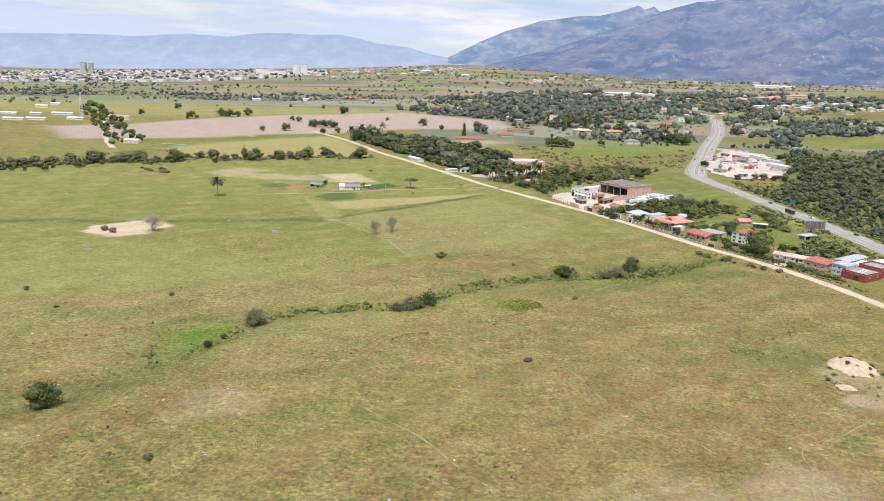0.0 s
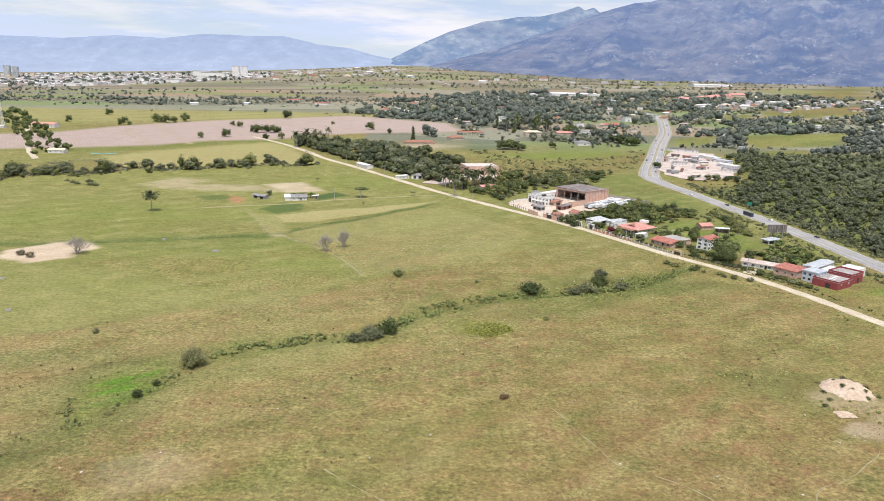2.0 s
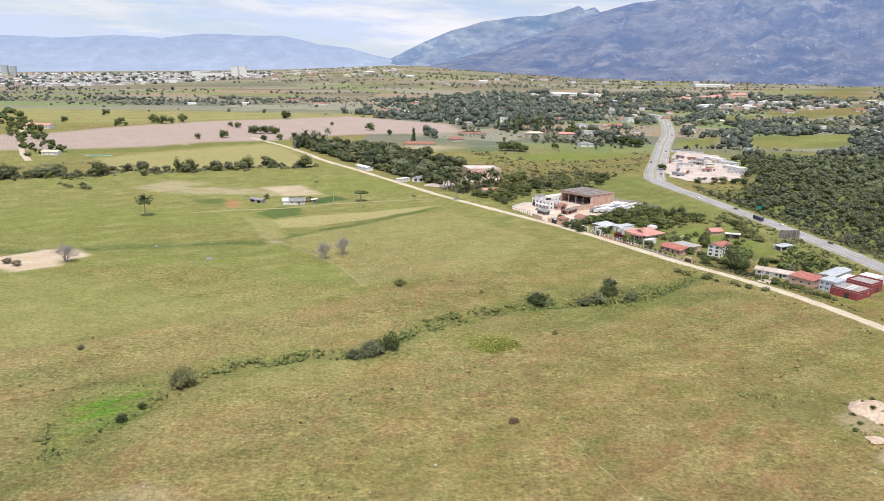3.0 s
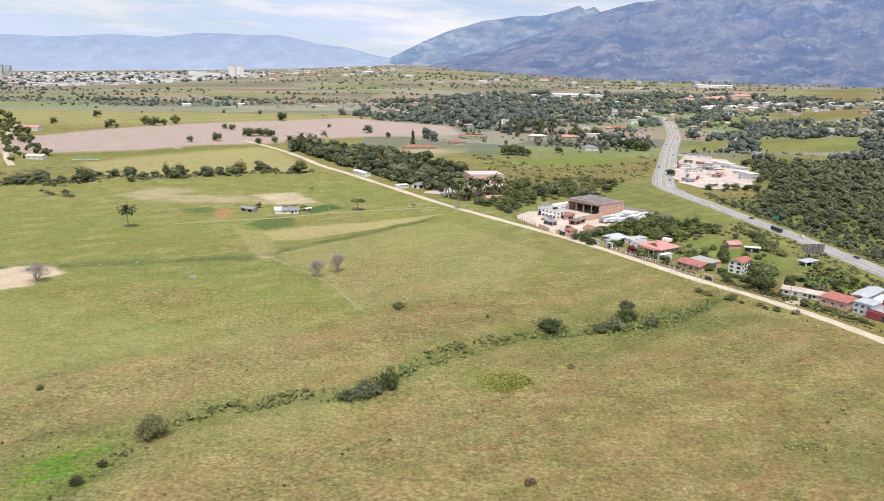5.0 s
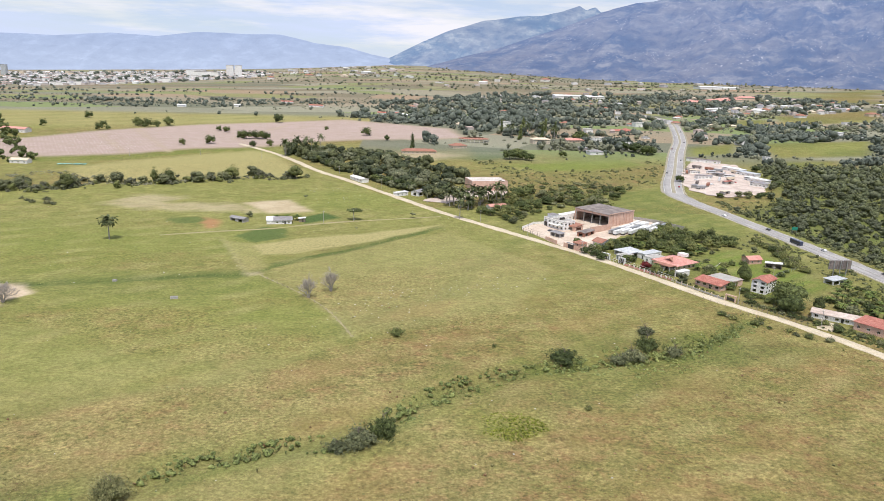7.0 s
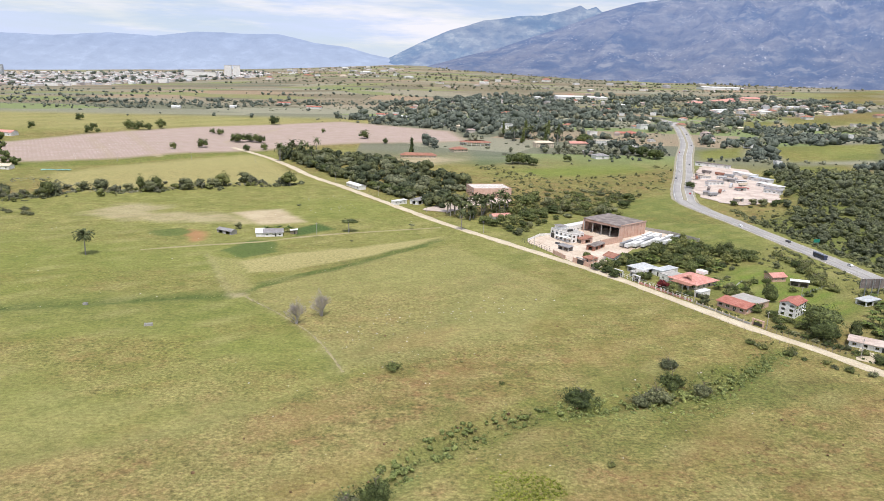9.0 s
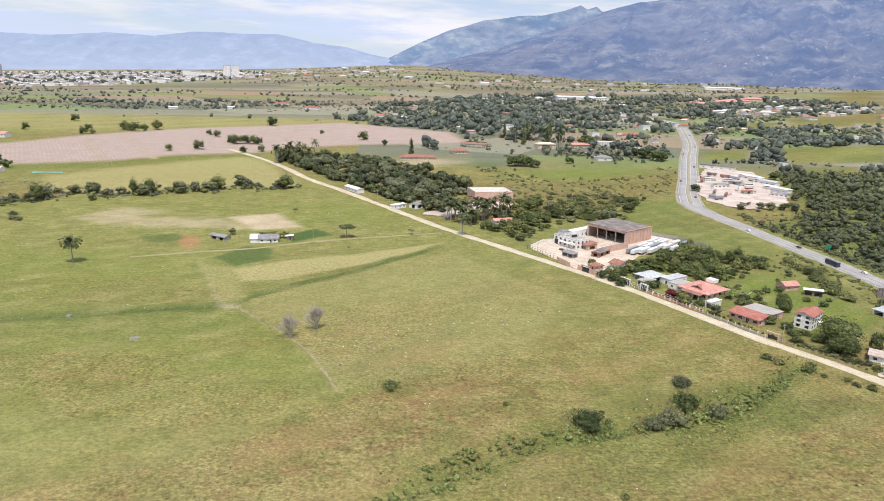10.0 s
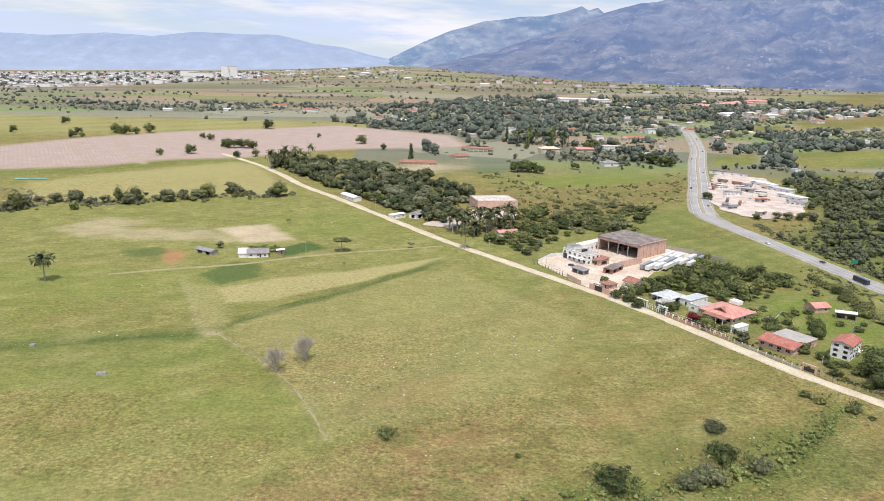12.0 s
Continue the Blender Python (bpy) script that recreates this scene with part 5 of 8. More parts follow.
# grove between the dirt road and the fields
GROVE = [(-150, 915), (-120, 935), (-66, 940), (-30, 925), (0, 895), (22, 850), (50, 810), (62, 770), (48, 730), (20, 718), (0, 706), (-24, 734), (-62, 794), (-100, 850)]
q = np.r_[spots(GROVE, 10.0, 0.45, 7), along([(-150, 916), (-108, 858), (-70, 794), (-30, 733), (2, 694), (22, 668)], 8.0, 2.5, 8) + (9, 5), spots([(14, 690), (30, 662), (44, 674), (46, 700), (36, 718)], 10.0, 0.4, 17)]
for n, (lab, mat) in enumerate((("shady grove of dark green trees beside the dirt road", M_WOOD_DARK), ("grey-green trees of the grove beside the dirt road", M_WOOD_GREY), ("olive trees of the grove beside the dirt road", M_WOOD_OLIVE))):
    sel = q[np.arange(len(q)) % 3 == n]
    joined("grove", lab, "grove", sel, 3.0 + 6.4 * rng.random(len(sel)) ** 1.4, "round", mat, 520, 0.115)
for x, y in ((-40, 742), (-28, 728), (-18, 716), (-8, 702), (-92, 822), (-108, 846), (-78, 796)):
    put(TREES[0], x + 12, y + 8, random.uniform(1.0, 1.4), 1.2, group="shady grove beside the dirt road")
put(CYPRESS, 8, 960, 1.5)
for k in range(16):
    x, y = 150 + 5.4 * k + random.uniform(-4, 4), 1120 + random.uniform(-25, 60)
    put(GARDEN_PALMS[k % 3] if k % 3 else CYPRESS, x, y, random.uniform(1.5, 2.0), 1.0, "tall slim palm in a dense row" if k % 3 else "", group="palms and conifers of the far garden")

# roadside palms and gardens
for k, (x, y) in enumerate([(36, 646), (40, 652), (45, 641), (50, 648), (56, 655), (53, 638), (60, 646), (46, 660), (64, 660), (70, 665), (77, 668), (40, 660), (62, 652), (34, 655), (73, 655), (48, 654), (57, 662), (66, 670), (80, 660), (43, 637), (50, 632), (58, 668), (84, 671)]):
    put(GARDEN_PALMS[k % 3], x, y, random.uniform(1.1, 1.6), 1.2, group="palms beside the dirt road")
put(GARDEN_PALMS[1], 41, 601, 1.25, 1.1, "leaning palm on the pasture side of the road")
for k in range(16):
    put(GARDEN_PALMS[k % 3], -128 + random.uniform(-16, 26), 905 + random.uniform(-25, 40), random.uniform(1.3, 1.9), 0.9, "tall slim palm in a dense row", group="palm row beyond the road")
for k, (x, y) in enumerate([(60, 622), (66, 616), (72, 622), (80, 628), (88, 632), (84, 622), (93, 640), (98, 636), (78, 612), (100, 650), (108, 648), (90, 655), (112, 660), (96, 668)]):
    put(TREES[k % 3], x, y, random.uniform(0.75, 1.2), 1.2, group="garden trees")
for k, (x, y) in enumerate([(112, 506), (117, 500), (121, 508), (126, 512), (119, 492), (131, 517), (135, 510), (140, 520)]):
    put(TREES[k % 3], x, y, random.uniform(0.55, 0.85), 1.2, group="garden trees")


def on_lawn(x, y):
    return bool(inside(np.array([x]), np.array([y]), LAWN)[0])


BELT = [(138, 538), (160, 548), (196, 585), (204, 560), (226, 540), (210, 500), (192, 500), (176, 498), (166, 505), (150, 522)]
for k, (x, y) in enumerate(spots(BELT, 6.2, 0.45, 9)):
    if on_lawn(x, y) or on_lawn(x, y - 6):
        continue
    p = (TREES[0], TREES[2], TREES[0], TREES[1], BANANA, TREES[2])[k % 6]
    put(p, x, y, random.uniform(0.6, 1.0) if p is not BANANA else random.uniform(0.9, 1.3), 1.1, group="tree belt behind the houses")
for k, (x, y) in enumerate(spots([(140, 470), (146, 455), (150, 458), (146, 478)], 4.0, 0.5, 41) .tolist() + spots([(172, 456), (186, 470), (200, 490), (190, 500), (172, 486), (168, 468)], 5.2, 0.5, 42).tolist()
                           + spots([(118, 512), (140, 516), (152, 522), (136, 540), (124, 524)], 4.6, 0.5, 43).tolist() + spots([(166, 424), (178, 420), (184, 404), (196, 400), (200, 420), (184, 428)], 5.0, 0.5, 44).tolist()):
    p = (BUSHES[0], BUSHES[1], BANANA, BUSHES[2])[k % 4]
    if on_lawn(x, y) and k % 3:
        continue
    put(p, x, y, random.uniform(0.7, 1.35), 1.1, group="garden shrubs")
ROUGH = [(112, 650), (100, 690), (110, 740), (160, 770), (205, 750), (186, 690), (150, 645)]
for k, (x, y) in enumerate(spots(ROUGH, 9.0, 0.5, 45, 0.75)):
    put(BUSHES[(1, 2, 1, 0)[k % 4]], x, y, random.uniform(0.9, 1.9), 1.3, group="rough scrub behind the houses")
for k, (x, y) in enumerate(((114, 534), (138, 530), (147, 527), (118, 515), (133, 487), (137, 490), (141, 461), (151, 447), (176, 428), (172, 436), (196, 447), (206, 440), (222, 470), (228, 484), (236, 498), (226, 516), (240, 520), (196, 512), (204, 522),
                           (182, 490), (214, 506), (192, 374), (200, 402), (212, 396), (226, 402), (240, 410), (100, 620), (92, 612), (106, 628), (118, 642), (88, 600), (80, 590), (76, 600))):
    if on_lawn(x, y):
        put(BUSHES[k % 3], x, y, random.uniform(0.6, 1.0), 1.0, group="garden shrubs")
    else:
        put(TREES[k % 4], x, y, random.uniform(0.45, 0.85), 1.2, group="garden trees")
ROADSIDE = [(52, 640), (64, 610), (80, 590), (98, 622), (114, 650), (104, 690), (92, 700), (62, 672)]
for k, (x, y) in enumerate(spots(ROADSIDE, 8.5, 0.5, 46, 0.8)):
    if math.hypot(x - 74, y - 638) > 15:
        put((TREES + BUSHES)[(0, 2, 4, 5, 1, 3)[k % 6]], x, y, random.uniform(0.5, 0.85) * (1.4 if k % 6 in (2, 3) else 1.0), 1.2, group="garden trees")
put(MAROON, 139, 472, 1.0)
put(CONE_TREE, 188, 453, 1.0)
put(BIG_TREE, 189, 411, 1.1, 1.15)
put(BIG_TREE, 184, 399, 0.75, 1.0)
for k, (x, y) in enumerate([(176, 470), (180, 474), (184, 470), (190, 480), (196, 484), (200, 478), (204, 486), (182, 462), (175, 462), (196, 470), (171, 463), (210, 470), (214, 462)]):
    put(BUSHES[k % 2], x, y, random.uniform(0.8, 1.3), group="garden shrubs")
for k, (x, y) in enumerate(along([(168, 407), (186, 378), (196, 362), (204, 345)], 3.2, 2.0, 12)):
    put(BUSHES[k % 3], x + 5, y + 4, random.uniform(0.7, 1.2), group="shrubs along the road fence")
for k, (x, y) in enumerate(along([(146, 392), (158, 386), (170, 372), (178, 362)], 3.6, 3.5, 13)):
    put(BUSHES[k % 3], x, y, random.uniform(0.55, 1.05), group="roadside scrub")
HIGHWAY_GARDEN = [(206, 395), (214, 425), (234, 440), (250, 470), (250, 420), (246, 400), (228, 392)]
for k, (x, y) in enumerate(spots(HIGHWAY_GARDEN, 5.4, 0.45, 14)):
    p = (BANANA, BUSHES[0], BUSHES[1])[k % 3]
    put(p, x, y, random.uniform(0.9, 1.4) if p is BANANA else random.uniform(0.7, 1.2), group="banana garden beside the highway")
for k, (x, y) in enumerate(along([(246, 545), (246, 500), (240, 486), (236, 470)], 5.5, 5.0, 15)):
    put(BUSHES[1], x - 4, y, random.uniform(1.2, 2.0), 1.3, group="rough hedge beside the highway")
for k, (x, y) in enumerate([(98, 700), (104, 690), (112, 706), (120, 690), (128, 700), (136, 716), (142, 694), (150, 676), (120, 664), (132, 672), (158, 660), (166, 668), (174, 664), (170, 680), (186, 690), (200, 720)]):
    put((TREES + BUSHES)[k % 7], x, y, random.uniform(1.0, 1.5), 1.2, group="scrub behind the warehouse")
put(TREES[3], 131, 672, 1.5, 0.9, "tall half-bare grey tree behind the yard")
for x, y, k in ((124, 911, 1.9), (132, 916, 2.1), (140, 913, 1.8), (147, 906, 1.4), (293, 1019, 2.0), (304, 1000, 2.2), (315, 980, 2.1), (325, 990, 1.7), (195, 941, 1.2), (260, 1111, 2.4), (252, 1100, 2.0), (100, 690, 1.5), (108, 700, 1.3)):
    put(TREES[0], x, y, k, 1.15, "broad dark tree in a small clump", group="dark clumps in the meadows")

def open_land(q):
    return sum((region(q[:, 0], q[:, 1], m, 6.0) for m in MEADOWS), np.zeros(len(q))) < 0.5


for k, (x, y) in enumerate(((292, 712), (304, 704), (318, 710), (338, 722), (352, 736), (366, 758), (382, 778), (390, 800), (398, 832), (404, 868), (346, 728), (374, 768), (285, 792), (290, 806), (312, 716), (330, 712))):
    put((TREES[1], BUSHES[0], TREES[3])[k % 3], x, y, random.uniform(0.7, 1.2), 1.2, group="trees round the truck yard")


# dense woods and scattered far trees
RIGHT_WOOD = [(288, 300), (292, 420), (290, 470), (288, 540), (282, 600), (276, 650), (300, 690), (352, 716), (378, 760), (408, 850), (420, 905), (520, 930), (640, 900), (760, 870), (900, 800), (700, 420), (500, 250)]
p = spots(RIGHT_WOOD, 6.9, 0.5, 21, 0.95)
clear_at = region(p[:, 0], p[:, 1], [(262, 705), (335, 715), (340, 700), (300, 645), (278, 655)], 4.0) \
    + blob(p[:, 0], p[:, 1], 430, 600, 35, 12, 0.2) + blob(p[:, 0], p[:, 1], 350, 470, 16, 22, 0.2)
p = p[(clear_at < 0.4) & open_land(p) & (near_line(p[:, 0], p[:, 1], HIGHWAY) > 13)]
p = p[waves(p[:, 0], p[:, 1] * 1.5, 95.0, 8.0) + 0.5 * waves(p[:, 0], p[:, 1], 31.0, 2.0) > -1.15]
tone = waves(p[:, 0], p[:, 1], 70.0, 3.0) + rng.normal(0, 0.45, len(p))
for lab, mat, keep in (("dense dark green woodland beside the highway", M_WOOD_DARK, tone > 0.35), ("olive woodland beside the highway", M_WOOD_OLIVE, tone < -0.6), ("grey-green woodland beside the highway", M_WOOD_GREY, (tone <= 0.35) & (tone >= -0.6))):
    joined("woodland", lab, "woodland", p[keep], 1.8 + 4.4 * rng.random(keep.sum()) ** 1.7, "round", mat, 200, 0.15)
p = spots(RIGHT_WOOD, 6.0, 0.5, 22, 0.6)
p = p[open_land(p) & (near_line(p[:, 0], p[:, 1], HIGHWAY) > 13) & (p[:, 1] < 900)]
joined("undergrowth", "pale olive undergrowth between the woodland trees", "undergrowth", p, 1.0 + 2.2 * rng.random(len(p)) ** 1.5, "dome", M_WEEDY, 50, 0.30)



sel = np.r_[along([(287, 280), (290, 400), (291, 470), (290, 540), (287, 600), (280, 650), (282, 690)], 1.2, 4.0, 121), along([(291, 320), (296, 470), (294, 560)], 1.6, 5.0, 122), spots([(332, 692), (400, 742), (418, 850), (440, 930), (560, 950), (540, 800), (420, 680)], 9.0, 0.5, 123, 0.8)]
sel = sel[near_line(sel[:, 0], sel[:, 1], HIGHWAY) > 11.8]
joined("thicket", "dense green thicket along the edge of the wood", "thicket", sel, 1.2 + 2.8 * rng.random(len(sel)) ** 1.6, "dome", M_WOOD_OLIVE, 90, 0.24)
sel = np.r_[along([(256, 330), (259, 420), (260, 500), (256, 570)], 1.3, 4.0, 124), spots([(206, 404), (256, 392), (258, 540), (240, 530), (238, 478), (236, 440)], 5.0, 0.5, 125, 0.5), spots([(226, 500), (256, 500), (252, 575), (236, 560), (214, 536)], 5.5, 0.5, 126, 0.5)]
joined("thicket", "rough olive scrub between gardens and highway", "thicket", sel, 0.8 + 1.9 * rng.random(len(sel)) ** 1.8, "dome", M_WEEDY, 60, 0.28)


def tree_lines(pts, count, seed, length=(60, 240), step=9.0, bearings=(4, 12, 24, 98)):
    """Rows of trees along field edges."""
    r = np.random.default_rng(seed)
    p = np.array(pts)
    out = []
    while len(out) < count:
        c = r.uniform(p.min(0), p.max(0))
        if not inside(c[:1], c[1:], pts)[0]:
            continue
        a = radians(r.choice(bearings) + r.normal(0, 5))
        n = int(r.uniform(*length) / step)
        k = (np.arange(n) - n / 2) * step + r.normal(0, 0.35 * step, n)
        line = c + np.c_[np.cos(a) * k, np.sin(a) * k] + r.normal(0, 0.3 * step, (n, 2))
        out.append(line[r.random(n) < 0.85])
    return np.concatenate(out)


def thickets(pts, count, seed, spread=(10, 34), many=(4, 26)):
    """Uneven clumps of trees."""
    r = np.random.default_rng(seed)
    p = np.array(pts)
    out = []
    while len(out) < count:
        c = r.uniform(p.min(0), p.max(0))
        if inside(c[:1], c[1:], pts)[0]:
            s = r.uniform(*spread)
            out.append(c + r.normal(0, 1, (int(r.uniform(*many)), 2)) * (1.7 * s, 0.8 * s))
    return np.concatenate(out)


def off_ways(p):
    p = p[open_land(p)]
    p = p[near_line(p[:, 0], p[:, 1], HIGHWAY) > 18]
    return p[region(p[:, 0], p[:, 1], PLOUGHED, 12.0) < 0.3]


MID = [(-160, 1190), (-40, 1380), (-20, 1700), (300, 2100), (900, 2200), (1500, 2100), (1300, 1400), (900, 1000), (700, 930), (440, 940), (430, 1080), (350, 1050), (250, 960), (120, 1040), (60, 1010), (-10, 1130)]
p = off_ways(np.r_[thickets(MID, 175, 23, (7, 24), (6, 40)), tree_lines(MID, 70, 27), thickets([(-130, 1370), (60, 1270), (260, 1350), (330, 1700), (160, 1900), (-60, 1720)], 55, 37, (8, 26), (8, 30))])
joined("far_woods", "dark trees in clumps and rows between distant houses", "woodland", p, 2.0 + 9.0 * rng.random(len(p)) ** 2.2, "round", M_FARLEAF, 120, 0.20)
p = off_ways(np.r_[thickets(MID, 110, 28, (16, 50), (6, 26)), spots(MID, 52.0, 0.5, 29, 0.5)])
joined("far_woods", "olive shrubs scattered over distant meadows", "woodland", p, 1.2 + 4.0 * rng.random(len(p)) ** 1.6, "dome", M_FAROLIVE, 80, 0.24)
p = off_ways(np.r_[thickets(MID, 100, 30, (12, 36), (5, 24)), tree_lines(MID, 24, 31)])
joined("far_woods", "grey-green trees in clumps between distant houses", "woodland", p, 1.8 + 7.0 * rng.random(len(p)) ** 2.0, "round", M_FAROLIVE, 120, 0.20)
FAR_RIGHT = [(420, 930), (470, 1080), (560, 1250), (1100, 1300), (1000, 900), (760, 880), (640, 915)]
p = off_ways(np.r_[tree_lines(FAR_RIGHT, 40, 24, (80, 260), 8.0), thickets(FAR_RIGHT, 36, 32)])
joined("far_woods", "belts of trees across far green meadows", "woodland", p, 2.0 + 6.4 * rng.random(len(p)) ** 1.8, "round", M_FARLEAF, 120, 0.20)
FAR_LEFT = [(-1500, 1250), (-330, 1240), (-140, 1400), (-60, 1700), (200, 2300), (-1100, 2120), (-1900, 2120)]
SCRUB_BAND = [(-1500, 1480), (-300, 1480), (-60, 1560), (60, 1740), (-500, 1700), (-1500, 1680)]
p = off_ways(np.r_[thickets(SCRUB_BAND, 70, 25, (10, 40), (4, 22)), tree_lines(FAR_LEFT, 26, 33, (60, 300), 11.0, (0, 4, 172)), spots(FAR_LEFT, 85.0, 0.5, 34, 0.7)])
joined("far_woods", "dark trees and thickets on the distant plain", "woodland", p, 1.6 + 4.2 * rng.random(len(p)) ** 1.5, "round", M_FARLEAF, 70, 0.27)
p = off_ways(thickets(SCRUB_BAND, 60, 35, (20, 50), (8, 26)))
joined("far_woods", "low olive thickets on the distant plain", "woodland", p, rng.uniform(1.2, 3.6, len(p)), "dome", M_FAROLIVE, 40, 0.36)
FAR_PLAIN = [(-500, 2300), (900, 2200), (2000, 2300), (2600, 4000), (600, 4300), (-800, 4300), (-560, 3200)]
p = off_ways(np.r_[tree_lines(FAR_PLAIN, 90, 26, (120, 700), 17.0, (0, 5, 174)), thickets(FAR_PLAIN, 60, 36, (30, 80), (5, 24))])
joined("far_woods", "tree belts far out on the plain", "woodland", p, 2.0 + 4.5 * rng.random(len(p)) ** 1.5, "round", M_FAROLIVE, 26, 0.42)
for x, y, s in ((-354, 1155, 1.5), (-206, 1238, 1.7), (-244, 974, 1.3), (-274, 956, 0.9), (-221, 1036, 1.2), (-212, 1028, 1.4), (-202, 1034, 1.3), (-192, 1030, 1.4), (-184, 1028, 1.1), (-397, 1145, 1.4), (-388, 1137, 1.2), (-376, 1130, 1.5),
                (-366, 1134, 1.1), (-427, 1086, 1.1), (-418, 1092, 0.8), (-511, 1247, 1.2), (-57, 1098, 1.5), (-269, 1109, 0.9), (-254, 1095, 1.0), (-26, 1050, 0.9), (-120, 1150, 0.8), (-170, 966, 1.1), (-188, 955, 0.9), (-440, 1130, 1.0), (-520, 1120, 1.1)):
    put(FIELD_TREE, x, y, s * random.uniform(1.15, 1.45), random.uniform(0.9, 1.25), group="field trees")
p = np.array([(-684 + 300 * k / 69 + random.uniform(-9, 9) + 9 * (-1) ** k, 1262 - 470 * k / 69 + random.uniform(-5, 5) + 5 * (-1) ** k) for k in range(70)])
joined("avenue_trees", "double row of tall dark trees along a lane", "trees", p, rng.uniform(3.8, 7.0, len(p)), "round", M_LEAF, 110)
ribbon("lane", [(-560, 1080), (-470, 905), (-420, 812), (-384, 756)], -3.0, 3.0, M_DIRT, 0.25, "pale dirt lane beside the avenue of trees", "lane", ragged=0.5, thick=0.4)

def bright_at(q):
    return region(q[:, 0], q[:, 1], [(121, 867), (208, 913), (265, 933), (284, 893), (208, 849), (148, 840)], 12)


# stream greenery, marsh and grass
p = np.concatenate([along(STREAM[6:], 0.45, 5.5, s) for s in (1, 2)])
p = p[waves(p[:, 0], p[:, 1], 21.0, 6.0) + 0.6 * waves(p[:, 0], p[:, 1], 8.0, 2.0) + rng.normal(0, 0.5, len(p)) > -0.3 + 0.3 * (p[:, 0] < -20)]
joined("stream_scrub", "low green scrub along the stream", "scrub", p, 0.45 + 1.6 * rng.random(len(p)) ** 2.2, "flat", M_MARSH, 40, 0.26)
p = spots([(138, 352), (112, 346), (96, 330), (120, 372), (150, 392), (166, 380)], 2.2, 0.5, 31, 0.42)
joined("stream_scrub", "weedy scrub beside the road", "scrub", p, rng.uniform(0.4, 1.3, len(p)), "flat", M_MARSH, 26, 0.32)
ROUGH_LAND = [(96, 745), (74, 905), (134, 888), (223, 918), (317, 934), (290, 850), (240, 744), (200, 735), (160, 745), (130, 700)]
p = spots(ROUGH_LAND, 5.0, 0.5, 47, 0.85)
p = p[(waves(p[:, 0], p[:, 1], 46.0, 3.0) + 0.5 * waves(p[:, 0], p[:, 1], 17.0, 1.0) > -0.35) & (bright_at(p) < 0.2)]
joined("scrub", "rough olive scrub on the slope below the meadow", "scrub", p, 0.6 + 2.8 * rng.random(len(p)) ** 2.2, "dome", M_WEEDY, 56, 0.26)
p = along(DITCH[2:-1], 0.8, 1.5, 3)
p = p[waves(p[:, 0], p[:, 1], 19.0, 6.0) + 0.7 * waves(p[:, 0], p[:, 1], 7.0, 2.0) + rng.normal(0, 0.5, len(p)) > -0.1]
joined("ditch_weeds", "green weeds lining the ditch", "weeds", p, rng.uniform(0.15, 0.45, len(p)), "dome", M_MARSH, 18, 0.36)
p = spots([(112, 246), (140, 252), (146, 243), (141, 232), (146, 222), (160, 226), (166, 238), (158, 218), (140, 216), (126, 226), (114, 234)], 1.7, 0.5, 32, 0.6)
joined("mound_scrub", "low green scrub beside the sandy mound", "scrub", p, 0.4 + 1.0 * rng.random(len(p)) ** 2, "flat", M_MARSH, 22, 0.36)
p = spots([(22, 284), (25, 295), (33, 299), (43, 294), (45, 287), (34, 280)], 0.95, 0.5, 33, 0.9)
joined("yellow_weeds", "patch of yellow-green weeds", "weeds", p, rng.uniform(0.5, 1.1, len(p)), "flat", M_YELLOW, 24, 0.30)


def tufts(name, label, places, mat, low, high, seed, blades=4):
    """Grass tufts: a few leaning blades each, all in one mesh."""
    r = np.random.default_rng(seed)
    n = len(places)
    s = r.uniform(low, high, n)[:, None]
    V = []
    base = np.c_[places, land(places[:, 0], places[:, 1]) + 0.3 * 0]
    for k in range(blades):
        a = r.random(n) * 6.283
        d = np.c_[np.cos(a), np.sin(a), np.zeros(n)]
        e = np.c_[-np.sin(a), np.cos(a), np.zeros(n)]
        w = 0.34 * s
        tip = base + d * s * r.uniform(0.6, 1.2, (n, 1)) + np.c_[np.zeros((n, 2)), s[:, 0] * r.uniform(0.25, 0.55, n)]
        V.append(np.stack([base - e * w - (0, 0, 0.12), base + e * w - (0, 0, 0.12), tip], 1))
    v = np.stack(V, 1).reshape(-1, 3)
    ob = new(name, mesh_of(name, v, np.arange(len(v)).reshape(-1, 3), mat))
    return tagged(ob, label, "grass", kind="stuff")


def field_spots(n, y0, y1, seed):
    r = np.random.default_rng(seed)
    y = y0 + (y1 - y0) * r.random(n)
    half = 0.70 * (y + 25)
    x = r.uniform(-1, 1, n) * half
    on_road = near_line(x, y, DIRT_ROAD)
    ok = (x < np.interp(y, [p[1] for p in DIRT_ROAD], [p[0] for p in DIRT_ROAD]) - 4.5) & (on_road > 4)
    ok &= blob(x, y, 150, 233, 10, 9, 0.2) < 0.3
    return np.c_[x, y][ok]


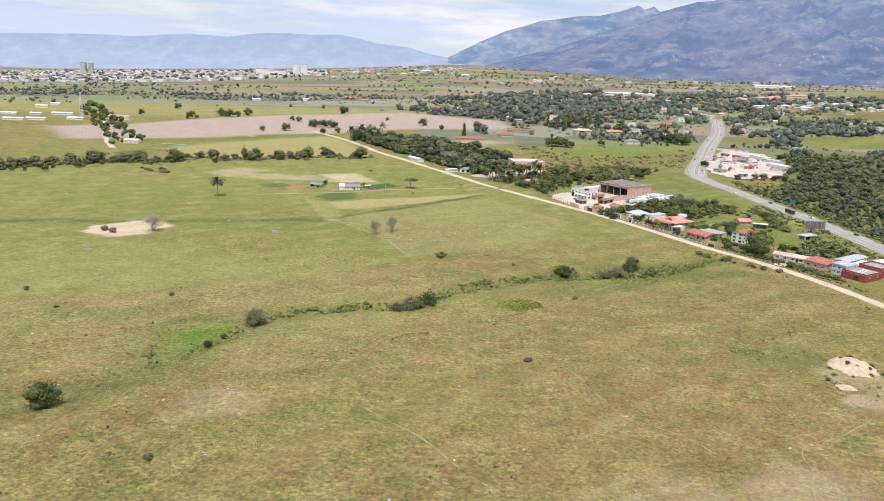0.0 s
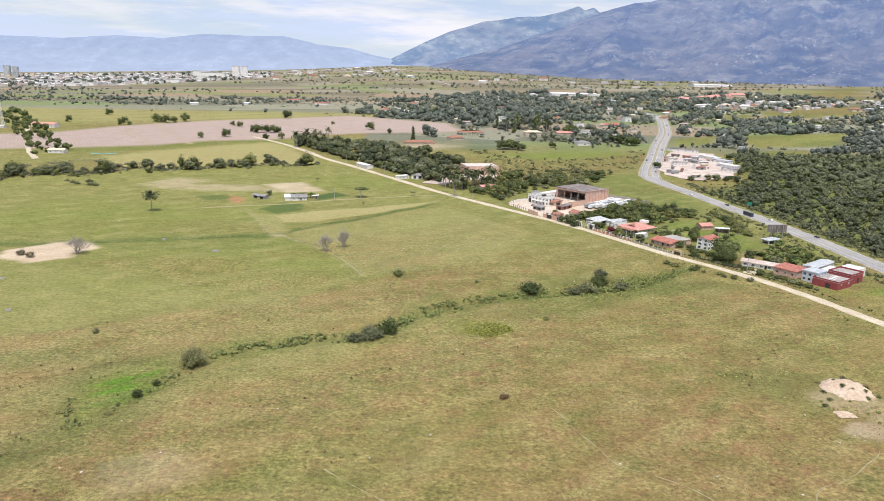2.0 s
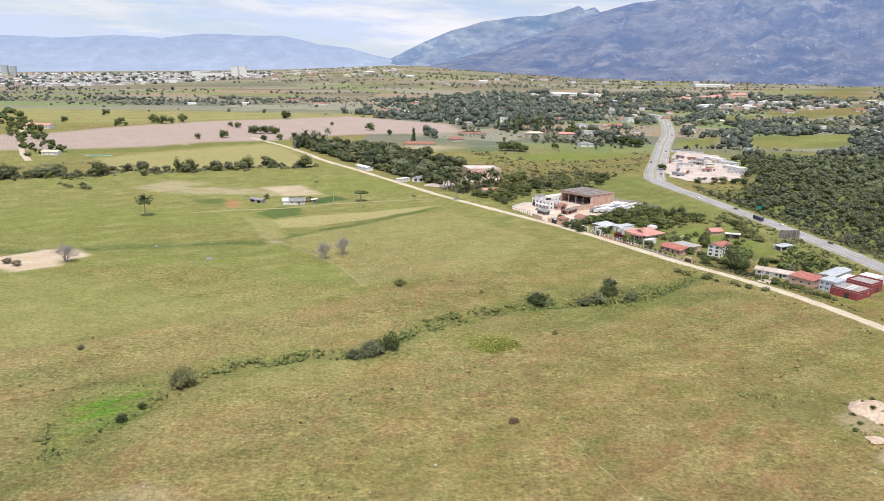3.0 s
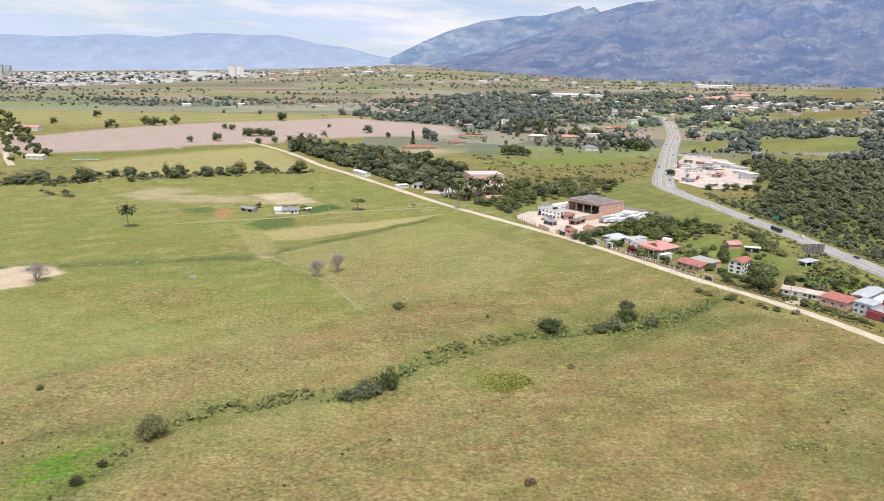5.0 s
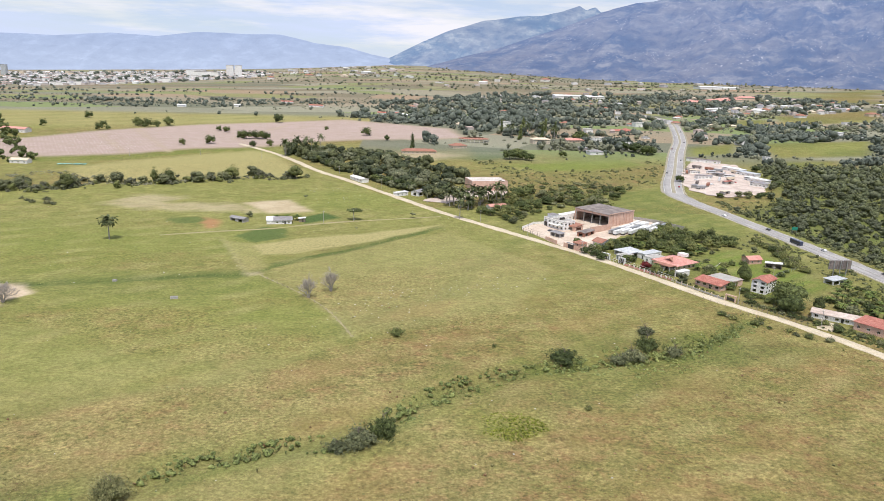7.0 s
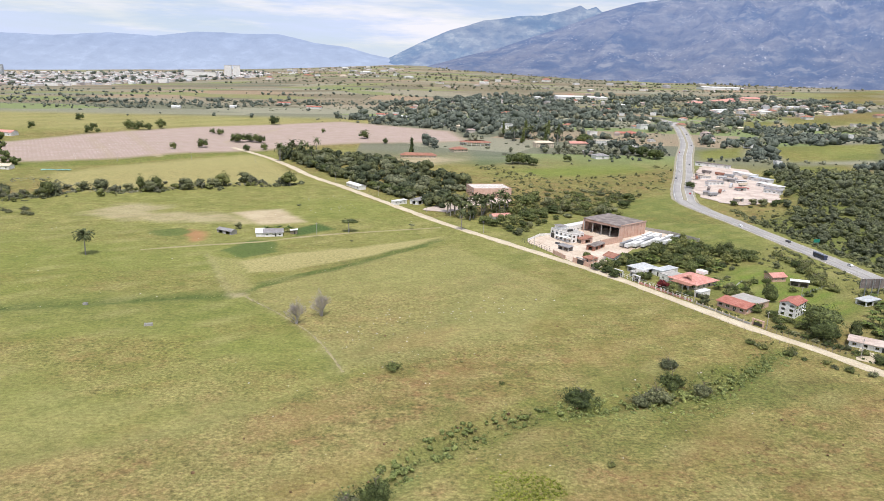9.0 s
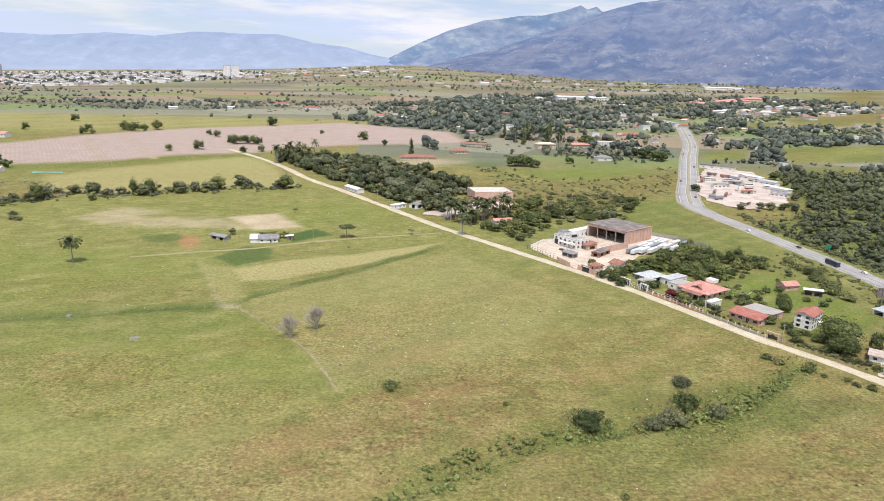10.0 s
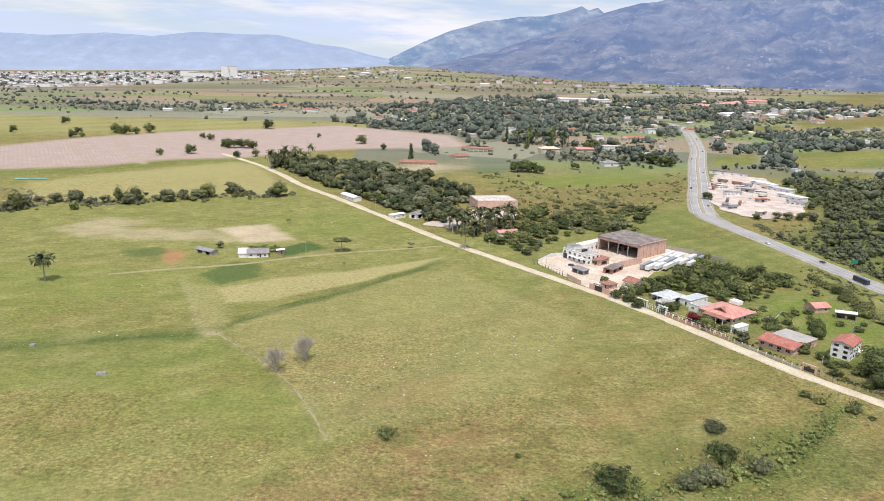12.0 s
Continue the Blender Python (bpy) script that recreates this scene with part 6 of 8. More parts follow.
p = field_spots(120000, 118, 600, 61)
green = region(p[:, 0], p[:, 1], GREEN_PASTURE, 16.0, 8.0) > 0.5
clumpy = waves(p[:, 0], p[:, 1], 17.0, 3.0) + 0.7 * waves(p[:, 0], p[:, 1], 7.0, 5.0) + rng.normal(0, 0.6, len(p))
d = p[~green & (clumpy > -0.9)]
tufts("grass", "dry tan pasture grass in uneven tufts", d, M_GRASS, 0.16, 0.42, 62, 3)
tufts("grass", "short green pasture grass in tufts", p[green & (clumpy > 1.0)], M_GREENGRASS, 0.12, 0.28, 63, 3)
p2 = field_spots(4200, 118, 480, 64)
p2 = p2[(waves(p2[:, 0], p2[:, 1], 60.0, 5.0) + 0.6 * waves(p2[:, 0], p2[:, 1], 17.0, 2.0) > 0.0) & (region(p2[:, 0], p2[:, 1], GREEN_PASTURE, 10) < 0.5)]
for sel, lab, mat in ((p2[::2], "low olive weed clumps in the grass", M_GREYWEED), (p2[1::2], "low rust-brown weed clumps in the grass", M_BROWNWEED)):
    joined("weeds", lab, "weeds", sel, 0.25 + 0.65 * rng.random(len(sel)) ** 2.4, "flat", mat, 36, 0.40)


# field stones
def stones(name, label, places, low, high, seed):
    r = np.random.default_rng(seed)
    V, F = [], []
    shape = np.array([(1, 0, 0), (0, 1, 0), (-1, 0, 0), (0, -1, 0), (0, 0, 0.8), (0.6, 0.6, 0.35), (-0.6, 0.55, 0.3)])
    tri = np.array([(0, 5, 4), (5, 1, 4), (1, 6, 4), (6, 2, 4), (2, 3, 4), (3, 0, 4)])
    for k, (x, y) in enumerate(places):
        s = r.uniform(low, high)
        V.append(shape * s * r.uniform(0.7, 1.3, shape.shape) + (x, y, float(land(x, y)) - 0.05))
        F.append(tri + 7 * k)
    ob = new(name, mesh_of(name, np.concatenate(V), np.concatenate(F), M_ROCK))
    return tagged(ob, label, "stones", kind="stuff")


p3 = field_spots(420, 130, 640, 66)
p3 = np.r_[p3, spots([(-40, 330), (-10, 362), (60, 430), (40, 470), (-20, 420), (-40, 400)], 4.0, 0.5, 67, 0.45), spots([(-70, 640), (-30, 650), (-45, 720), (-90, 720)], 4.5, 0.5, 68, 0.5)]
stones("stones", "pale stones scattered over the pasture", p3, 0.14, 0.46, 69)


def stakes(label, pts, mat):
    """Rows of short pale stakes across a bare field."""
    r = np.random.default_rng(77)
    d, e = Vector((0.48, 0.88)), Vector((-0.88, 0.48))
    V, F = [], []
    for i in range(-60, 60):
        for k in range(-90, 90):
            x, y = -240 + d.x * 11 * i + e.x * 4.2 * k, 1010 + d.y * 11 * i + e.y * 4.2 * k
            x, y = x + r.normal(0, 0.7), y + r.normal(0, 0.7)
            if r.random() < 0.7 and waves(x, y, 120.0, 3.0) > -0.5:
                V.append((x, y))
    q = np.array(V)
    q = q[region(q[:, 0], q[:, 1], pts, 4.0) > 0.6]
    z = land(q[:, 0], q[:, 1])
    h, w = r.uniform(0.9, 2.0, len(q)), 0.16
    shape = [(-w, -w, -0.3), (w, -w, -0.3), (0, w, -0.3), (0, 0, 1.0)]
    v = np.stack([np.c_[q[:, 0] + sx, q[:, 1] + sy, z + (sz if sz < 0 else h)] for sx, sy, sz in shape], 1).reshape(-1, 3)
    f = (np.arange(len(q))[:, None, None] * 4 + np.array([(0, 1, 3), (1, 2, 3), (2, 0, 3)])[None]).reshape(-1, 3)
    return tagged(new("stakes", mesh_of("stakes", v, f, mat)), label, "stakes", kind="stuff")


stakes("rows of short pale stakes across the bare field", PLOUGHED[:6] + [(-190, 1200), (-225, 1020), (-250, 930)] + PLOUGHED[13:], M_ROCK)

# dark low hedge between the dirt road and the gardens
p = along([(100, 527), (116, 500), (141, 456), (160, 420), (180, 386), (198, 350), (212, 314), (222, 276)], 0.9, 1.1, 91) + (3.6, 2.2)
p = p[waves(p[:, 0], p[:, 1], 23.0, 4.0) + rng.normal(0, 0.6, len(p)) > -0.5]
joined("roadside_hedge", "low tangled green hedge along the garden side of the road", "hedge", p, rng.uniform(0.4, 1.3, len(p)), "dome", M_LEAF, 34, 0.30)
p = along([(160, 402), (176, 374), (190, 342), (202, 306)], 0.9, 2.4, 92) - (5.5, 2.5)
p = p[waves(p[:, 0], p[:, 1], 17.0, 4.0) + rng.normal(0, 0.6, len(p)) > 0.0]
joined("roadside_weeds", "weedy scrub along the pasture side of the road", "weeds", p, rng.uniform(0.3, 1.0, len(p)), "dome", M_OLIVE, 30, 0.32)
p = spots([(48, 326), (76, 322), (110, 330), (122, 348), (112, 362), (84, 352), (58, 346)], 1.7, 0.5, 93)
p = p[waves(p[:, 0], p[:, 1], 15.0, 3.0) + rng.normal(0, 0.6, len(p)) > 0.35]
joined("stream_scrub", "ragged low scrub round the stream bushes", "scrub", p, 0.5 + 1.8 * rng.random(len(p)) ** 2, "flat", M_MARSH, 44, 0.26)

# reeds round the pond, scrub on the mound
edge = along(POND + POND[:1], 0.7, 2.6, 95)
edge = edge[waves(edge[:, 0], edge[:, 1], 14.0, 2.0) + rng.normal(0, 0.6, len(edge)) > -0.1]
joined("reeds", "dull green reeds round the boggy pond", "reeds", edge, rng.uniform(0.3, 1.0, len(edge)), "dome", M_REED, 44, 0.26)
for x, y, s in ((149, 229, 0.4), (156, 232, 0.45), (153, 226, 0.5), (158, 228, 0.5), (147, 236, 0.35), (147, 231, 0.45), (151, 237, 0.5), (154, 229, 0.4), (143, 238, 0.5), (141, 231, 0.6), (140, 226, 0.5), (136, 222, 0.5), (146, 225, 0.4)):
    up = 4.2 * max(0.0, 1 - (math.hypot((x - 150) / 9.0, (y - 233) / 8.5)) ** 1.7) - 0.4
    put(BUSHES[1], x, y, s, 1.0, "small green shrub on the sandy mound", dz=max(up, -0.05))

p = spots([(191, 373), (201, 356), (207, 360), (203, 372), (197, 381)], 1.6, 0.5, 97, 0.8)
joined("garden_hedge", "dense olive shrubs in front of the brick house", "hedge", p, rng.uniform(0.6, 1.7, len(p)), "dome", M_OLIVE, 60, 0.22)

def trough(x, y, length, turn):
    """A long concrete drinking trough with a hollow and a water surface."""
    t = thing("water_trough", "long pale concrete drinking trough in the pasture", "trough", (x, y, float(land(x, y))), turn)
    a, b = length / 2, 0.75
    part("basin", boxes((-a, a, -b, -b + 0.15, -0.3, 0.8), (-a, a, b - 0.15, b, -0.3, 0.8), (-a, -a + 0.15, -b + 0.15, b - 0.15, -0.3, 0.8), (a - 0.15, a, -b + 0.15, b - 0.15, -0.3, 0.8), (-a + 0.15, a - 0.15, -b + 0.15, b - 0.15, -0.3, 0.1)), M_CONCRETE, t)
    part("water", boxes((-a + 0.15, a - 0.15, -b + 0.15, b - 0.15, 0.104, 0.55)), M_STEEL, t)
    return t


for x, y, ln, tn in ((-107, 407, 3.4, 12), (-144, 432, 1.8, -8), (-192, 348, 4.0, 10), (-164, 304, 2.2, 20)):
    trough(x, y, ln, tn)

tarp = bmesh.new()
M_TARP = surface("turquoise_plastic_sheet", (0.16, 0.42, 0.36), (0.26, 0.50, 0.44), 1.0, 0.3, 0.5, 0.3)
for i in range(6):
    for k in range(2):
        x0, y0 = 4.4 * i + random.uniform(-0.6, 0.6), 3.2 * k + random.uniform(-0.8, 0.8)
        slab(tarp, [(x0 + a * 4.0, y0 + b * 2.8, 0.25 + 0.35 * random.random()) for a, b in ((0, 0), (1, 0.1), (1, 1), (0, 0.9))], 0.2)
tarp_ob = new("plastic_sheet", mesh_from("plastic_sheet", tarp, M_TARP))
tarp_ob.matrix_basis = pose(-346, 795, float(land(-335, 800)), 0, 0, 8)
tagged(tarp_ob, "crumpled turquoise plastic sheeting on the field edge", "plastic sheet")

# ---- buildings ----
ROAD_TURN = 32.0  # local x points away from the dirt road, local y along it into the distance
_window_stock = {}


def window_meshes(w, h, frame_mat):
    key = (round(w, 2), round(h, 2), frame_mat.name)
    if key not in _window_stock:
        f = 0.07
        ring = boxes((-w / 2, w / 2, -0.05, 0.10, 0, f), (-w / 2, w / 2, -0.05, 0.10, h - f, h), (-w / 2, -w / 2 + f, -0.05, 0.10, f, h - f),
                     (w / 2 - f, w / 2, -0.05, 0.10, f, h - f), (-f / 2, f / 2, -0.03, 0.08, f, h - f))
        pane = boxes((-w / 2 + f, w / 2 - f, 0.02, 0.04, f, h - f))
        _window_stock[key] = (mesh_from("window", ring, frame_mat), mesh_from("pane", pane, M_GLASS))
    return _window_stock[key]


def face_frame(face, w, d):
    """Place and turn of a wall face: its middle at floor level, looking outward along -y of the turned frame."""
    return {"f": (0, -d / 2, 0), "b": (0, d / 2, 180), "l": (-w / 2, 0, -90), "r": (w / 2, 0, 90)}[face]


def wall_strips(bm, length, height, thick, holes, turn, cx, cy):
    """One wall with openings right through it, as upright and level strips."""
    cuts = sorted({-length / 2, length / 2, *(v for u, z, w, h in holes for v in (u - w / 2, u + w / 2))})
    m = pose(cx, cy, 0, 0, 0, turn)
    piece = bmesh.new()
    for a, b in zip(cuts, cuts[1:]):
        mid, z0 = (a + b) / 2, -0.4
        for u, z, w, h in sorted(holes, key=lambda o: o[1]):
            if u - w / 2 < mid < u + w / 2:
                if z - z0 > 0.01:
                    box(piece, a, b, 0, thick, z0, z)
                z0 = z + h
        box(piece, a, b, 0, thick, z0, height)
    piece.transform(m)
    extra = bpy.data.meshes.new("strip")
    piece.to_mesh(extra)
    piece.free()
    bm.from_mesh(extra)
    bpy.data.meshes.remove(extra)


def roof_gable(w, d, h, rise, over, thick=0.18, along_x=True):
    bm = bmesh.new()
    L, W = (w / 2 + over, d / 2 + over) if along_x else (d / 2 + over, w / 2 + over)
    eave = h - rise * over / (W - over)
    for s in (-1, 1):
        c = [(-L, s * W, eave), (L, s * W, eave), (L, 0, h + rise), (-L, 0, h + rise)]
        if not along_x:
            c = [(-y, x, z) for x, y, z in c]
        slab(bm, c if s < 0 else c[::-1], thick)
    return bm


def roof_hip(w, d, h, rise, over, thick=0.18):
    bm = bmesh.new()
    X, Y2 = w / 2 + over, d / 2 + over
    r = max(0.0, X - Y2)
    q = max(0.0, Y2 - X)
    e = h - 0.25
    A, B, C, D2 = (-X, -Y2, e), (X, -Y2, e), (X, Y2, e), (-X, Y2, e)
    P, Q = ((-r, 0, h + rise), (r, 0, h + rise)) if r > 0 else ((0, -q, h + rise), (0, q, h + rise))
    if r > 0:
        for c in ((A, B, Q, P), (C, D2, P, Q), (B, C, Q), (D2, A, P)):
            slab(bm, c, thick)
    else:
        for c in ((B, C, Q, P), (D2, A, P, Q), (A, B, P), (C, D2, Q)):
            slab(bm, c, thick)
    return bm


def house(name, label, category, x, y, turn, w, d, h, wall_mat, roof_mat, roof="gable", rise=1.4, over=0.5, openings="", along_x=True, frame_mat=None, roof_label="", z=None):
    """A building with real wall thickness. openings: words face:kind:count:sill:width:height, kind w window, d door, o open bay."""
    base = float(land(x, y)) if z is None else z
    t = thing(name, label, category, (x, y, base), turn)
    holes = {f: [] for f in "fblr"}
    fitted = []
    for word in openings.split():
        f, kind, n, sill, ow, oh = word.split(":")
        n, sill, ow, oh = int(n), float(sill), float(ow), float(oh)
        length = w if f in "fb" else d
        for i in range(n):
            u = length * ((i + 0.5) / n - 0.5) + (0.0 if kind != "d" else length * 0.11)
            holes[f].append((u, sill, ow, oh))
            fitted.append((f, kind, u, sill, ow, oh))
    bm = bmesh.new()
    for f in "fblr":
        cx, cy, a = face_frame(f, w, d)
        length = w if f in "fb" else d - 0.4
        wall_strips(bm, length, h, 0.2, holes[f], a, cx, cy)
    if roof == "gable":
        ends = ((-w / 2, w / 2) if along_x else (-d / 2, d / 2))
        half = d / 2 if along_x else w / 2
        for e, s in zip(ends, (1, -1)):
            tri = [(e, -half, h), (e, half, h), (e, 0, h + rise - 0.1)]
            tri = [p if along_x else (-p[1], p[0], p[2]) for p in tri]
            off = Vector((0.2 * s, 0, 0)) if along_x else Vector((0, 0.2 * s, 0))
            vs = [bm.verts.new(p) for p in tri]
            ws = [bm.verts.new(Vector(p) + off) for p in tri]
            bm.faces.new(vs)
            bm.faces.new(ws[::-1])
            for i in range(3):
                bm.faces.new((vs[i], ws[i], ws[(i + 1) % 3], vs[(i + 1) % 3]))
    bmesh.ops.remove_doubles(bm, verts=list(bm.verts), dist=0.002)
    part("wall", bm, wall_mat, t)
    if roof == "gable":
        rb = roof_gable(w, d, h, rise, over, 0.18, along_x)
    elif roof == "hip":
        rb = roof_hip(w, d, h, rise, over)
    elif roof == "mono":
        rb = bmesh.new()
        X, Y2 = w / 2 + over, d / 2 + over
        slab(rb, [(-X, -Y2, h + 0.2), (X, -Y2, h + 0.2 + (rise if along_x else 0)), (X, Y2, h + 0.2 + rise), (-X, Y2, h + 0.2 + (0 if along_x else rise))], 0.18)
    else:
        rb = boxes((-w / 2 - over, w / 2 + over, -d / 2 - over, d / 2 + over, h, h + 0.22))
    part("roof", rb, roof_mat, t, roof_label)
    if roof == "flat" and rise > 0.01:
        k = 0.18
        part("parapet", boxes((-w / 2, w / 2, -d / 2, -d / 2 + k, h + 0.224, h + rise), (-w / 2, w / 2, d / 2 - k, d / 2, h + 0.224, h + rise),
                              (-w / 2, -w / 2 + k, -d / 2 + k, d / 2 - k, h + 0.224, h + rise), (w / 2 - k, w / 2, -d / 2 + k, d / 2 - k, h + 0.224, h + rise)), wall_mat, t)
    for f, kind, u, sill, ow, oh in fitted:
        if kind == "o":
            continue
        cx, cy, a = face_frame(f, w, d)
        m = pose(cx, cy, 0, 0, 0, a) @ pose(u, 0.06, sill)
        if kind == "w":
            ring, pane = window_meshes(ow, oh, frame_mat or M_WHITE)
            ob = new("window", ring)
            ob.parent, ob.matrix_basis = t, m
            new("pane", pane).parent = ob
        else:
            ob = part("door", boxes((-ow / 2, ow / 2, 0.02, 0.08, 0, oh)), M_DARK, t)
            ob.matrix_basis = m
            part("handle", boxes((ow / 2 - 0.16, ow / 2 - 0.12, -0.03, 0.015, 1.0, 1.15)), M_STEEL, ob)
    return t


# warehouse compound
wh = house("warehouse", "large brick warehouse with weathered grey roof, open front", "warehouse", 152, 604.5, 38, 31, 32, 9.0, M_BRICK, M_OLDZINC, "mono", 0.5, 0.5,
           "l:o:1:0:30.4:7.6", False)
for k in range(5):
    part("column", boxes((-15.5, -15.0, -15.2 + 7.45 * k, -14.8 + 7.45 * k, 0, 8.9)), M_CONCRETE, wh)
for k in range(8):
    part("buttress", boxes((-14.9 + 4.1 * k, -14.4 + 4.1 * k, -16.35, -16.003, -0.3, 8.9)), M_BRICK, wh)
part("parapet", boxes((-15.5, 15.5, -16.3, -16.05, 8.9, 9.9)), M_BRICK, wh, "brick parapet above the side wall")
for x, y, w, d, h2 in ((-5, 2, 5, 3, 2.2), (4, 5, 6, 3, 2.6), (-8, 8, 4, 4, 2.0)):
    b = house("storage_shed", "stacked dark crates stored under the warehouse roof", "crates", 154 + x, 606 + y, 33, w, d, h2, M_WOOD, M_WOOD, "flat", 0, 0.0)
office = house("office_building", "white office building with a flat roof and tanks", "building", 112.0, 580, 31, 11, 21, 6.0, M_WHITE, M_CONCRETE, "flat", 0.8, 0.0,
               "l:w:5:0.9:1.7:1.4 l:w:5:3.8:1.7:1.4 f:w:3:0.9:1.5:1.4 f:w:3:3.8:1.5:1.4 r:w:5:3.8:1.5:1.4", frame_mat=M_DARK)
for k in range(3):
    bm = bmesh.new()
    tube(bm, (-1.5 + 1.7 * k, -2.5, 6.42), (-1.5 + 1.7 * k, -2.5, 7.8), 0.7, 0.62, 12)
    part("water_tank", bm, M_DARK, office, "black plastic water tank")
part("roof_room", boxes((-3.5, 1.5, 3.0, 9.0, 6.43, 9.0)), M_WHITE, office, "small white stair room on the roof")
part("roof_room_cover", boxes((-3.9, 1.9, 2.6, 9.4, 9.004, 9.15)), M_ZINC, office)
house("shed", "long low brown shed with a grey sheet roof in the yard", "shed", 125.5, 556, 48, 15, 5.5, 3.4, M_DARKTILE, M_OLDZINC, "gable", 0.6, 0.5, "f:o:2:0.2:3.0:2.4 l:o:1:0.2:2.6:2.4")
house("shed", "brown lean-to roof beside the office building", "shed", 121.5, 572, 33, 9, 8, 3.6, M_BRICK, M_DARKTILE, "mono", 0.8, 0.5, "f:o:1:0:5:2.8 l:o:1:0:4:2.8")
house("shed", "blue-grey sheet canopy in the yard", "canopy", 104.5, 551, 33, 4.5, 9, 2.8, M_CONCRETE, M_ZINC, "mono", 0.5, 0.5, "l:o:2:0:3.4:2.5 f:o:1:0:3:2.5")
part("garage_door", boxes((-5.56, -5.51, 6.6, 9.8, 0.1, 3.6)), M_DARK, office, "tall dark garage door")
part("awning", boxes((-7.4, -5.504, -8.0, 4.5, 3.0, 3.15)), M_WHITE, office)
part("balcony", boxes((-6.8, -5.504, -9.5, -4.0, 3.154, 4.0)), M_WHITE, office)
house("shed", "long white store with a pale flat roof behind the office", "store", 126, 610, 40, 26, 6.0, 4.2, M_WHITE, M_WHITEROOF, "flat", 0.5, 0.0, "f:w:6:1.0:1.6:1.2 f:d:1:0:1.6:2.3")
house("house", "small brick gatehouse with a brown tiled roof", "house", 113.5, 524, 32, 6.5, 6, 3.0, M_BRICK, M_DARKTILE, "hip", 1.4, 0.6, "f:w:2:0.9:1.2:1.1 l:d:1:0:1.0:2.1")
house("house", "small house with a brown tiled roof and white gable", "house", 129, 528, 32, 9, 7.5, 3.2, M_WHITE, M_DARKTILE, "gable", 1.7, 0.7, "f:w:3:0.9:1.3:1.2 l:w:2:0.9:1.2:1.1", False)


def boundary(name, label, pts, height, thick, mat, posts=None, post_mat=None, step=4.0):
    """A wall along a line of points, with its pillars as parts."""
    x0, y0 = pts[0]
    t = thing(name, label, "wall", (x0, y0, float(land(x0, y0))))
    for (ax, ay), (bx, by) in zip(pts, pts[1:]):
        ln = math.hypot(bx - ax, by - ay)
        m = pose(ax - x0, ay - y0, 0, 0, 0, math.degrees(math.atan2(by - ay, bx - ax)))
        bm = boxes((0, ln, -thick / 2, thick / 2, -0.4, height))
        bm.transform(m)
        part("panel", bm, mat, t)
        if posts:
            n = max(1, int(ln / step))
            me = mesh_from("pillar", boxes((-0.2, 0.2, -0.2, 0.2, -0.4, posts)), post_mat or mat)
            for i in range(n + 1):
                ob = new("pillar", me)
                ob.parent = t
                ob.matrix_basis = m @ pose(ln * i / n, 0, 0)
    return t


boundary("boundary_wall", "brick boundary wall along the compound front", [(94.5, 541), (99, 528)], 2.6, 0.25, M_BRICK, 2.9)
boundary("boundary_wall", "brick boundary wall beside the dark gate", [(102.5, 522), (104.0, 519.5)], 3.0, 0.25, M_BRICK, 3.3)
boundary("boundary_wall", "brick boundary wall beside the gatehouse", [(107.5, 513.5), (111, 508)], 3.0, 0.25, M_BRICK, 3.3)
boundary("boundary_wall", "low brick wall running back from the yard to the warehouse", [(130, 561), (149, 575)], 4.8, 0.25, M_BRICK, 4.7)
boundary("boundary_wall", "pale wall at the back of the yard", [(84, 573), (95, 589), (112, 595)], 1.8, 0.2, M_WHITE, 2.0)
boundary("boundary_wall", "rear wall of the trailer park", [(176, 615), (192, 602), (205, 580)], 2.2, 0.2, M_CONCRETE, 2.4)


def fence(label, pts, height=1.3, step=3.2, mat=None, rails=2):
    x0, y0 = pts[0]
    t = thing("fence", label, "fence", (x0, y0, float(land(x0, y0))))
    post = mesh_from("post", boxes((-0.08, 0.08, -0.08, 0.08, -0.4, height)), mat or M_WOOD)
    for (ax, ay), (bx, by) in zip(pts, pts[1:]):
        ln = math.hypot(bx - ax, by - ay)
        m = pose(ax - x0, ay - y0, 0, 0, 0, math.degrees(math.atan2(by - ay, bx - ax)))
        n = max(1, int(ln / step))
        for i in range(n):
            ob = new("post", post)
            ob.parent = t
            ob.matrix_basis = m @ pose(ln * i / n, 0, 0, random.uniform(-4, 4), random.uniform(-4, 4), 0)
        for k in range(rails):
            z = height * (0.45 + 0.45 * k)
            bm = boxes((0, ln, -0.03, 0.03, z, z + 0.06))
            bm.transform(m)
            part("rail", bm, mat or M_WOOD, t)
    return t


fence("dark post fence along the compound front", [(79.5, 570), (94, 543)], 2.6, 2.4, M_DARK, 3)
fence("grey timber fence between road and pasture", [(166, 388), (150, 418), (132, 451), (107, 498), (64, 562)], 1.2, 4.2, rails=0)
fence("grey timber fence between road and pasture", [(62, 566), (25, 619), (-16, 681)], 1.2, 4.2, rails=0)
fence("wire fence on dark posts beside the garden", [(164, 411), (172, 397), (184, 379)], 1.8, 2.6, M_WOOD, 3)
fence("wire fence across the back lawn", [(203, 453), (216, 466), (232, 477)], 1.6, 3.0, M_STEEL, 2)
fence("pale rail fence across the garden", [(176, 470), (190, 486)], 1.2, 3.0, M_WHITE, 2)
fence("old wire fence across the pasture", [(-77, 448), (-45, 409), (-32, 388), (-21, 361)], 1.2, 5.0, rails=0)
fence("pale rail fence along the villa garden", [(120, 497), (130, 478.5), (146, 448.5)], 2.1, 2.6, M_WHITE, 3)
gate = thing("gate", "dark steel double gate in a brick frame", "gate", (105.7, 516.5, 0), ROAD_TURN)
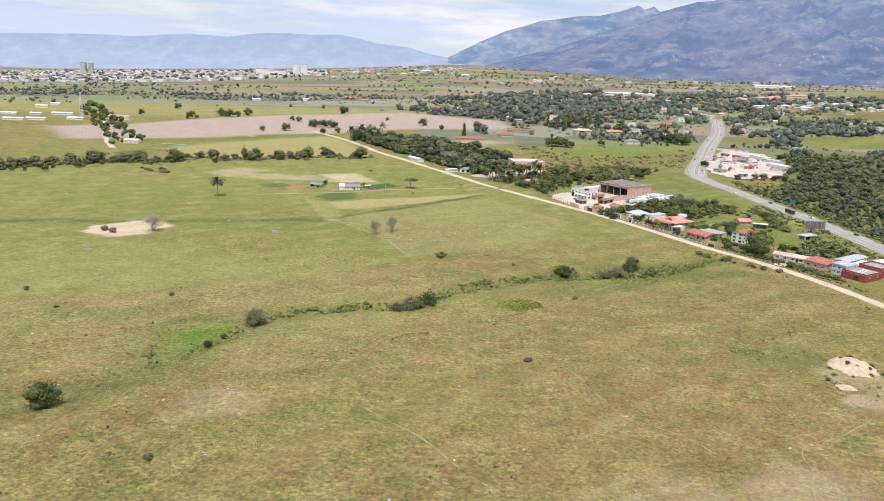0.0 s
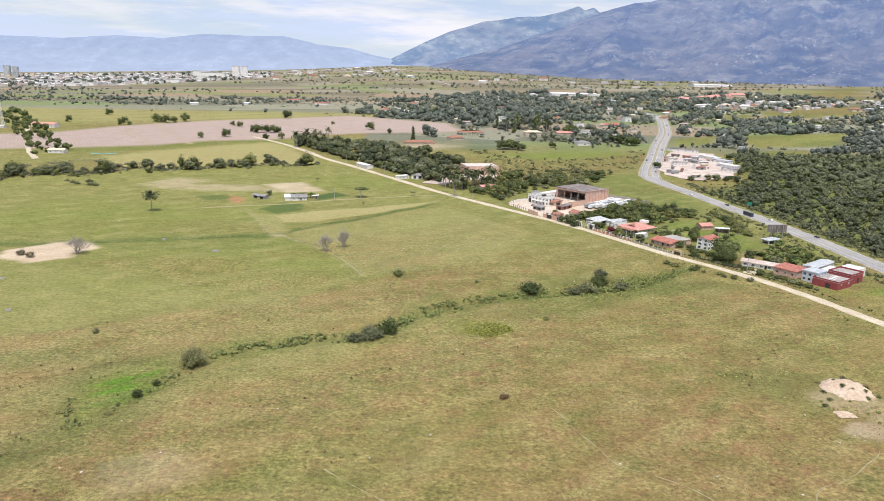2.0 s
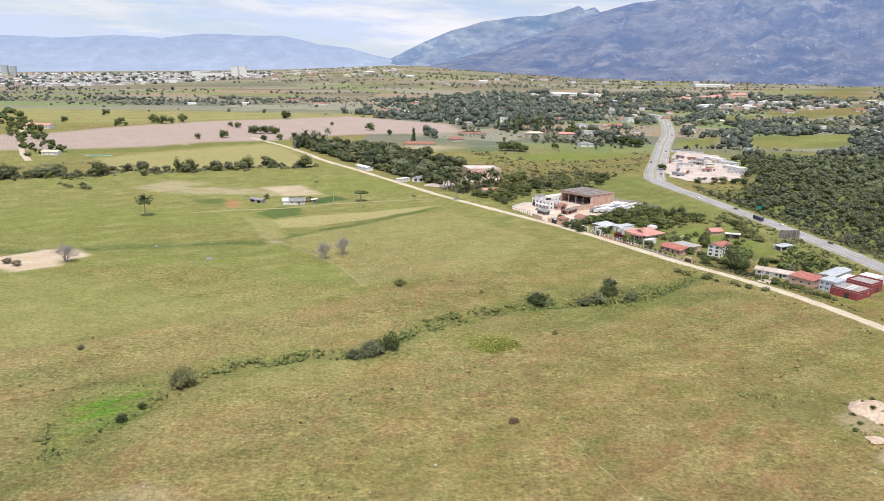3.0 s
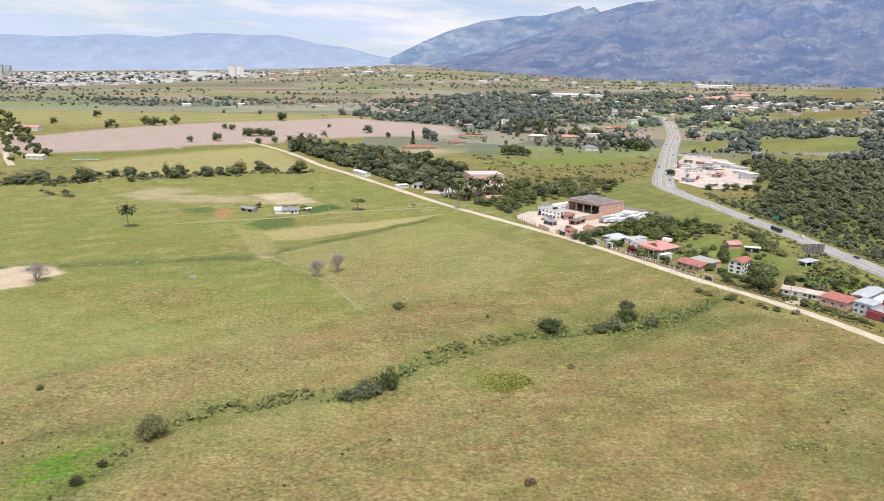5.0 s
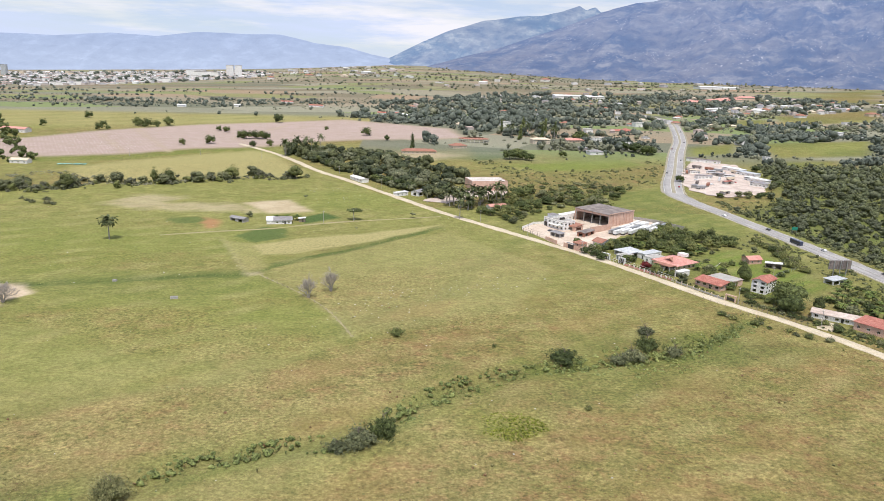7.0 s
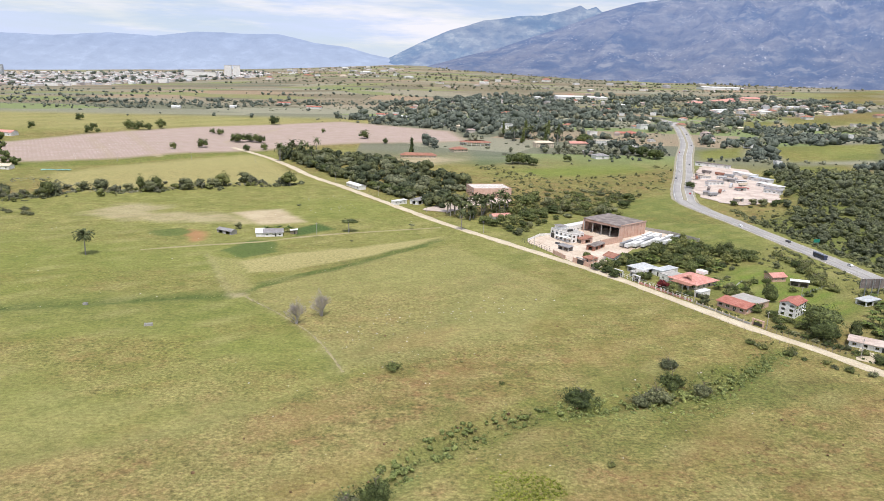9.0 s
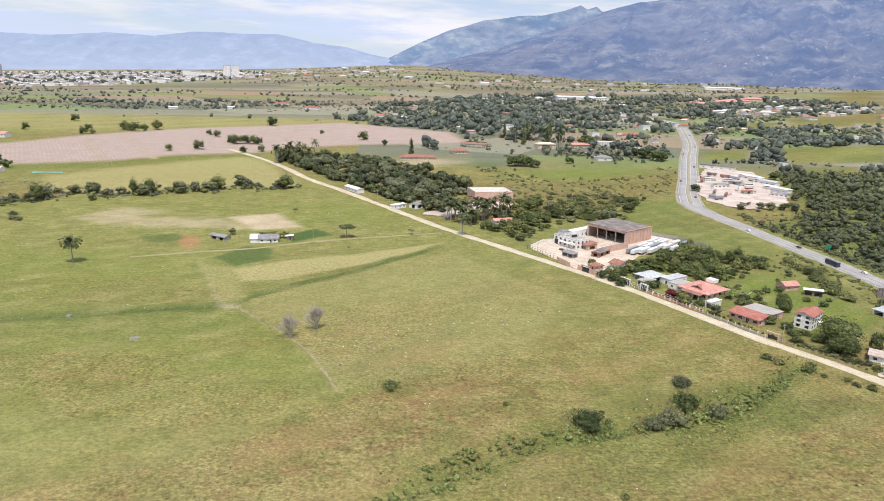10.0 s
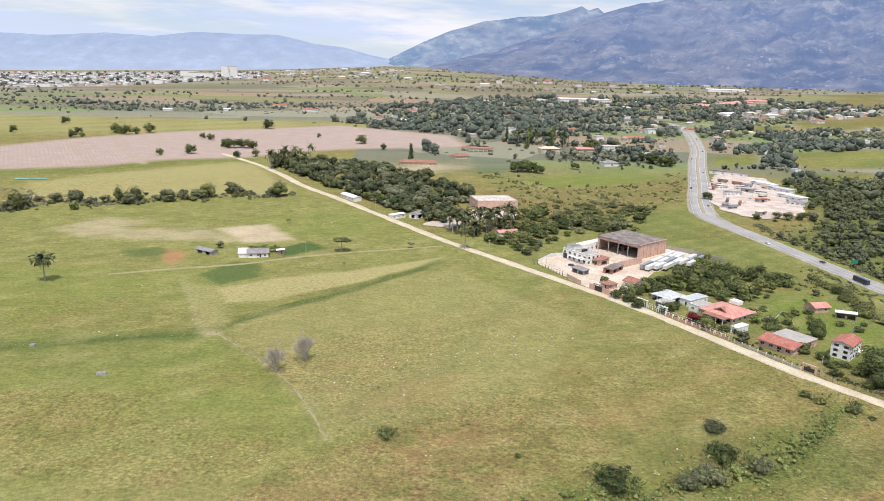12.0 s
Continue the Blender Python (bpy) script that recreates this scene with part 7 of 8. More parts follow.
for s in (-1, 1):
    part("leaf", boxes((-0.05, 0.05, min(0.02 * s, 2.9 * s), max(0.02 * s, 2.9 * s), 0.1, 3.0)), M_DARK, gate)
    part("pillar", boxes((-0.3, 0.3, 2.92 * s - 0.25, 2.92 * s + 0.25, -0.3, 3.6)), M_BRICK, gate)
part("lintel", boxes((-0.5, 0.5, -3.4, 3.4, 3.604, 3.95)), M_ZINC, gate)


# lorry trailers
def lorry_trailer(name, label, length, mat, x, y, turn):
    t = thing(name, label, "trailer", (x, y, float(land(x, y)) + 0.12), turn, "parked trailers")
    bm = boxes((-length / 2, length / 2, -1.2, 1.2, 1.15, 3.45))
    bmesh.ops.bevel(bm, geom=list(bm.edges), offset=0.14, segments=2, affect="EDGES")
    part("cargo_box", bm, mat, t)
    part("chassis", boxes((-length / 2 + 0.3, length / 2 - 0.3, -0.5, 0.5, 0.85, 1.146)), M_DARK, t)
    wheel = bmesh.new()
    tube(wheel, (0, -0.15, 0), (0, 0.15, 0), 0.5, 0.5, 14)
    me = mesh_from("wheel", wheel, M_RUBBER)
    hub = bmesh.new()
    tube(hub, (0, -0.17, 0), (0, 0.17, 0), 0.24, 0.24, 10)
    hm = mesh_from("rim", hub, M_STEEL)
    for dx in (-length / 2 + 1.4, -length / 2 + 2.7, length / 2 - 1.8):
        for s in (-1, 1):
            ob = new("wheel", me)
            ob.parent, ob.location = t, (dx, s * 0.95, 0.38)
            new("rim", hm).parent = ob
    return t


TRAILER_ROWS = []
for x, y, count, ln in ((142.5, 558, 3, 15.0), (146, 556.5, 3, 14.5), (151, 557.5, 3, 13.5), (157, 558.5, 2, 13.0), (171, 569.5, 2, 11.5), (175, 566.5, 2, 12.0)):
    for i in range(count):
        run = (ln + 1.6) * (i + 0.5) + random.uniform(-1.0, 1.0)
        TRAILER_ROWS.append((x + run * 0.68, y + run * 0.733, 47 + random.uniform(-2, 2), ln))
for k, (x, y, tn, ln) in enumerate(TRAILER_ROWS):
    lorry_trailer("lorry_trailer", "white box trailer parked in the yard" if k % 7 else "silver-grey box trailer parked in the yard", ln, M_WHITEROOF if k % 7 else M_STEEL, x, y, tn)


# gardens and houses along the dirt road
def arch(name, label, x, y, turn, width, height, mat):
    t = thing(name, label, "gate arch", (x, y, float(land(x, y))), turn)
    for s in (-1, 1):
        part("pillar", boxes((-0.3, 0.3, s * width / 2 - 0.3, s * width / 2 + 0.3, -0.3, height)), mat, t)
    part("lintel", boxes((-0.35, 0.35, -width / 2 - 0.5, width / 2 + 0.5, height + 0.004, height + 0.5)), mat, t)
    part("gate_leaf", boxes((-0.05, 0.05, -width / 2 + 0.302, width / 2 - 0.302, 0.1, height * 0.6)), M_DARK, t)
    return t


arch("gate_arch", "white garden gate arch beside the dirt road", 122, 494, ROAD_TURN, 5.5, 3.2, M_WHITE)
arch("gate_arch", "white garden gate arch with a flat lintel", 128.5, 483.5, ROAD_TURN, 4.5, 3.2, M_WHITE)
pav = house("pavilion", "pale glass-roofed pavilion with white posts", "pavilion", 139, 504, 32, 13, 11, 3.4, M_WHITE, M_GLASSROOF, "hip", 2.0, 0.6, "l:o:3:0:3.0:2.8 f:o:3:0:3.2:2.8")
house("outbuilding", "long white flat-roofed outbuilding", "outbuilding", 151, 500, 32, 15, 6, 3.2, M_WHITE, M_GLASSROOF, "flat", 0.3, 0.3, "f:w:4:0.9:1.4:1.2 l:d:1:0:1.0:2.1")
house("carport", "white flat carport roof on low walls", "carport", 133.5, 494, 32, 9, 5.5, 2.9, M_WHITE, M_CONCRETE, "flat", 0.15, 0.4, "l:o:1:0:4.4:2.5 f:o:2:0:3.4:2.5")
villa = house("villa", "wide single-storey villa under a salmon tiled hip roof", "house", 159.5, 481, 32, 18.5, 17, 3.4, M_CREAM, M_PINKTILE, "hip", 2.8, 1.0, "l:w:5:0.8:2.0:1.5 f:w:4:0.8:2.0:1.5 l:d:1:0:1.2:2.2")
dm = bmesh.new()
slab(dm, [(-7.6, -4.4, 4.4), (-7.6, -1.0, 6.0), (-3.8, -1.0, 6.2)], 0.2)
slab(dm, [(-7.6, 2.4, 4.4), (-3.8, -1.0, 6.2), (-7.6, -1.0, 6.0)], 0.2)
part("dormer", dm, M_DARKTILE, villa, "dark little gable on the roof front")
part("terrace_roof", boxes((-15.0, -9.3, -8.0, 4.0, 3.0, 3.2)), M_DARKTILE, villa, "brown flat veranda roof")
for k in range(4):
    part("veranda_post", boxes((-14.8, -14.5, -7.5 + 3.6 * k, -7.2 + 3.6 * k, 0, 2.996)), M_WHITE, villa)
part("roof_terrace", boxes((6.0, 10.0, -2.0, 3.0, 4.9, 6.6)), M_WHITE, villa, "white stair turret with railings")
house("outbuilding", "grey flat-roofed annex of the villa", "annex", 150.5, 488, 32, 10, 9, 3.3, M_WHITE, M_CONCRETE, "flat", 0.4, 0.1, "l:w:2:0.9:1.6:1.3")
house("carport", "white garage wing beside the villa gate", "garage", 155.5, 459.5, 32, 9, 3.2, 3.0, M_WHITE, M_WHITEROOF, "flat", 0.3, 0.2, "l:d:1:0:2.2:2.3")
boundary("garden_wall", "low pink and white garden wall with pillars", [(129, 480), (146, 449.5)], 1.1, 0.2, M_PINKTILE, 1.7, M_WHITE, 3.6)
boundary("garden_wall", "low pale garden wall with pillars", [(147, 446.5), (160.5, 417.5)], 0.9, 0.2, M_CONCRETE, 1.6, M_CREAM, 3.6)
house("house", "brick house with a red tiled front roof", "house", 163.4, 439.6, 32, 6.8, 15, 2.8, M_BRICK, M_TILE, "mono", 1.4, 0.7, "l:w:4:0.9:2.0:1.4 f:w:2:0.9:1.4:1.3 l:d:1:0:1.1:2.2")
house("outbuilding", "rear wing with a flat grey concrete roof", "annex", 172.6, 445.4, 32, 14.4, 14, 3.3, M_BRICK, M_CONCRETE, "flat", 0.25, 0.3, "f:o:1:0:4.5:2.8 f:w:1:1.0:1.4:1.2")
gateway = arch("gate_arch", "brick entrance gate with a tiled top", 163, 416, ROAD_TURN, 5.0, 2.6, M_BRICK)
wht = house("house", "white three-storey house with a red tiled roof", "house", 188.5, 433, 40, 13, 7.6, 7.0, M_WHITE, M_TILE, "gable", 1.3, 0.5,
            "l:w:2:0.9:1.7:1.3 l:w:2:3.2:1.7:1.2 l:w:2:5.4:1.7:1.1 f:w:4:0.9:1.4:1.3 f:w:4:3.2:1.4:1.2 f:w:4:5.4:1.4:1.1", True, M_DARK)
part("balcony", boxes((0.5, 4.5, -5.4, -4.01, 2.9, 3.1)), M_WHITE, wht)
house("shed", "small brick cottage with a pink tiled roof on the lawn", "cottage", 212, 492, 12, 9, 7, 2.9, M_BRICK, M_PINKTILE, "gable", 1.5, 0.6, "f:w:2:0.8:1.2:1.1 l:w:1:0.8:1.2:1.1")
house("shed", "open shed with a grey sheet roof", "shed", 220, 481, -30, 9, 4, 2.6, M_WOOD, M_WHITEROOF, "mono", 0.5, 0.4, "f:o:2:0:3.6:2.3")
house("house", "long low white house with a pale tiled roof", "house", 202, 390, -38, 21, 8, 3.0, M_WHITE, M_PINKYARD, "gable", 1.0, 0.7, "f:w:5:0.9:1.5:1.2 l:w:2:0.9:1.4:1.2 f:d:1:0:1.1:2.2", roof_label="pale pinkish weathered tile roof")
house("house", "bare brick house under a red tiled roof", "house", 210, 376, 32, 11, 12.5, 3.7, M_BRICK, M_TILE, "mono", 0.8, 0.5, "l:w:3:1.2:1.3:1.2 f:w:2:1.2:1.3:1.2")
house("house", "pale blue two-storey house with white trim", "house", 217, 365, 32, 10, 8, 5.6, M_BLUEW, M_GLASSROOF, "flat", 0.4, 0.3, "l:w:3:0.9:1.5:1.3 l:w:3:3.4:1.5:1.3 f:w:3:0.9:1.4:1.3 f:w:3:3.4:1.4:1.3")
house("workshop", "long workshop with a pale grey sheet roof", "workshop", 233, 388, 36, 24, 7, 3.4, M_WHITE, M_GLASSROOF, "gable", 0.6, 0.5, "f:w:6:1.0:1.6:1.2 l:o:1:0:3.5:3.0")
house("workshop", "low white-roofed workshop beside the blue house", "workshop", 229, 374, 36, 22, 5, 3.0, M_WHITE, M_WHITEROOF, "mono", 0.5, 0.4, "f:w:5:0.9:1.5:1.2")
M_SHEDROOF = surface("streaked_grey_roof_sheets", (0.30, 0.265, 0.25), (0.46, 0.42, 0.40), 1.1, 0.35, 0.7, 0.5, ribs=(1.1, "X"), depth=0.05)
red_shop = house("workshop", "dark red flat-roofed workshop with a low parapet", "workshop", 222, 357, 32, 15, 13, 3.7, M_REDW, M_SHEDROOF, "flat", 0.9, 0.0, "f:w:2:2.0:1.2:1.0 l:d:1:0:2.4:2.6", roof_label="grey roof sheets with pale skylights")
for k in range(4):
    part("skylight", boxes((-5.6 + 3.2 * k, -4.3 + 3.2 * k, -2.5 + 0.5 * k, 1.0 + 0.5 * k, 3.925, 4.0)), M_WHITEROOF, red_shop, "pale skylight sheet")
house("workshop", "dark red rear hall with a higher parapet", "workshop", 235, 366.5, 32, 13, 12, 4.6, M_REDW, M_SHEDROOF, "flat", 1.0, 0.0, "f:d:1:0:2.4:2.6")
house("workshop", "white annex behind the red workshop", "workshop", 246, 377, 32, 9, 9, 4.2, M_WHITE, M_WHITEROOF, "flat", 0.6, 0.0, "f:w:2:1.2:1.4:1.2")
house("shelter", "open roadside shelter with a white sheet roof", "shelter", 239, 451, 20, 10, 6, 2.4, M_WHITE, M_GLASSROOF, "mono", 0.5, 0.5, "f:o:2:0:4.2:2.1 l:o:1:0:4.4:2.1")

# houses between the dirt road and the highway, further off
house("shed", "long white-roofed shed under the trees", "shed", -44, 751, -58, 24, 7, 3.2, M_WHITE, M_WHITEROOF, "gable", 1.0, 0.5, "f:w:4:0.9:1.6:1.3")
house("shed", "very long stable with a grey-white sheet roof", "stable", 21, 702, 54, 44, 8, 3.4, M_WHITE, M_ZINC, "gable", 1.4, 0.6, "f:o:6:0:4.5:2.6 l:o:1:0:3:2.6")
house("shed", "low white shed beside the road", "shed", -4, 686, 33, 12, 5, 2.8, M_WHITE, M_WHITEROOF, "mono", 0.5, 0.4, "f:w:3:0.9:1.4:1.2")
hall = house("hall", "unfinished brick hall with white roof beams", "hall", 75, 728, 10, 34, 26, 8.0, M_BRICK, M_PINKYARD, "flat", 0.9, 0.0, "f:o:3:0:3.5:4.0 l:w:3:5:2.0:1.6")
for k in range(5):
    part("roof_beam", boxes((-16.7, 16.7, -11.0 + 5.3 * k, -10.4 + 5.3 * k, 8.25, 8.75)), M_WHITE, hall)
house("house", "small house with a red sheet roof among palms", "house", 74, 641, 20, 15, 7.5, 3.0, M_WHITE, M_PINKTILE, "gable", 1.2, 0.7, "f:w:3:0.8:1.4:1.2 l:w:1:0.8:1.4:1.2")
house("farmhouse", "white farmhouse with a grey sheet roof beside the track", "house", -86, 575, 12, 12, 8, 3.0, M_WHITE, M_ZINC, "gable", 1.7, 0.6, "f:w:3:0.8:1.4:1.2 f:d:1:0:1.0:2.1 l:w:2:0.8:1.2:1.1")
house("shed", "white lean-to barn beside the farmhouse", "barn", -94.5, 574, 100, 9, 5, 2.6, M_WHITE, M_WHITEROOF, "mono", 1.0, 0.5, "f:o:2:0:3.4:2.2")
house("shed", "small wooden hut with a white roof", "hut", -73.5, 581, 8, 4.5, 3.5, 2.3, M_WOOD, M_WHITEROOF, "mono", 0.5, 0.4, "f:d:1:0:0.9:1.9")
house("shed", "grey tin shed beside bare red soil", "shed", -117, 578, -32, 13, 5, 2.6, M_CONCRETE, M_ZINC, "gable", 1.0, 0.5, "f:o:2:0:3.4:2.1")
house("house", "brown-roofed house in a dry garden", "house", 16, 940, 5, 42, 10, 3.6, M_CREAM, M_DARKTILE, "hip", 2.4, 0.8, "f:w:8:0.8:1.8:1.4")
house("house", "house with a dusky pink hip roof", "house", 68, 1000, 25, 20, 13, 3.6, M_CREAM, M_DARKTILE, "hip", 2.6, 0.8, "f:w:4:0.8:1.8:1.4")
house("house", "pale yellow two-storey villa among palms", "house", 190, 1066, 12, 26, 12, 6.4, M_CREAM, M_CREAM, "hip", 2.2, 0.8, "f:w:6:0.9:1.8:1.4 f:w:6:3.8:1.8:1.4")
house("house", "long house with a tan tiled roof", "house", 247, 1092, 18, 36, 11, 3.8, M_CREAM, M_PINKTILE, "gable", 2.2, 0.8, "f:w:8:0.8:1.8:1.4")
house("house", "white two-storey house with flat roof", "house", 287, 1112, 10, 28, 11, 5.8, M_WHITE, M_CREAM, "flat", 0.5, 0.2, "f:w:7:0.9:1.8:1.4 f:w:7:3.4:1.8:1.4")
house("house", "low house with an orange tiled roof", "house", 362, 1232, 0, 44, 12, 3.6, M_CREAM, M_TILE, "gable", 2.2, 0.8, "f:w:8:0.8:1.8:1.4")
arena = thing("riding_ring", "round roofed riding ring with a green fence", "arena", (96, 1068, float(land(96, 1068))))
for i in range(28):
    ring = bmesh.new()
    a, b = 2 * math.pi * i / 28, 2 * math.pi * (i + 1) / 28
    slab(ring, [(22 * math.cos(a), 15 * math.sin(a), 4.2), (22 * math.cos(b), 15 * math.sin(b), 4.2), (15 * math.cos(b), 9 * math.sin(b), 5.6), (15 * math.cos(a), 9 * math.sin(a), 5.6)], 0.3)
    part("roof_panel", ring, M_DARKTILE, arena)
me = mesh_from("post", boxes((-0.25, 0.25, -0.25, 0.25, -0.5, 4.2)), M_WHITE)
for i in range(20):
    ob = new("post", me)
    ob.parent, ob.location = arena, (20.5 * math.cos(0.314 * i), 13.5 * math.sin(0.314 * i), 0)

# truck yard beside the highway
for x, y, tn, w, d, lab, rm in ((369, 930, -39, 40, 7, "long open truck shelter with a grey roof", M_OLDZINC), (378, 866, -62, 26, 9, "workshop with a white sheet roof", M_WHITEROOF),
                                (381, 838, -58, 24, 10, "workshop with a pale grey sheet roof", M_GLASSROOF), (372, 800, -62, 26, 9, "workshop with a white sheet roof", M_WHITEROOF), (361, 774, -40, 16, 10, "workshop with stacked grey roofs", M_ZINC),
                                (319, 812, 12, 18, 6, "open truck shelter with a grey roof", M_ZINC), (322, 846, 5, 12, 8, "tan kiosk roof beside the yard entrance", M_CREAM)):
    house("workshop", lab + " in the truck yard", "workshop", x, y, tn + 180, w, d, 3.4, M_WHITE, rm, "mono", 0.9, 0.6, "f:o:3:0:%.1f:2.9 b:w:4:1.0:2.2:1.2" % (w / 4), z=float(land(x, y)) + 0.3)


# vehicles
def vehicle(name, label, paint, length, height, profile, wheels):
    """A vehicle at the origin, along x: body lofted from a side profile, glass band, wheels with rims."""
    t = thing(name, label, name, (0, 0, -900))
    half = 0.88 if name == "car" else 1.22
    bm = bmesh.new()
    rows = []
    for s, inset in ((-1, 0.0), (1, 0.0)):
        rows.append([bm.verts.new((x, s * (half - (0.16 if z > height * 0.72 else 0.0)), z)) for x, z in profile])
    n = len(profile)
    bm.faces.new(rows[0])
    bm.faces.new(rows[1][::-1])
    for i in range(n):
        j = (i + 1) % n
        bm.faces.new((rows[0][j], rows[0][i], rows[1][i], rows[1][j]))
    bmesh.ops.bevel(bm, geom=list(bm.edges), offset=0.06, segments=1, affect="EDGES")
    body = part("body", bm, paint, t)
    if name == "car":
        glass = boxes((-length * 0.30, length * 0.20, -half + 0.02, half - 0.02, height * 0.66, height * 0.9))
    else:
        glass = boxes((-length * 0.46, length * 0.46, -half - 0.01, half + 0.01, height * 0.55, height * 0.78))
    part("window", glass, M_DARK, t, "dark tinted windows")
    w = bmesh.new()
    tube(w, (0, -0.11, 0), (0, 0.11, 0), 0.33 if name == "car" else 0.5, 0.33 if name == "car" else 0.5, 14)
    wm = mesh_from("wheel", w, M_RUBBER)
    r = bmesh.new()
    tube(r, (0, -0.125, 0), (0, 0.125, 0), 0.19, 0.19, 10)
    rm = mesh_from("rim", r, M_STEEL)
    for dx in wheels:
        for s in (-1, 1):
            ob = new("wheel", wm)
            ob.parent, ob.location = t, (dx, s * (half - 0.10), 0.33 if name == "car" else 0.5)
            new("rim", rm).parent = ob
    return t


def paint_of(name, c):
    m, nodes, links, bsdf = material(name)
    bsdf.inputs["Base Color"].default_value = (*c, 1)
    bsdf.inputs["Roughness"].default_value = 0.28
    bsdf.inputs["Coat Weight"].default_value = 0.6
    return m


SEDAN = [(-2.1, 0.3), (2.1, 0.3), (2.15, 0.75), (1.1, 0.92), (0.45, 1.45), (-1.25, 1.45), (-2.05, 0.95)]
BUS = [(-5.8, 0.45), (5.8, 0.45), (5.8, 3.2), (-5.8, 3.2)]
CARS = [vehicle("car", lab, paint_of(nm, c), 4.2, 1.45, SEDAN, (-1.3, 1.35)) for lab, nm, c in (("white car on the asphalt", "white_car_paint", (0.75, 0.75, 0.75)),
        ("dark grey car on the asphalt", "grey_car_paint", (0.06, 0.06, 0.07)), ("red car on the asphalt", "red_car_paint", (0.35, 0.03, 0.03)))]
COACH = vehicle("bus", "dark blue coach on the highway", paint_of("blue_coach_paint", (0.03, 0.04, 0.08)), 11.6, 3.2, BUS, (-3.6, 3.4))
TRUCK_BUS = vehicle("bus", "white bus parked in the truck yard", paint_of("white_coach_paint", (0.7, 0.7, 0.7)), 11.6, 3.2, BUS, (-3.6, 3.4))
hw = curve_of(HIGHWAY, 2.0)
dist_on = np.r_[0, np.cumsum(np.hypot(*np.diff(hw, axis=0).T))]


def drive(proto, y, lane, back=False):
    """Stand a vehicle on a lane of the highway, by its place along y."""
    i = int(np.argmin(np.abs(hw[:, 1] - y)))
    a, b = hw[max(i - 2, 0)], hw[min(i + 2, len(hw) - 1)]
    d = (b - a) / np.hypot(*(b - a))
    x0, y0 = hw[i][0] + d[1] * lane, hw[i][1] - d[0] * lane
    return copy_thing(proto, pose(x0, y0, float(land(x0, y0)) + 0.165, 0, 0, math.degrees(math.atan2(d[1], d[0])) + (180 if back else 0)))


for k, (y, lane) in enumerate(((468, 5.0), (524, 4.0), (585, 2.5), (632, -4.5), (760, 6.5), (838, -8.0), (888, -4.5), (940, 6.0), (1010, -5.0), (1040, -7.5), (1120, 6.0), (1200, -6.0), (1260, 5.0))):
    drive(CARS[(1, 0, 1, 0, 2)[k % 5]], y, lane, lane < 0)
drive(COACH, 542, -4.0, True)
copy_thing(CARS[1], pose(103, 566, 0.12, 0, 0, -40))
for x, y, tn in ((331, 800, 60), (342, 846, 15), (352, 822, -20)):
    copy_thing(TRUCK_BUS, pose(x, y, float(land(x, y)) + 0.56, 0, 0, tn))
for k, (x, y, tn) in enumerate(((298, 778, 60), (304, 766, 60), (290, 750, 20), (346, 806, 20), (340, 880, -39), (350, 868, -39), (356, 858, -39), (372, 850, -62), (322, 856, 10), (312, 840, 70))):
    lorry_trailer("lorry_trailer", "dusty box trailer parked in the truck yard", 10.5, (M_OLDZINC, M_DARKTILE, M_STEEL, M_CREAM)[k % 4], x, y, tn).location.z += 0.45
for x, y, w, d, tn, m in ((304, 728, 9, 5, 30, M_CREAM), (286, 756, 7, 5, 60, M_ZINC), (344, 830, 14, 6, -62, M_ZINC), (332, 782, 10, 5, 15, M_TILE)):
    house("hut", "small roofed hut in the truck yard", "hut", x, y, tn, w, d, 2.8, M_CONCRETE, m, "mono", 0.5, 0.5, "f:o:1:0:3:2.3", z=float(land(x, y)) + 0.5)
for x, y in ((312, 775), (318, 820), (344, 790), (360, 850), (330, 860), (306, 800)):
    copy_thing(CARS[int(x) % 3], pose(x, y, float(land(x, y)) + 0.56, 0, 0, x * 7))

# billboard, poles, mast
bb = thing("billboard", "large grey billboard seen from behind beside the highway", "billboard", (250, 465, 0), 4)
part("panel", boxes((-7.0, 7.0, -0.15, 0.15, 4.2, 9.4)), M_OLDZINC, bb)
for k in range(6):
    part("brace", boxes((-7.0 + 2.75 * k, -6.85 + 2.75 * k, -0.32, -0.154, 4.1, 9.5)), M_STEEL, bb)
for s in (-4, 0, 4):
    part("post", boxes((s - 0.2, s + 0.2, -0.75, -0.324, -0.5, 9.0)), M_STEEL, bb)
sign = thing("road_sign", "green highway direction sign on two posts", "road sign", (286, 575, 0.1), 8)
M_GREENSIGN = surface("green_sign_sheet", (0.02, 0.22, 0.15), (0.03, 0.26, 0.18), 2.0, 0.5, 0.5, 0)
part("panel", boxes((-2.4, 2.4, -0.05, 0.05, 3.0, 5.4)), M_GREENSIGN, sign)
for s in (-1.7, 1.7):
    part("post", boxes((s - 0.08, s + 0.08, 0.054, 0.2, -0.4, 5.2)), M_STEEL, sign)


def power_pole(x, y, height=9.0):
    t = thing("power_pole", "pale concrete power pole with a crossarm", "power pole", (x, y, float(land(x, y))), ROAD_TURN, "power poles")
    bm = bmesh.new()
    tube(bm, (0, 0, -0.4), (0, 0, height), 0.17, 0.10, 8)
    part("shaft", bm, M_CONCRETE, t)
    part("crossarm", boxes((-1.0, 1.0, 0.104, 0.2, height - 0.9, height - 0.75)), M_WOOD, t)
    for k in (-0.8, 0.0, 0.8):
        part("insulator", boxes((k - 0.05, k + 0.05, 0.1, 0.2, height - 0.746, height - 0.5)), M_WHITE, t)
    return t


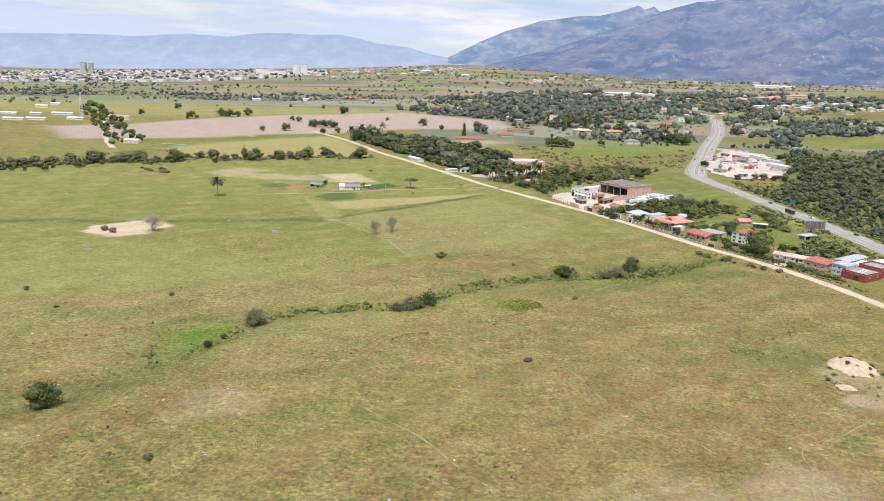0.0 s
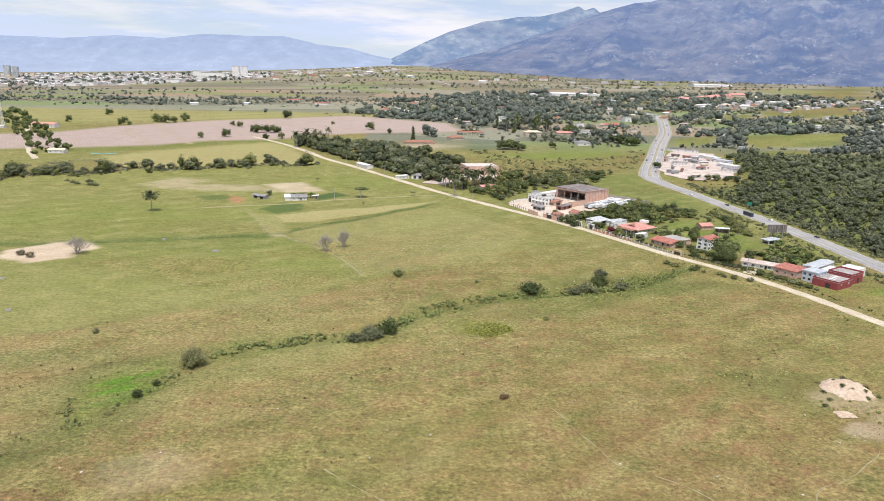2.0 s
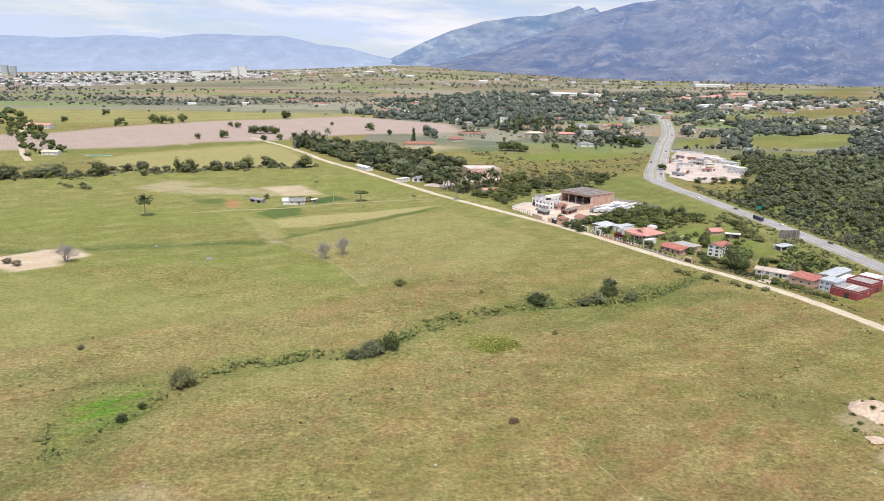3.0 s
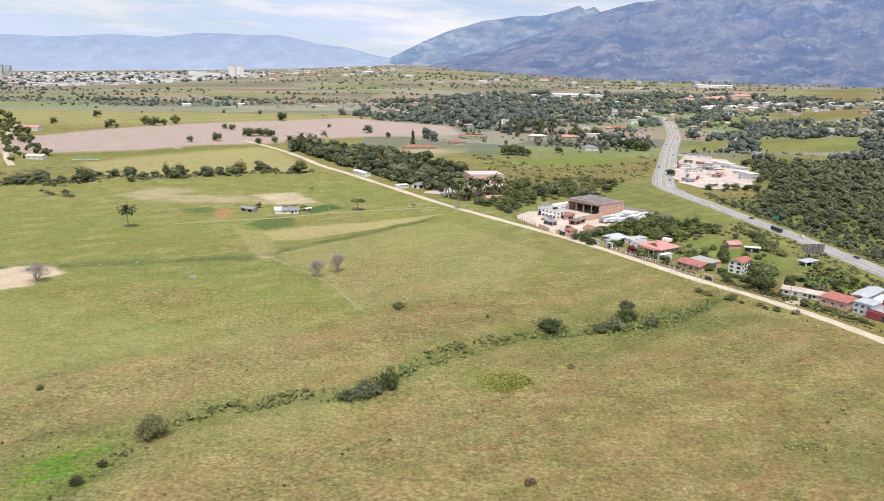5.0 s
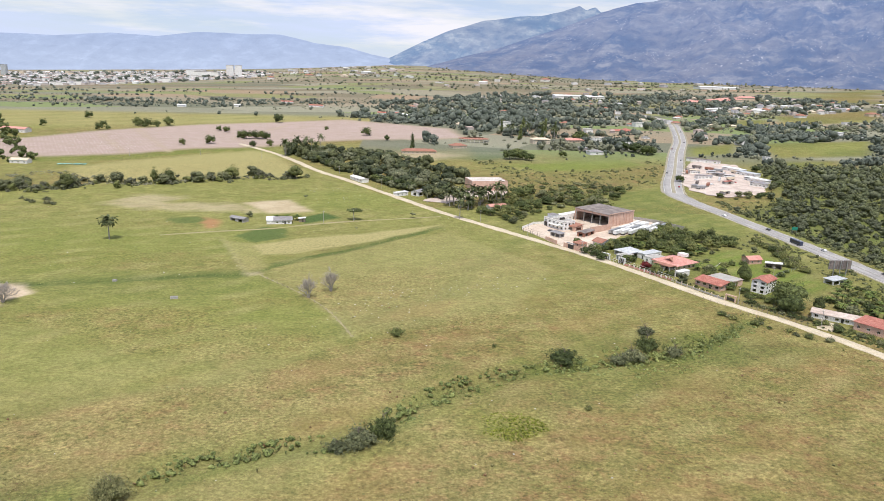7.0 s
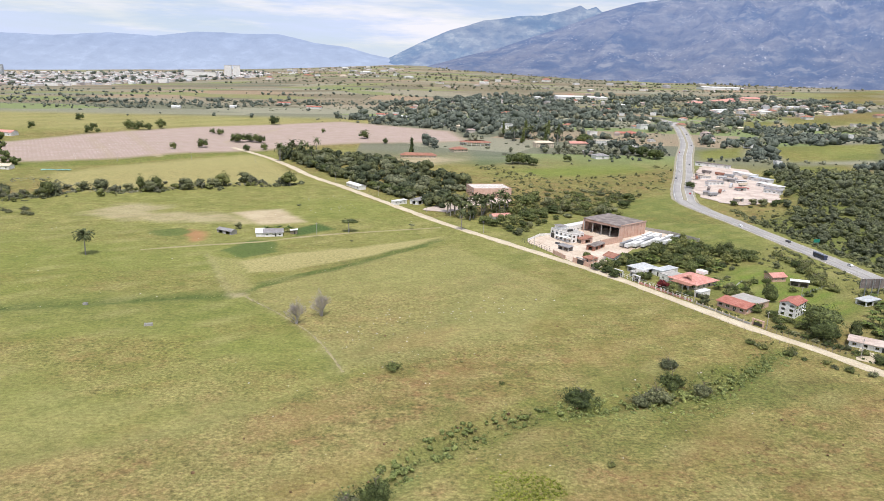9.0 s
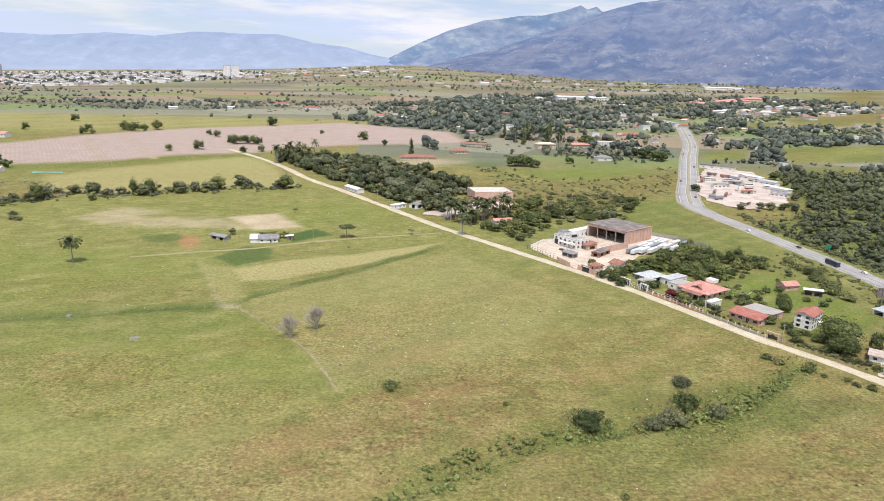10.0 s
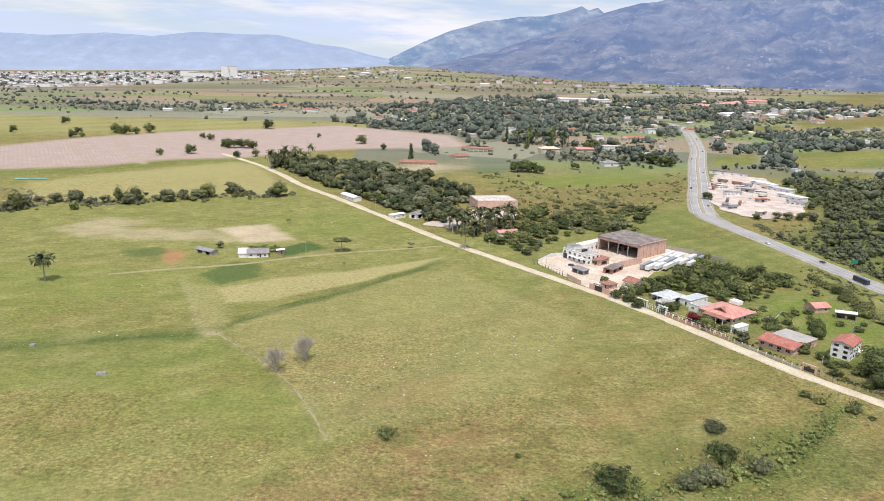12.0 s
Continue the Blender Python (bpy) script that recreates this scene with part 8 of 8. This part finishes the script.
for x, y in ((188, 380), (218, 303), (165, 412), (146, 447), (127, 482), (110, 505), (84, 551), (56, 594), (18, 655), (-22, 716), (-66, 783), (-58, 579), (-37.5, 586), (-300, 860), (-230, 880), (-160, 870), (204, 452)):
    power_pole(x, y, 8.5)
mast = thing("radio_mast", "red and white lattice radio mast", "mast", (-559, 1012, float(land(-559, 1012))))
lat = bmesh.new()
for sx, sy in ((-1, -1), (1, -1), (1, 1), (-1, 1)):
    tube(lat, (2.2 * sx, 2.2 * sy, -0.5), (0.5 * sx, 0.5 * sy, 40), 0.22, 0.14, 5)
for i in range(12):
    a, b = 2.2 - 1.7 * i / 12, 2.2 - 1.7 * (i + 1) / 12
    z0, z1 = 40 * i / 12, 40 * (i + 1) / 12
    for p, q in (((-a, -a), (b, -b)), ((a, -a), (b, b)), ((a, a), (-b, b)), ((-a, a), (-b, -b))):
        tube(lat, (*p, z0), (*q, z1), 0.1, 0.1, 4)
part("lattice", lat, M_WHITE, mast)
for x, y, w in ((-700, 1058, 26), (-643, 983, 30), (-660, 1064, 18), (-616, 993, 28), (-626, 1078, 34), (-570, 1016, 26)):
    house("poultry_shed", "long low white-roofed shed on the plain", "shed", x, y, random.uniform(-6, 6), w, 8, 3.0, M_WHITE, M_WHITEROOF, "gable", 1.2, 0.5, "f:w:5:0.9:1.8:1.2")
house("farm_building", "white farm building with a brown roof beside the avenue", "farm building", -515, 1040, -12, 36, 12, 4.5, M_WHITE, M_PINKTILE, "gable", 2.4, 0.6, "f:w:4:0.9:1.8:1.4")
for x, y, w in ((-728, 1191, 20), (-735, 1245, 16), (-383, 800, 18), (-441, 1494, 16), (-339, 1520, 12), (-259, 1632, 26),
                (-184, 1543, 30), (-34, 1419, 40)):
    house("farm_building", "low white-walled farm building on the plain", "farm building", x, y, random.uniform(-15, 15), w, 8, 3.6, M_WHITE, (M_WHITEROOF, M_TILE, M_CREAM)[int(abs(x)) % 3], "gable", 1.6, 0.6, "f:w:3:0.8:1.6:1.3")


# ---- far settlements ----
def village_house(label, w, d, h, wall_mat, roof_mat, rise):
    return house("village_house", label, "house", 0, 0, 0, w, d, h, wall_mat, roof_mat, "hip" if rise else "flat", rise or 0.5, 0.6, "f:w:1:0.8:2.4:1.4", z=-900)


VILLAGE = [village_house("village house with a weathered brown tiled roof", 15, 10, 3.8, M_WHITE, M_DARKTILE, 2.2), village_house("village house with a pale tan tiled roof", 18, 11, 3.8, M_CREAM, M_CREAM, 2.4),
           village_house("village house with a grey sheet roof", 16, 10, 4.0, M_WHITE, M_ZINC, 1.6), village_house("white flat-roofed village house", 14, 11, 6.8, M_WHITE, M_CONCRETE, 0),
           village_house("village house with a brown tiled roof", 17, 11, 3.8, M_CREAM, M_DARKTILE, 2.2), village_house("village shed with a white sheet roof", 22, 12, 4.2, M_WHITE, M_WHITEROOF, 1.4)]


def settle(places, group, sizes=(0.9, 1.4)):
    for x, y in places:
        s = random.uniform(*sizes)
        m = pose(x, y, float(land(x, y)) - 0.3, 0, 0, random.choice((0, 15, 90, -20, 40))) @ Matrix.Diagonal((s, s, s, 1))
        tagged(copy_thing(random.choice(VILLAGE), m), group=group)


q = spots(MID, 78.0, 0.5, 71, 0.5)
q = off_ways(q[near_line(q[:, 0], q[:, 1], HIGHWAY) > 30])
settle(q, "houses among the trees", (0.6, 1.3))
settle(spots([(640, 1660), (900, 1850), (1300, 1900), (1250, 1700), (800, 1560)], 60, 0.5, 72, 0.6), "terracotta suburb", (0.9, 1.5))
settle(spots([(380, 1250), (520, 1330), (640, 1420), (560, 1560), (420, 1480)], 50, 0.5, 73, 0.6), "houses along the highway", (0.6, 1.1))
big = thing("factory_hall", "long factory hall with a white roof", "factory", (470, 2010, float(land(470, 2010))), 14)
part("wall", boxes((-75, 75, -25, 25, -1, 7)), M_WHITE, big)
part("roof", roof_gable(150, 50, 7, 3, 1.0), M_WHITEROOF, big)
big2 = copy_thing(big, pose(1110, 2560, float(land(1110, 2560)), 0, 0, 5))
for x, y, s in ((760, 1890, 1.0), (850, 1960, 1.0), (905, 2010, 0.9), (985, 2075, 0.9)):
    hall2 = thing("terracotta_hall", "broad hall with a terracotta roof in the suburb", "hall", (x, y, float(land(x, y))), 8)
    part("wall", boxes((-34, 34, -16, 16, -1, 6)), M_CREAM, hall2)
    part("roof", roof_hip(68, 32, 6, 4, 1.0), M_PINKTILE, hall2)


# the town on the horizon
def block(name, label, w, d, storeys, wall_mat, cols, glazed=False):
    """A flat-roofed apartment block with its rows of windows."""
    t = thing(name, label, "building", (0, 0, -900))
    hgt = storeys * 3.0 + 1
    part("wall", boxes((-w / 2, w / 2, -d / 2, d / 2, -2, hgt)), wall_mat, t)
    part("roof", boxes((-w / 2 - 0.3, w / 2 + 0.3, -d / 2 - 0.3, d / 2 + 0.3, hgt + 0.004, hgt + 1.0)), M_CONCRETE, t)
    ring, pane = window_meshes(w / cols * 0.4, 1.5, M_CONCRETE)
    for s in range(storeys if glazed else 0):
        for c in range(cols):
            ob = new("window", pane)
            ob.parent, ob.location = t, (w * ((c + 0.5) / cols - 0.5), -d / 2 - 0.03, 1.2 + 3 * s)
    return t


BLOCKS = [block("town_building", "white flat-roofed town building", 34, 22, 4, M_WHITE, 6), block("town_building", "pale town building with rows of windows", 26, 20, 6, M_CREAM, 5),
          block("town_building", "low white town building", 44, 26, 3, M_WHITE, 7), block("town_building", "plain brick town building", 30, 20, 3, M_BRICK, 5)]
TOWER = block("apartment_tower", "white apartment tower rising over the town", 30, 22, 17, M_WHITE, 5, True)
TOWER_2 = block("apartment_tower", "grey apartment tower rising over the town", 22, 20, 16, M_GLASSROOF, 4, True)
for x, y, p, s in ((-742, 3110, TOWER, 0.95), (-705, 3100, TOWER, 0.93), (-1862, 3400, TOWER_2, 1.1), (-1835, 3420, TOWER_2, 1.0), (-850, 3160, BLOCKS[2], 2.2), (-905, 3190, BLOCKS[0], 2.2)):
    copy_thing(p, pose(x, y, float(land(x, y)), 0, 0, 8) @ Matrix.Scale(s, 4))
TOWN = [(-2700, 2330), (-1100, 2280), (-920, 2440), (-690, 2900), (-590, 3270), (-760, 3900), (-2900, 3900)]
q = spots(TOWN, 100, 0.5, 81, 0.85)
for x, y in q:
    s = random.uniform(0.45, 0.95)
    copy_thing(BLOCKS[random.choice((0, 0, 0, 1, 2, 2, 2, 0))], pose(x, y, float(land(x, y)), 0, 0, random.choice((0, 10, -15, 90))) @ Matrix.Scale(s, 4))


def palette(name, colours, rough=0.85):
    """One of several paints for each house."""
    m, nodes, links, bsdf = material(name)
    ramp = nodes.new("ShaderNodeValToRGB")
    ramp.color_ramp.interpolation = "CONSTANT"
    e = ramp.color_ramp.elements
    while len(e) < len(colours):
        e.new(0.5)
    for k, c in enumerate(colours):
        e[k].position, e[k].color = k / len(colours), (*c, 1)
    geo = nodes.new("ShaderNodeNewGeometry")
    links.new(geo.outputs["Random Per Island"], ramp.inputs["Fac"])
    dirt = noise_node(nodes, links, geo.outputs["Position"], 0.35, 4.0, 0.6)
    worn = mix_of(nodes, links, ramp_to(nodes, links, dirt, 0.3, 0.7), (0.78, 0.77, 0.76), (1.08, 1.08, 1.08))
    links.new(mix_of(nodes, links, 1.0, ramp.outputs["Color"], worn, "MULTIPLY"), bsdf.inputs["Base Color"])
    bsdf.inputs["Roughness"].default_value = rough
    return m


M_TOWNWALL = palette("town_plaster_colours", [(0.80, 0.79, 0.78), (0.54, 0.48, 0.44), (0.62, 0.58, 0.56), (0.42, 0.36, 0.33), (0.50, 0.50, 0.53), (0.78, 0.77, 0.77)])
M_TOWNROOF = palette("town_roof_colours", [(0.36, 0.25, 0.22), (0.52, 0.51, 0.52), (0.40, 0.31, 0.28), (0.32, 0.31, 0.32), (0.76, 0.76, 0.76), (0.44, 0.35, 0.31), (0.46, 0.45, 0.45)])


def town_houses(label, places, low, high, seed):
    """Houses past counting: walls with a pitched roof each, all in one mesh."""
    r = np.random.default_rng(seed)
    V, F, mats = [], [], []
    for k, (x, y) in enumerate(places):
        w, d, h = r.uniform(low, high), r.uniform(low, high) * 0.7, r.choice((3.5, 4.0, 6.5, 7.0))
        a, b, e, g = w / 2, d / 2, 0.5, h + r.uniform(0.6, 2.4)
        p = np.array([(-a, -b, -2), (a, -b, -2), (a, b, -2), (-a, b, -2), (-a, -b, h), (a, -b, h), (a, b, h), (-a, b, h),
                      (-a - e, -b - e, h - 0.1), (a + e, -b - e, h - 0.1), (a + e, b + e, h - 0.1), (-a - e, b + e, h - 0.1), (-a * 0.8, 0, g), (a * 0.8, 0, g), (-a * 0.8, 0.01, g), (a * 0.8, 0.01, g)])
        t = radians(r.choice((0, 8, -12, 30, 90)) + r.normal(0, 4))
        q = np.c_[p[:, 0] * math.cos(t) - p[:, 1] * math.sin(t) + x, p[:, 0] * math.sin(t) + p[:, 1] * math.cos(t) + y, p[:, 2] + float(land(x, y))]
        V.append(q)
        F += [[16 * k + i for i in f] for f in ((0, 1, 5, 4), (1, 2, 6, 5), (2, 3, 7, 6), (3, 0, 4, 7), (8, 9, 13, 12), (10, 11, 14, 15), (9, 10, 15, 13), (11, 8, 12, 14))]
        mats += [0] * 4 + [1] * 4
    me = mesh_of("town_houses", np.concatenate(V), np.array(F), M_TOWNWALL)
    me.materials.append(M_TOWNROOF)
    me.polygons.foreach_set("material_index", mats)
    return tagged(new("town_houses", me), label, "houses", kind="stuff")


town_houses("crowded white and terracotta houses of the far town", spots(TOWN, 31, 0.5, 85, 0.85), 9, 22, 86)
town_houses("scattered pale houses round the far town", np.r_[spots([(-590, 3000), (-300, 3100), (60, 3500), (60, 4300), (-700, 4300)], 95, 0.5, 87, 0.5), spots([(0, 2300), (700, 2300), (1500, 2600), (1300, 3000), (200, 2900)], 120, 0.5, 88, 0.4)], 14, 34, 89)
town_houses("white and tiled houses scattered among the far trees", off_ways(np.r_[spots(MID, 80, 0.5, 90, 0.25), spots([(640, 1660), (900, 1850), (1300, 1900), (1250, 1700), (800, 1560)], 30, 0.5, 72, 0.5)]), 7, 18, 91)
settle(spots([(-600, 2600), (300, 2750), (700, 3000), (-300, 3300), (-600, 3000)], 150, 0.5, 83, 0.6), "far hamlets", (1.2, 2.4))
p = spots(TOWN, 42, 0.5, 84, 0.8)
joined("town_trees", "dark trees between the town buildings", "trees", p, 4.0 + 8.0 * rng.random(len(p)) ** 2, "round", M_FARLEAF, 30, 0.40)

# the models the copies were taken from stand out of the way
for ob in [o for o in scene.objects if o.parent is None and o.type == "EMPTY" and o.matrix_basis.translation.z < -800]:
    for o in (*ob.children_recursive, ob):
        bpy.data.objects.remove(o)
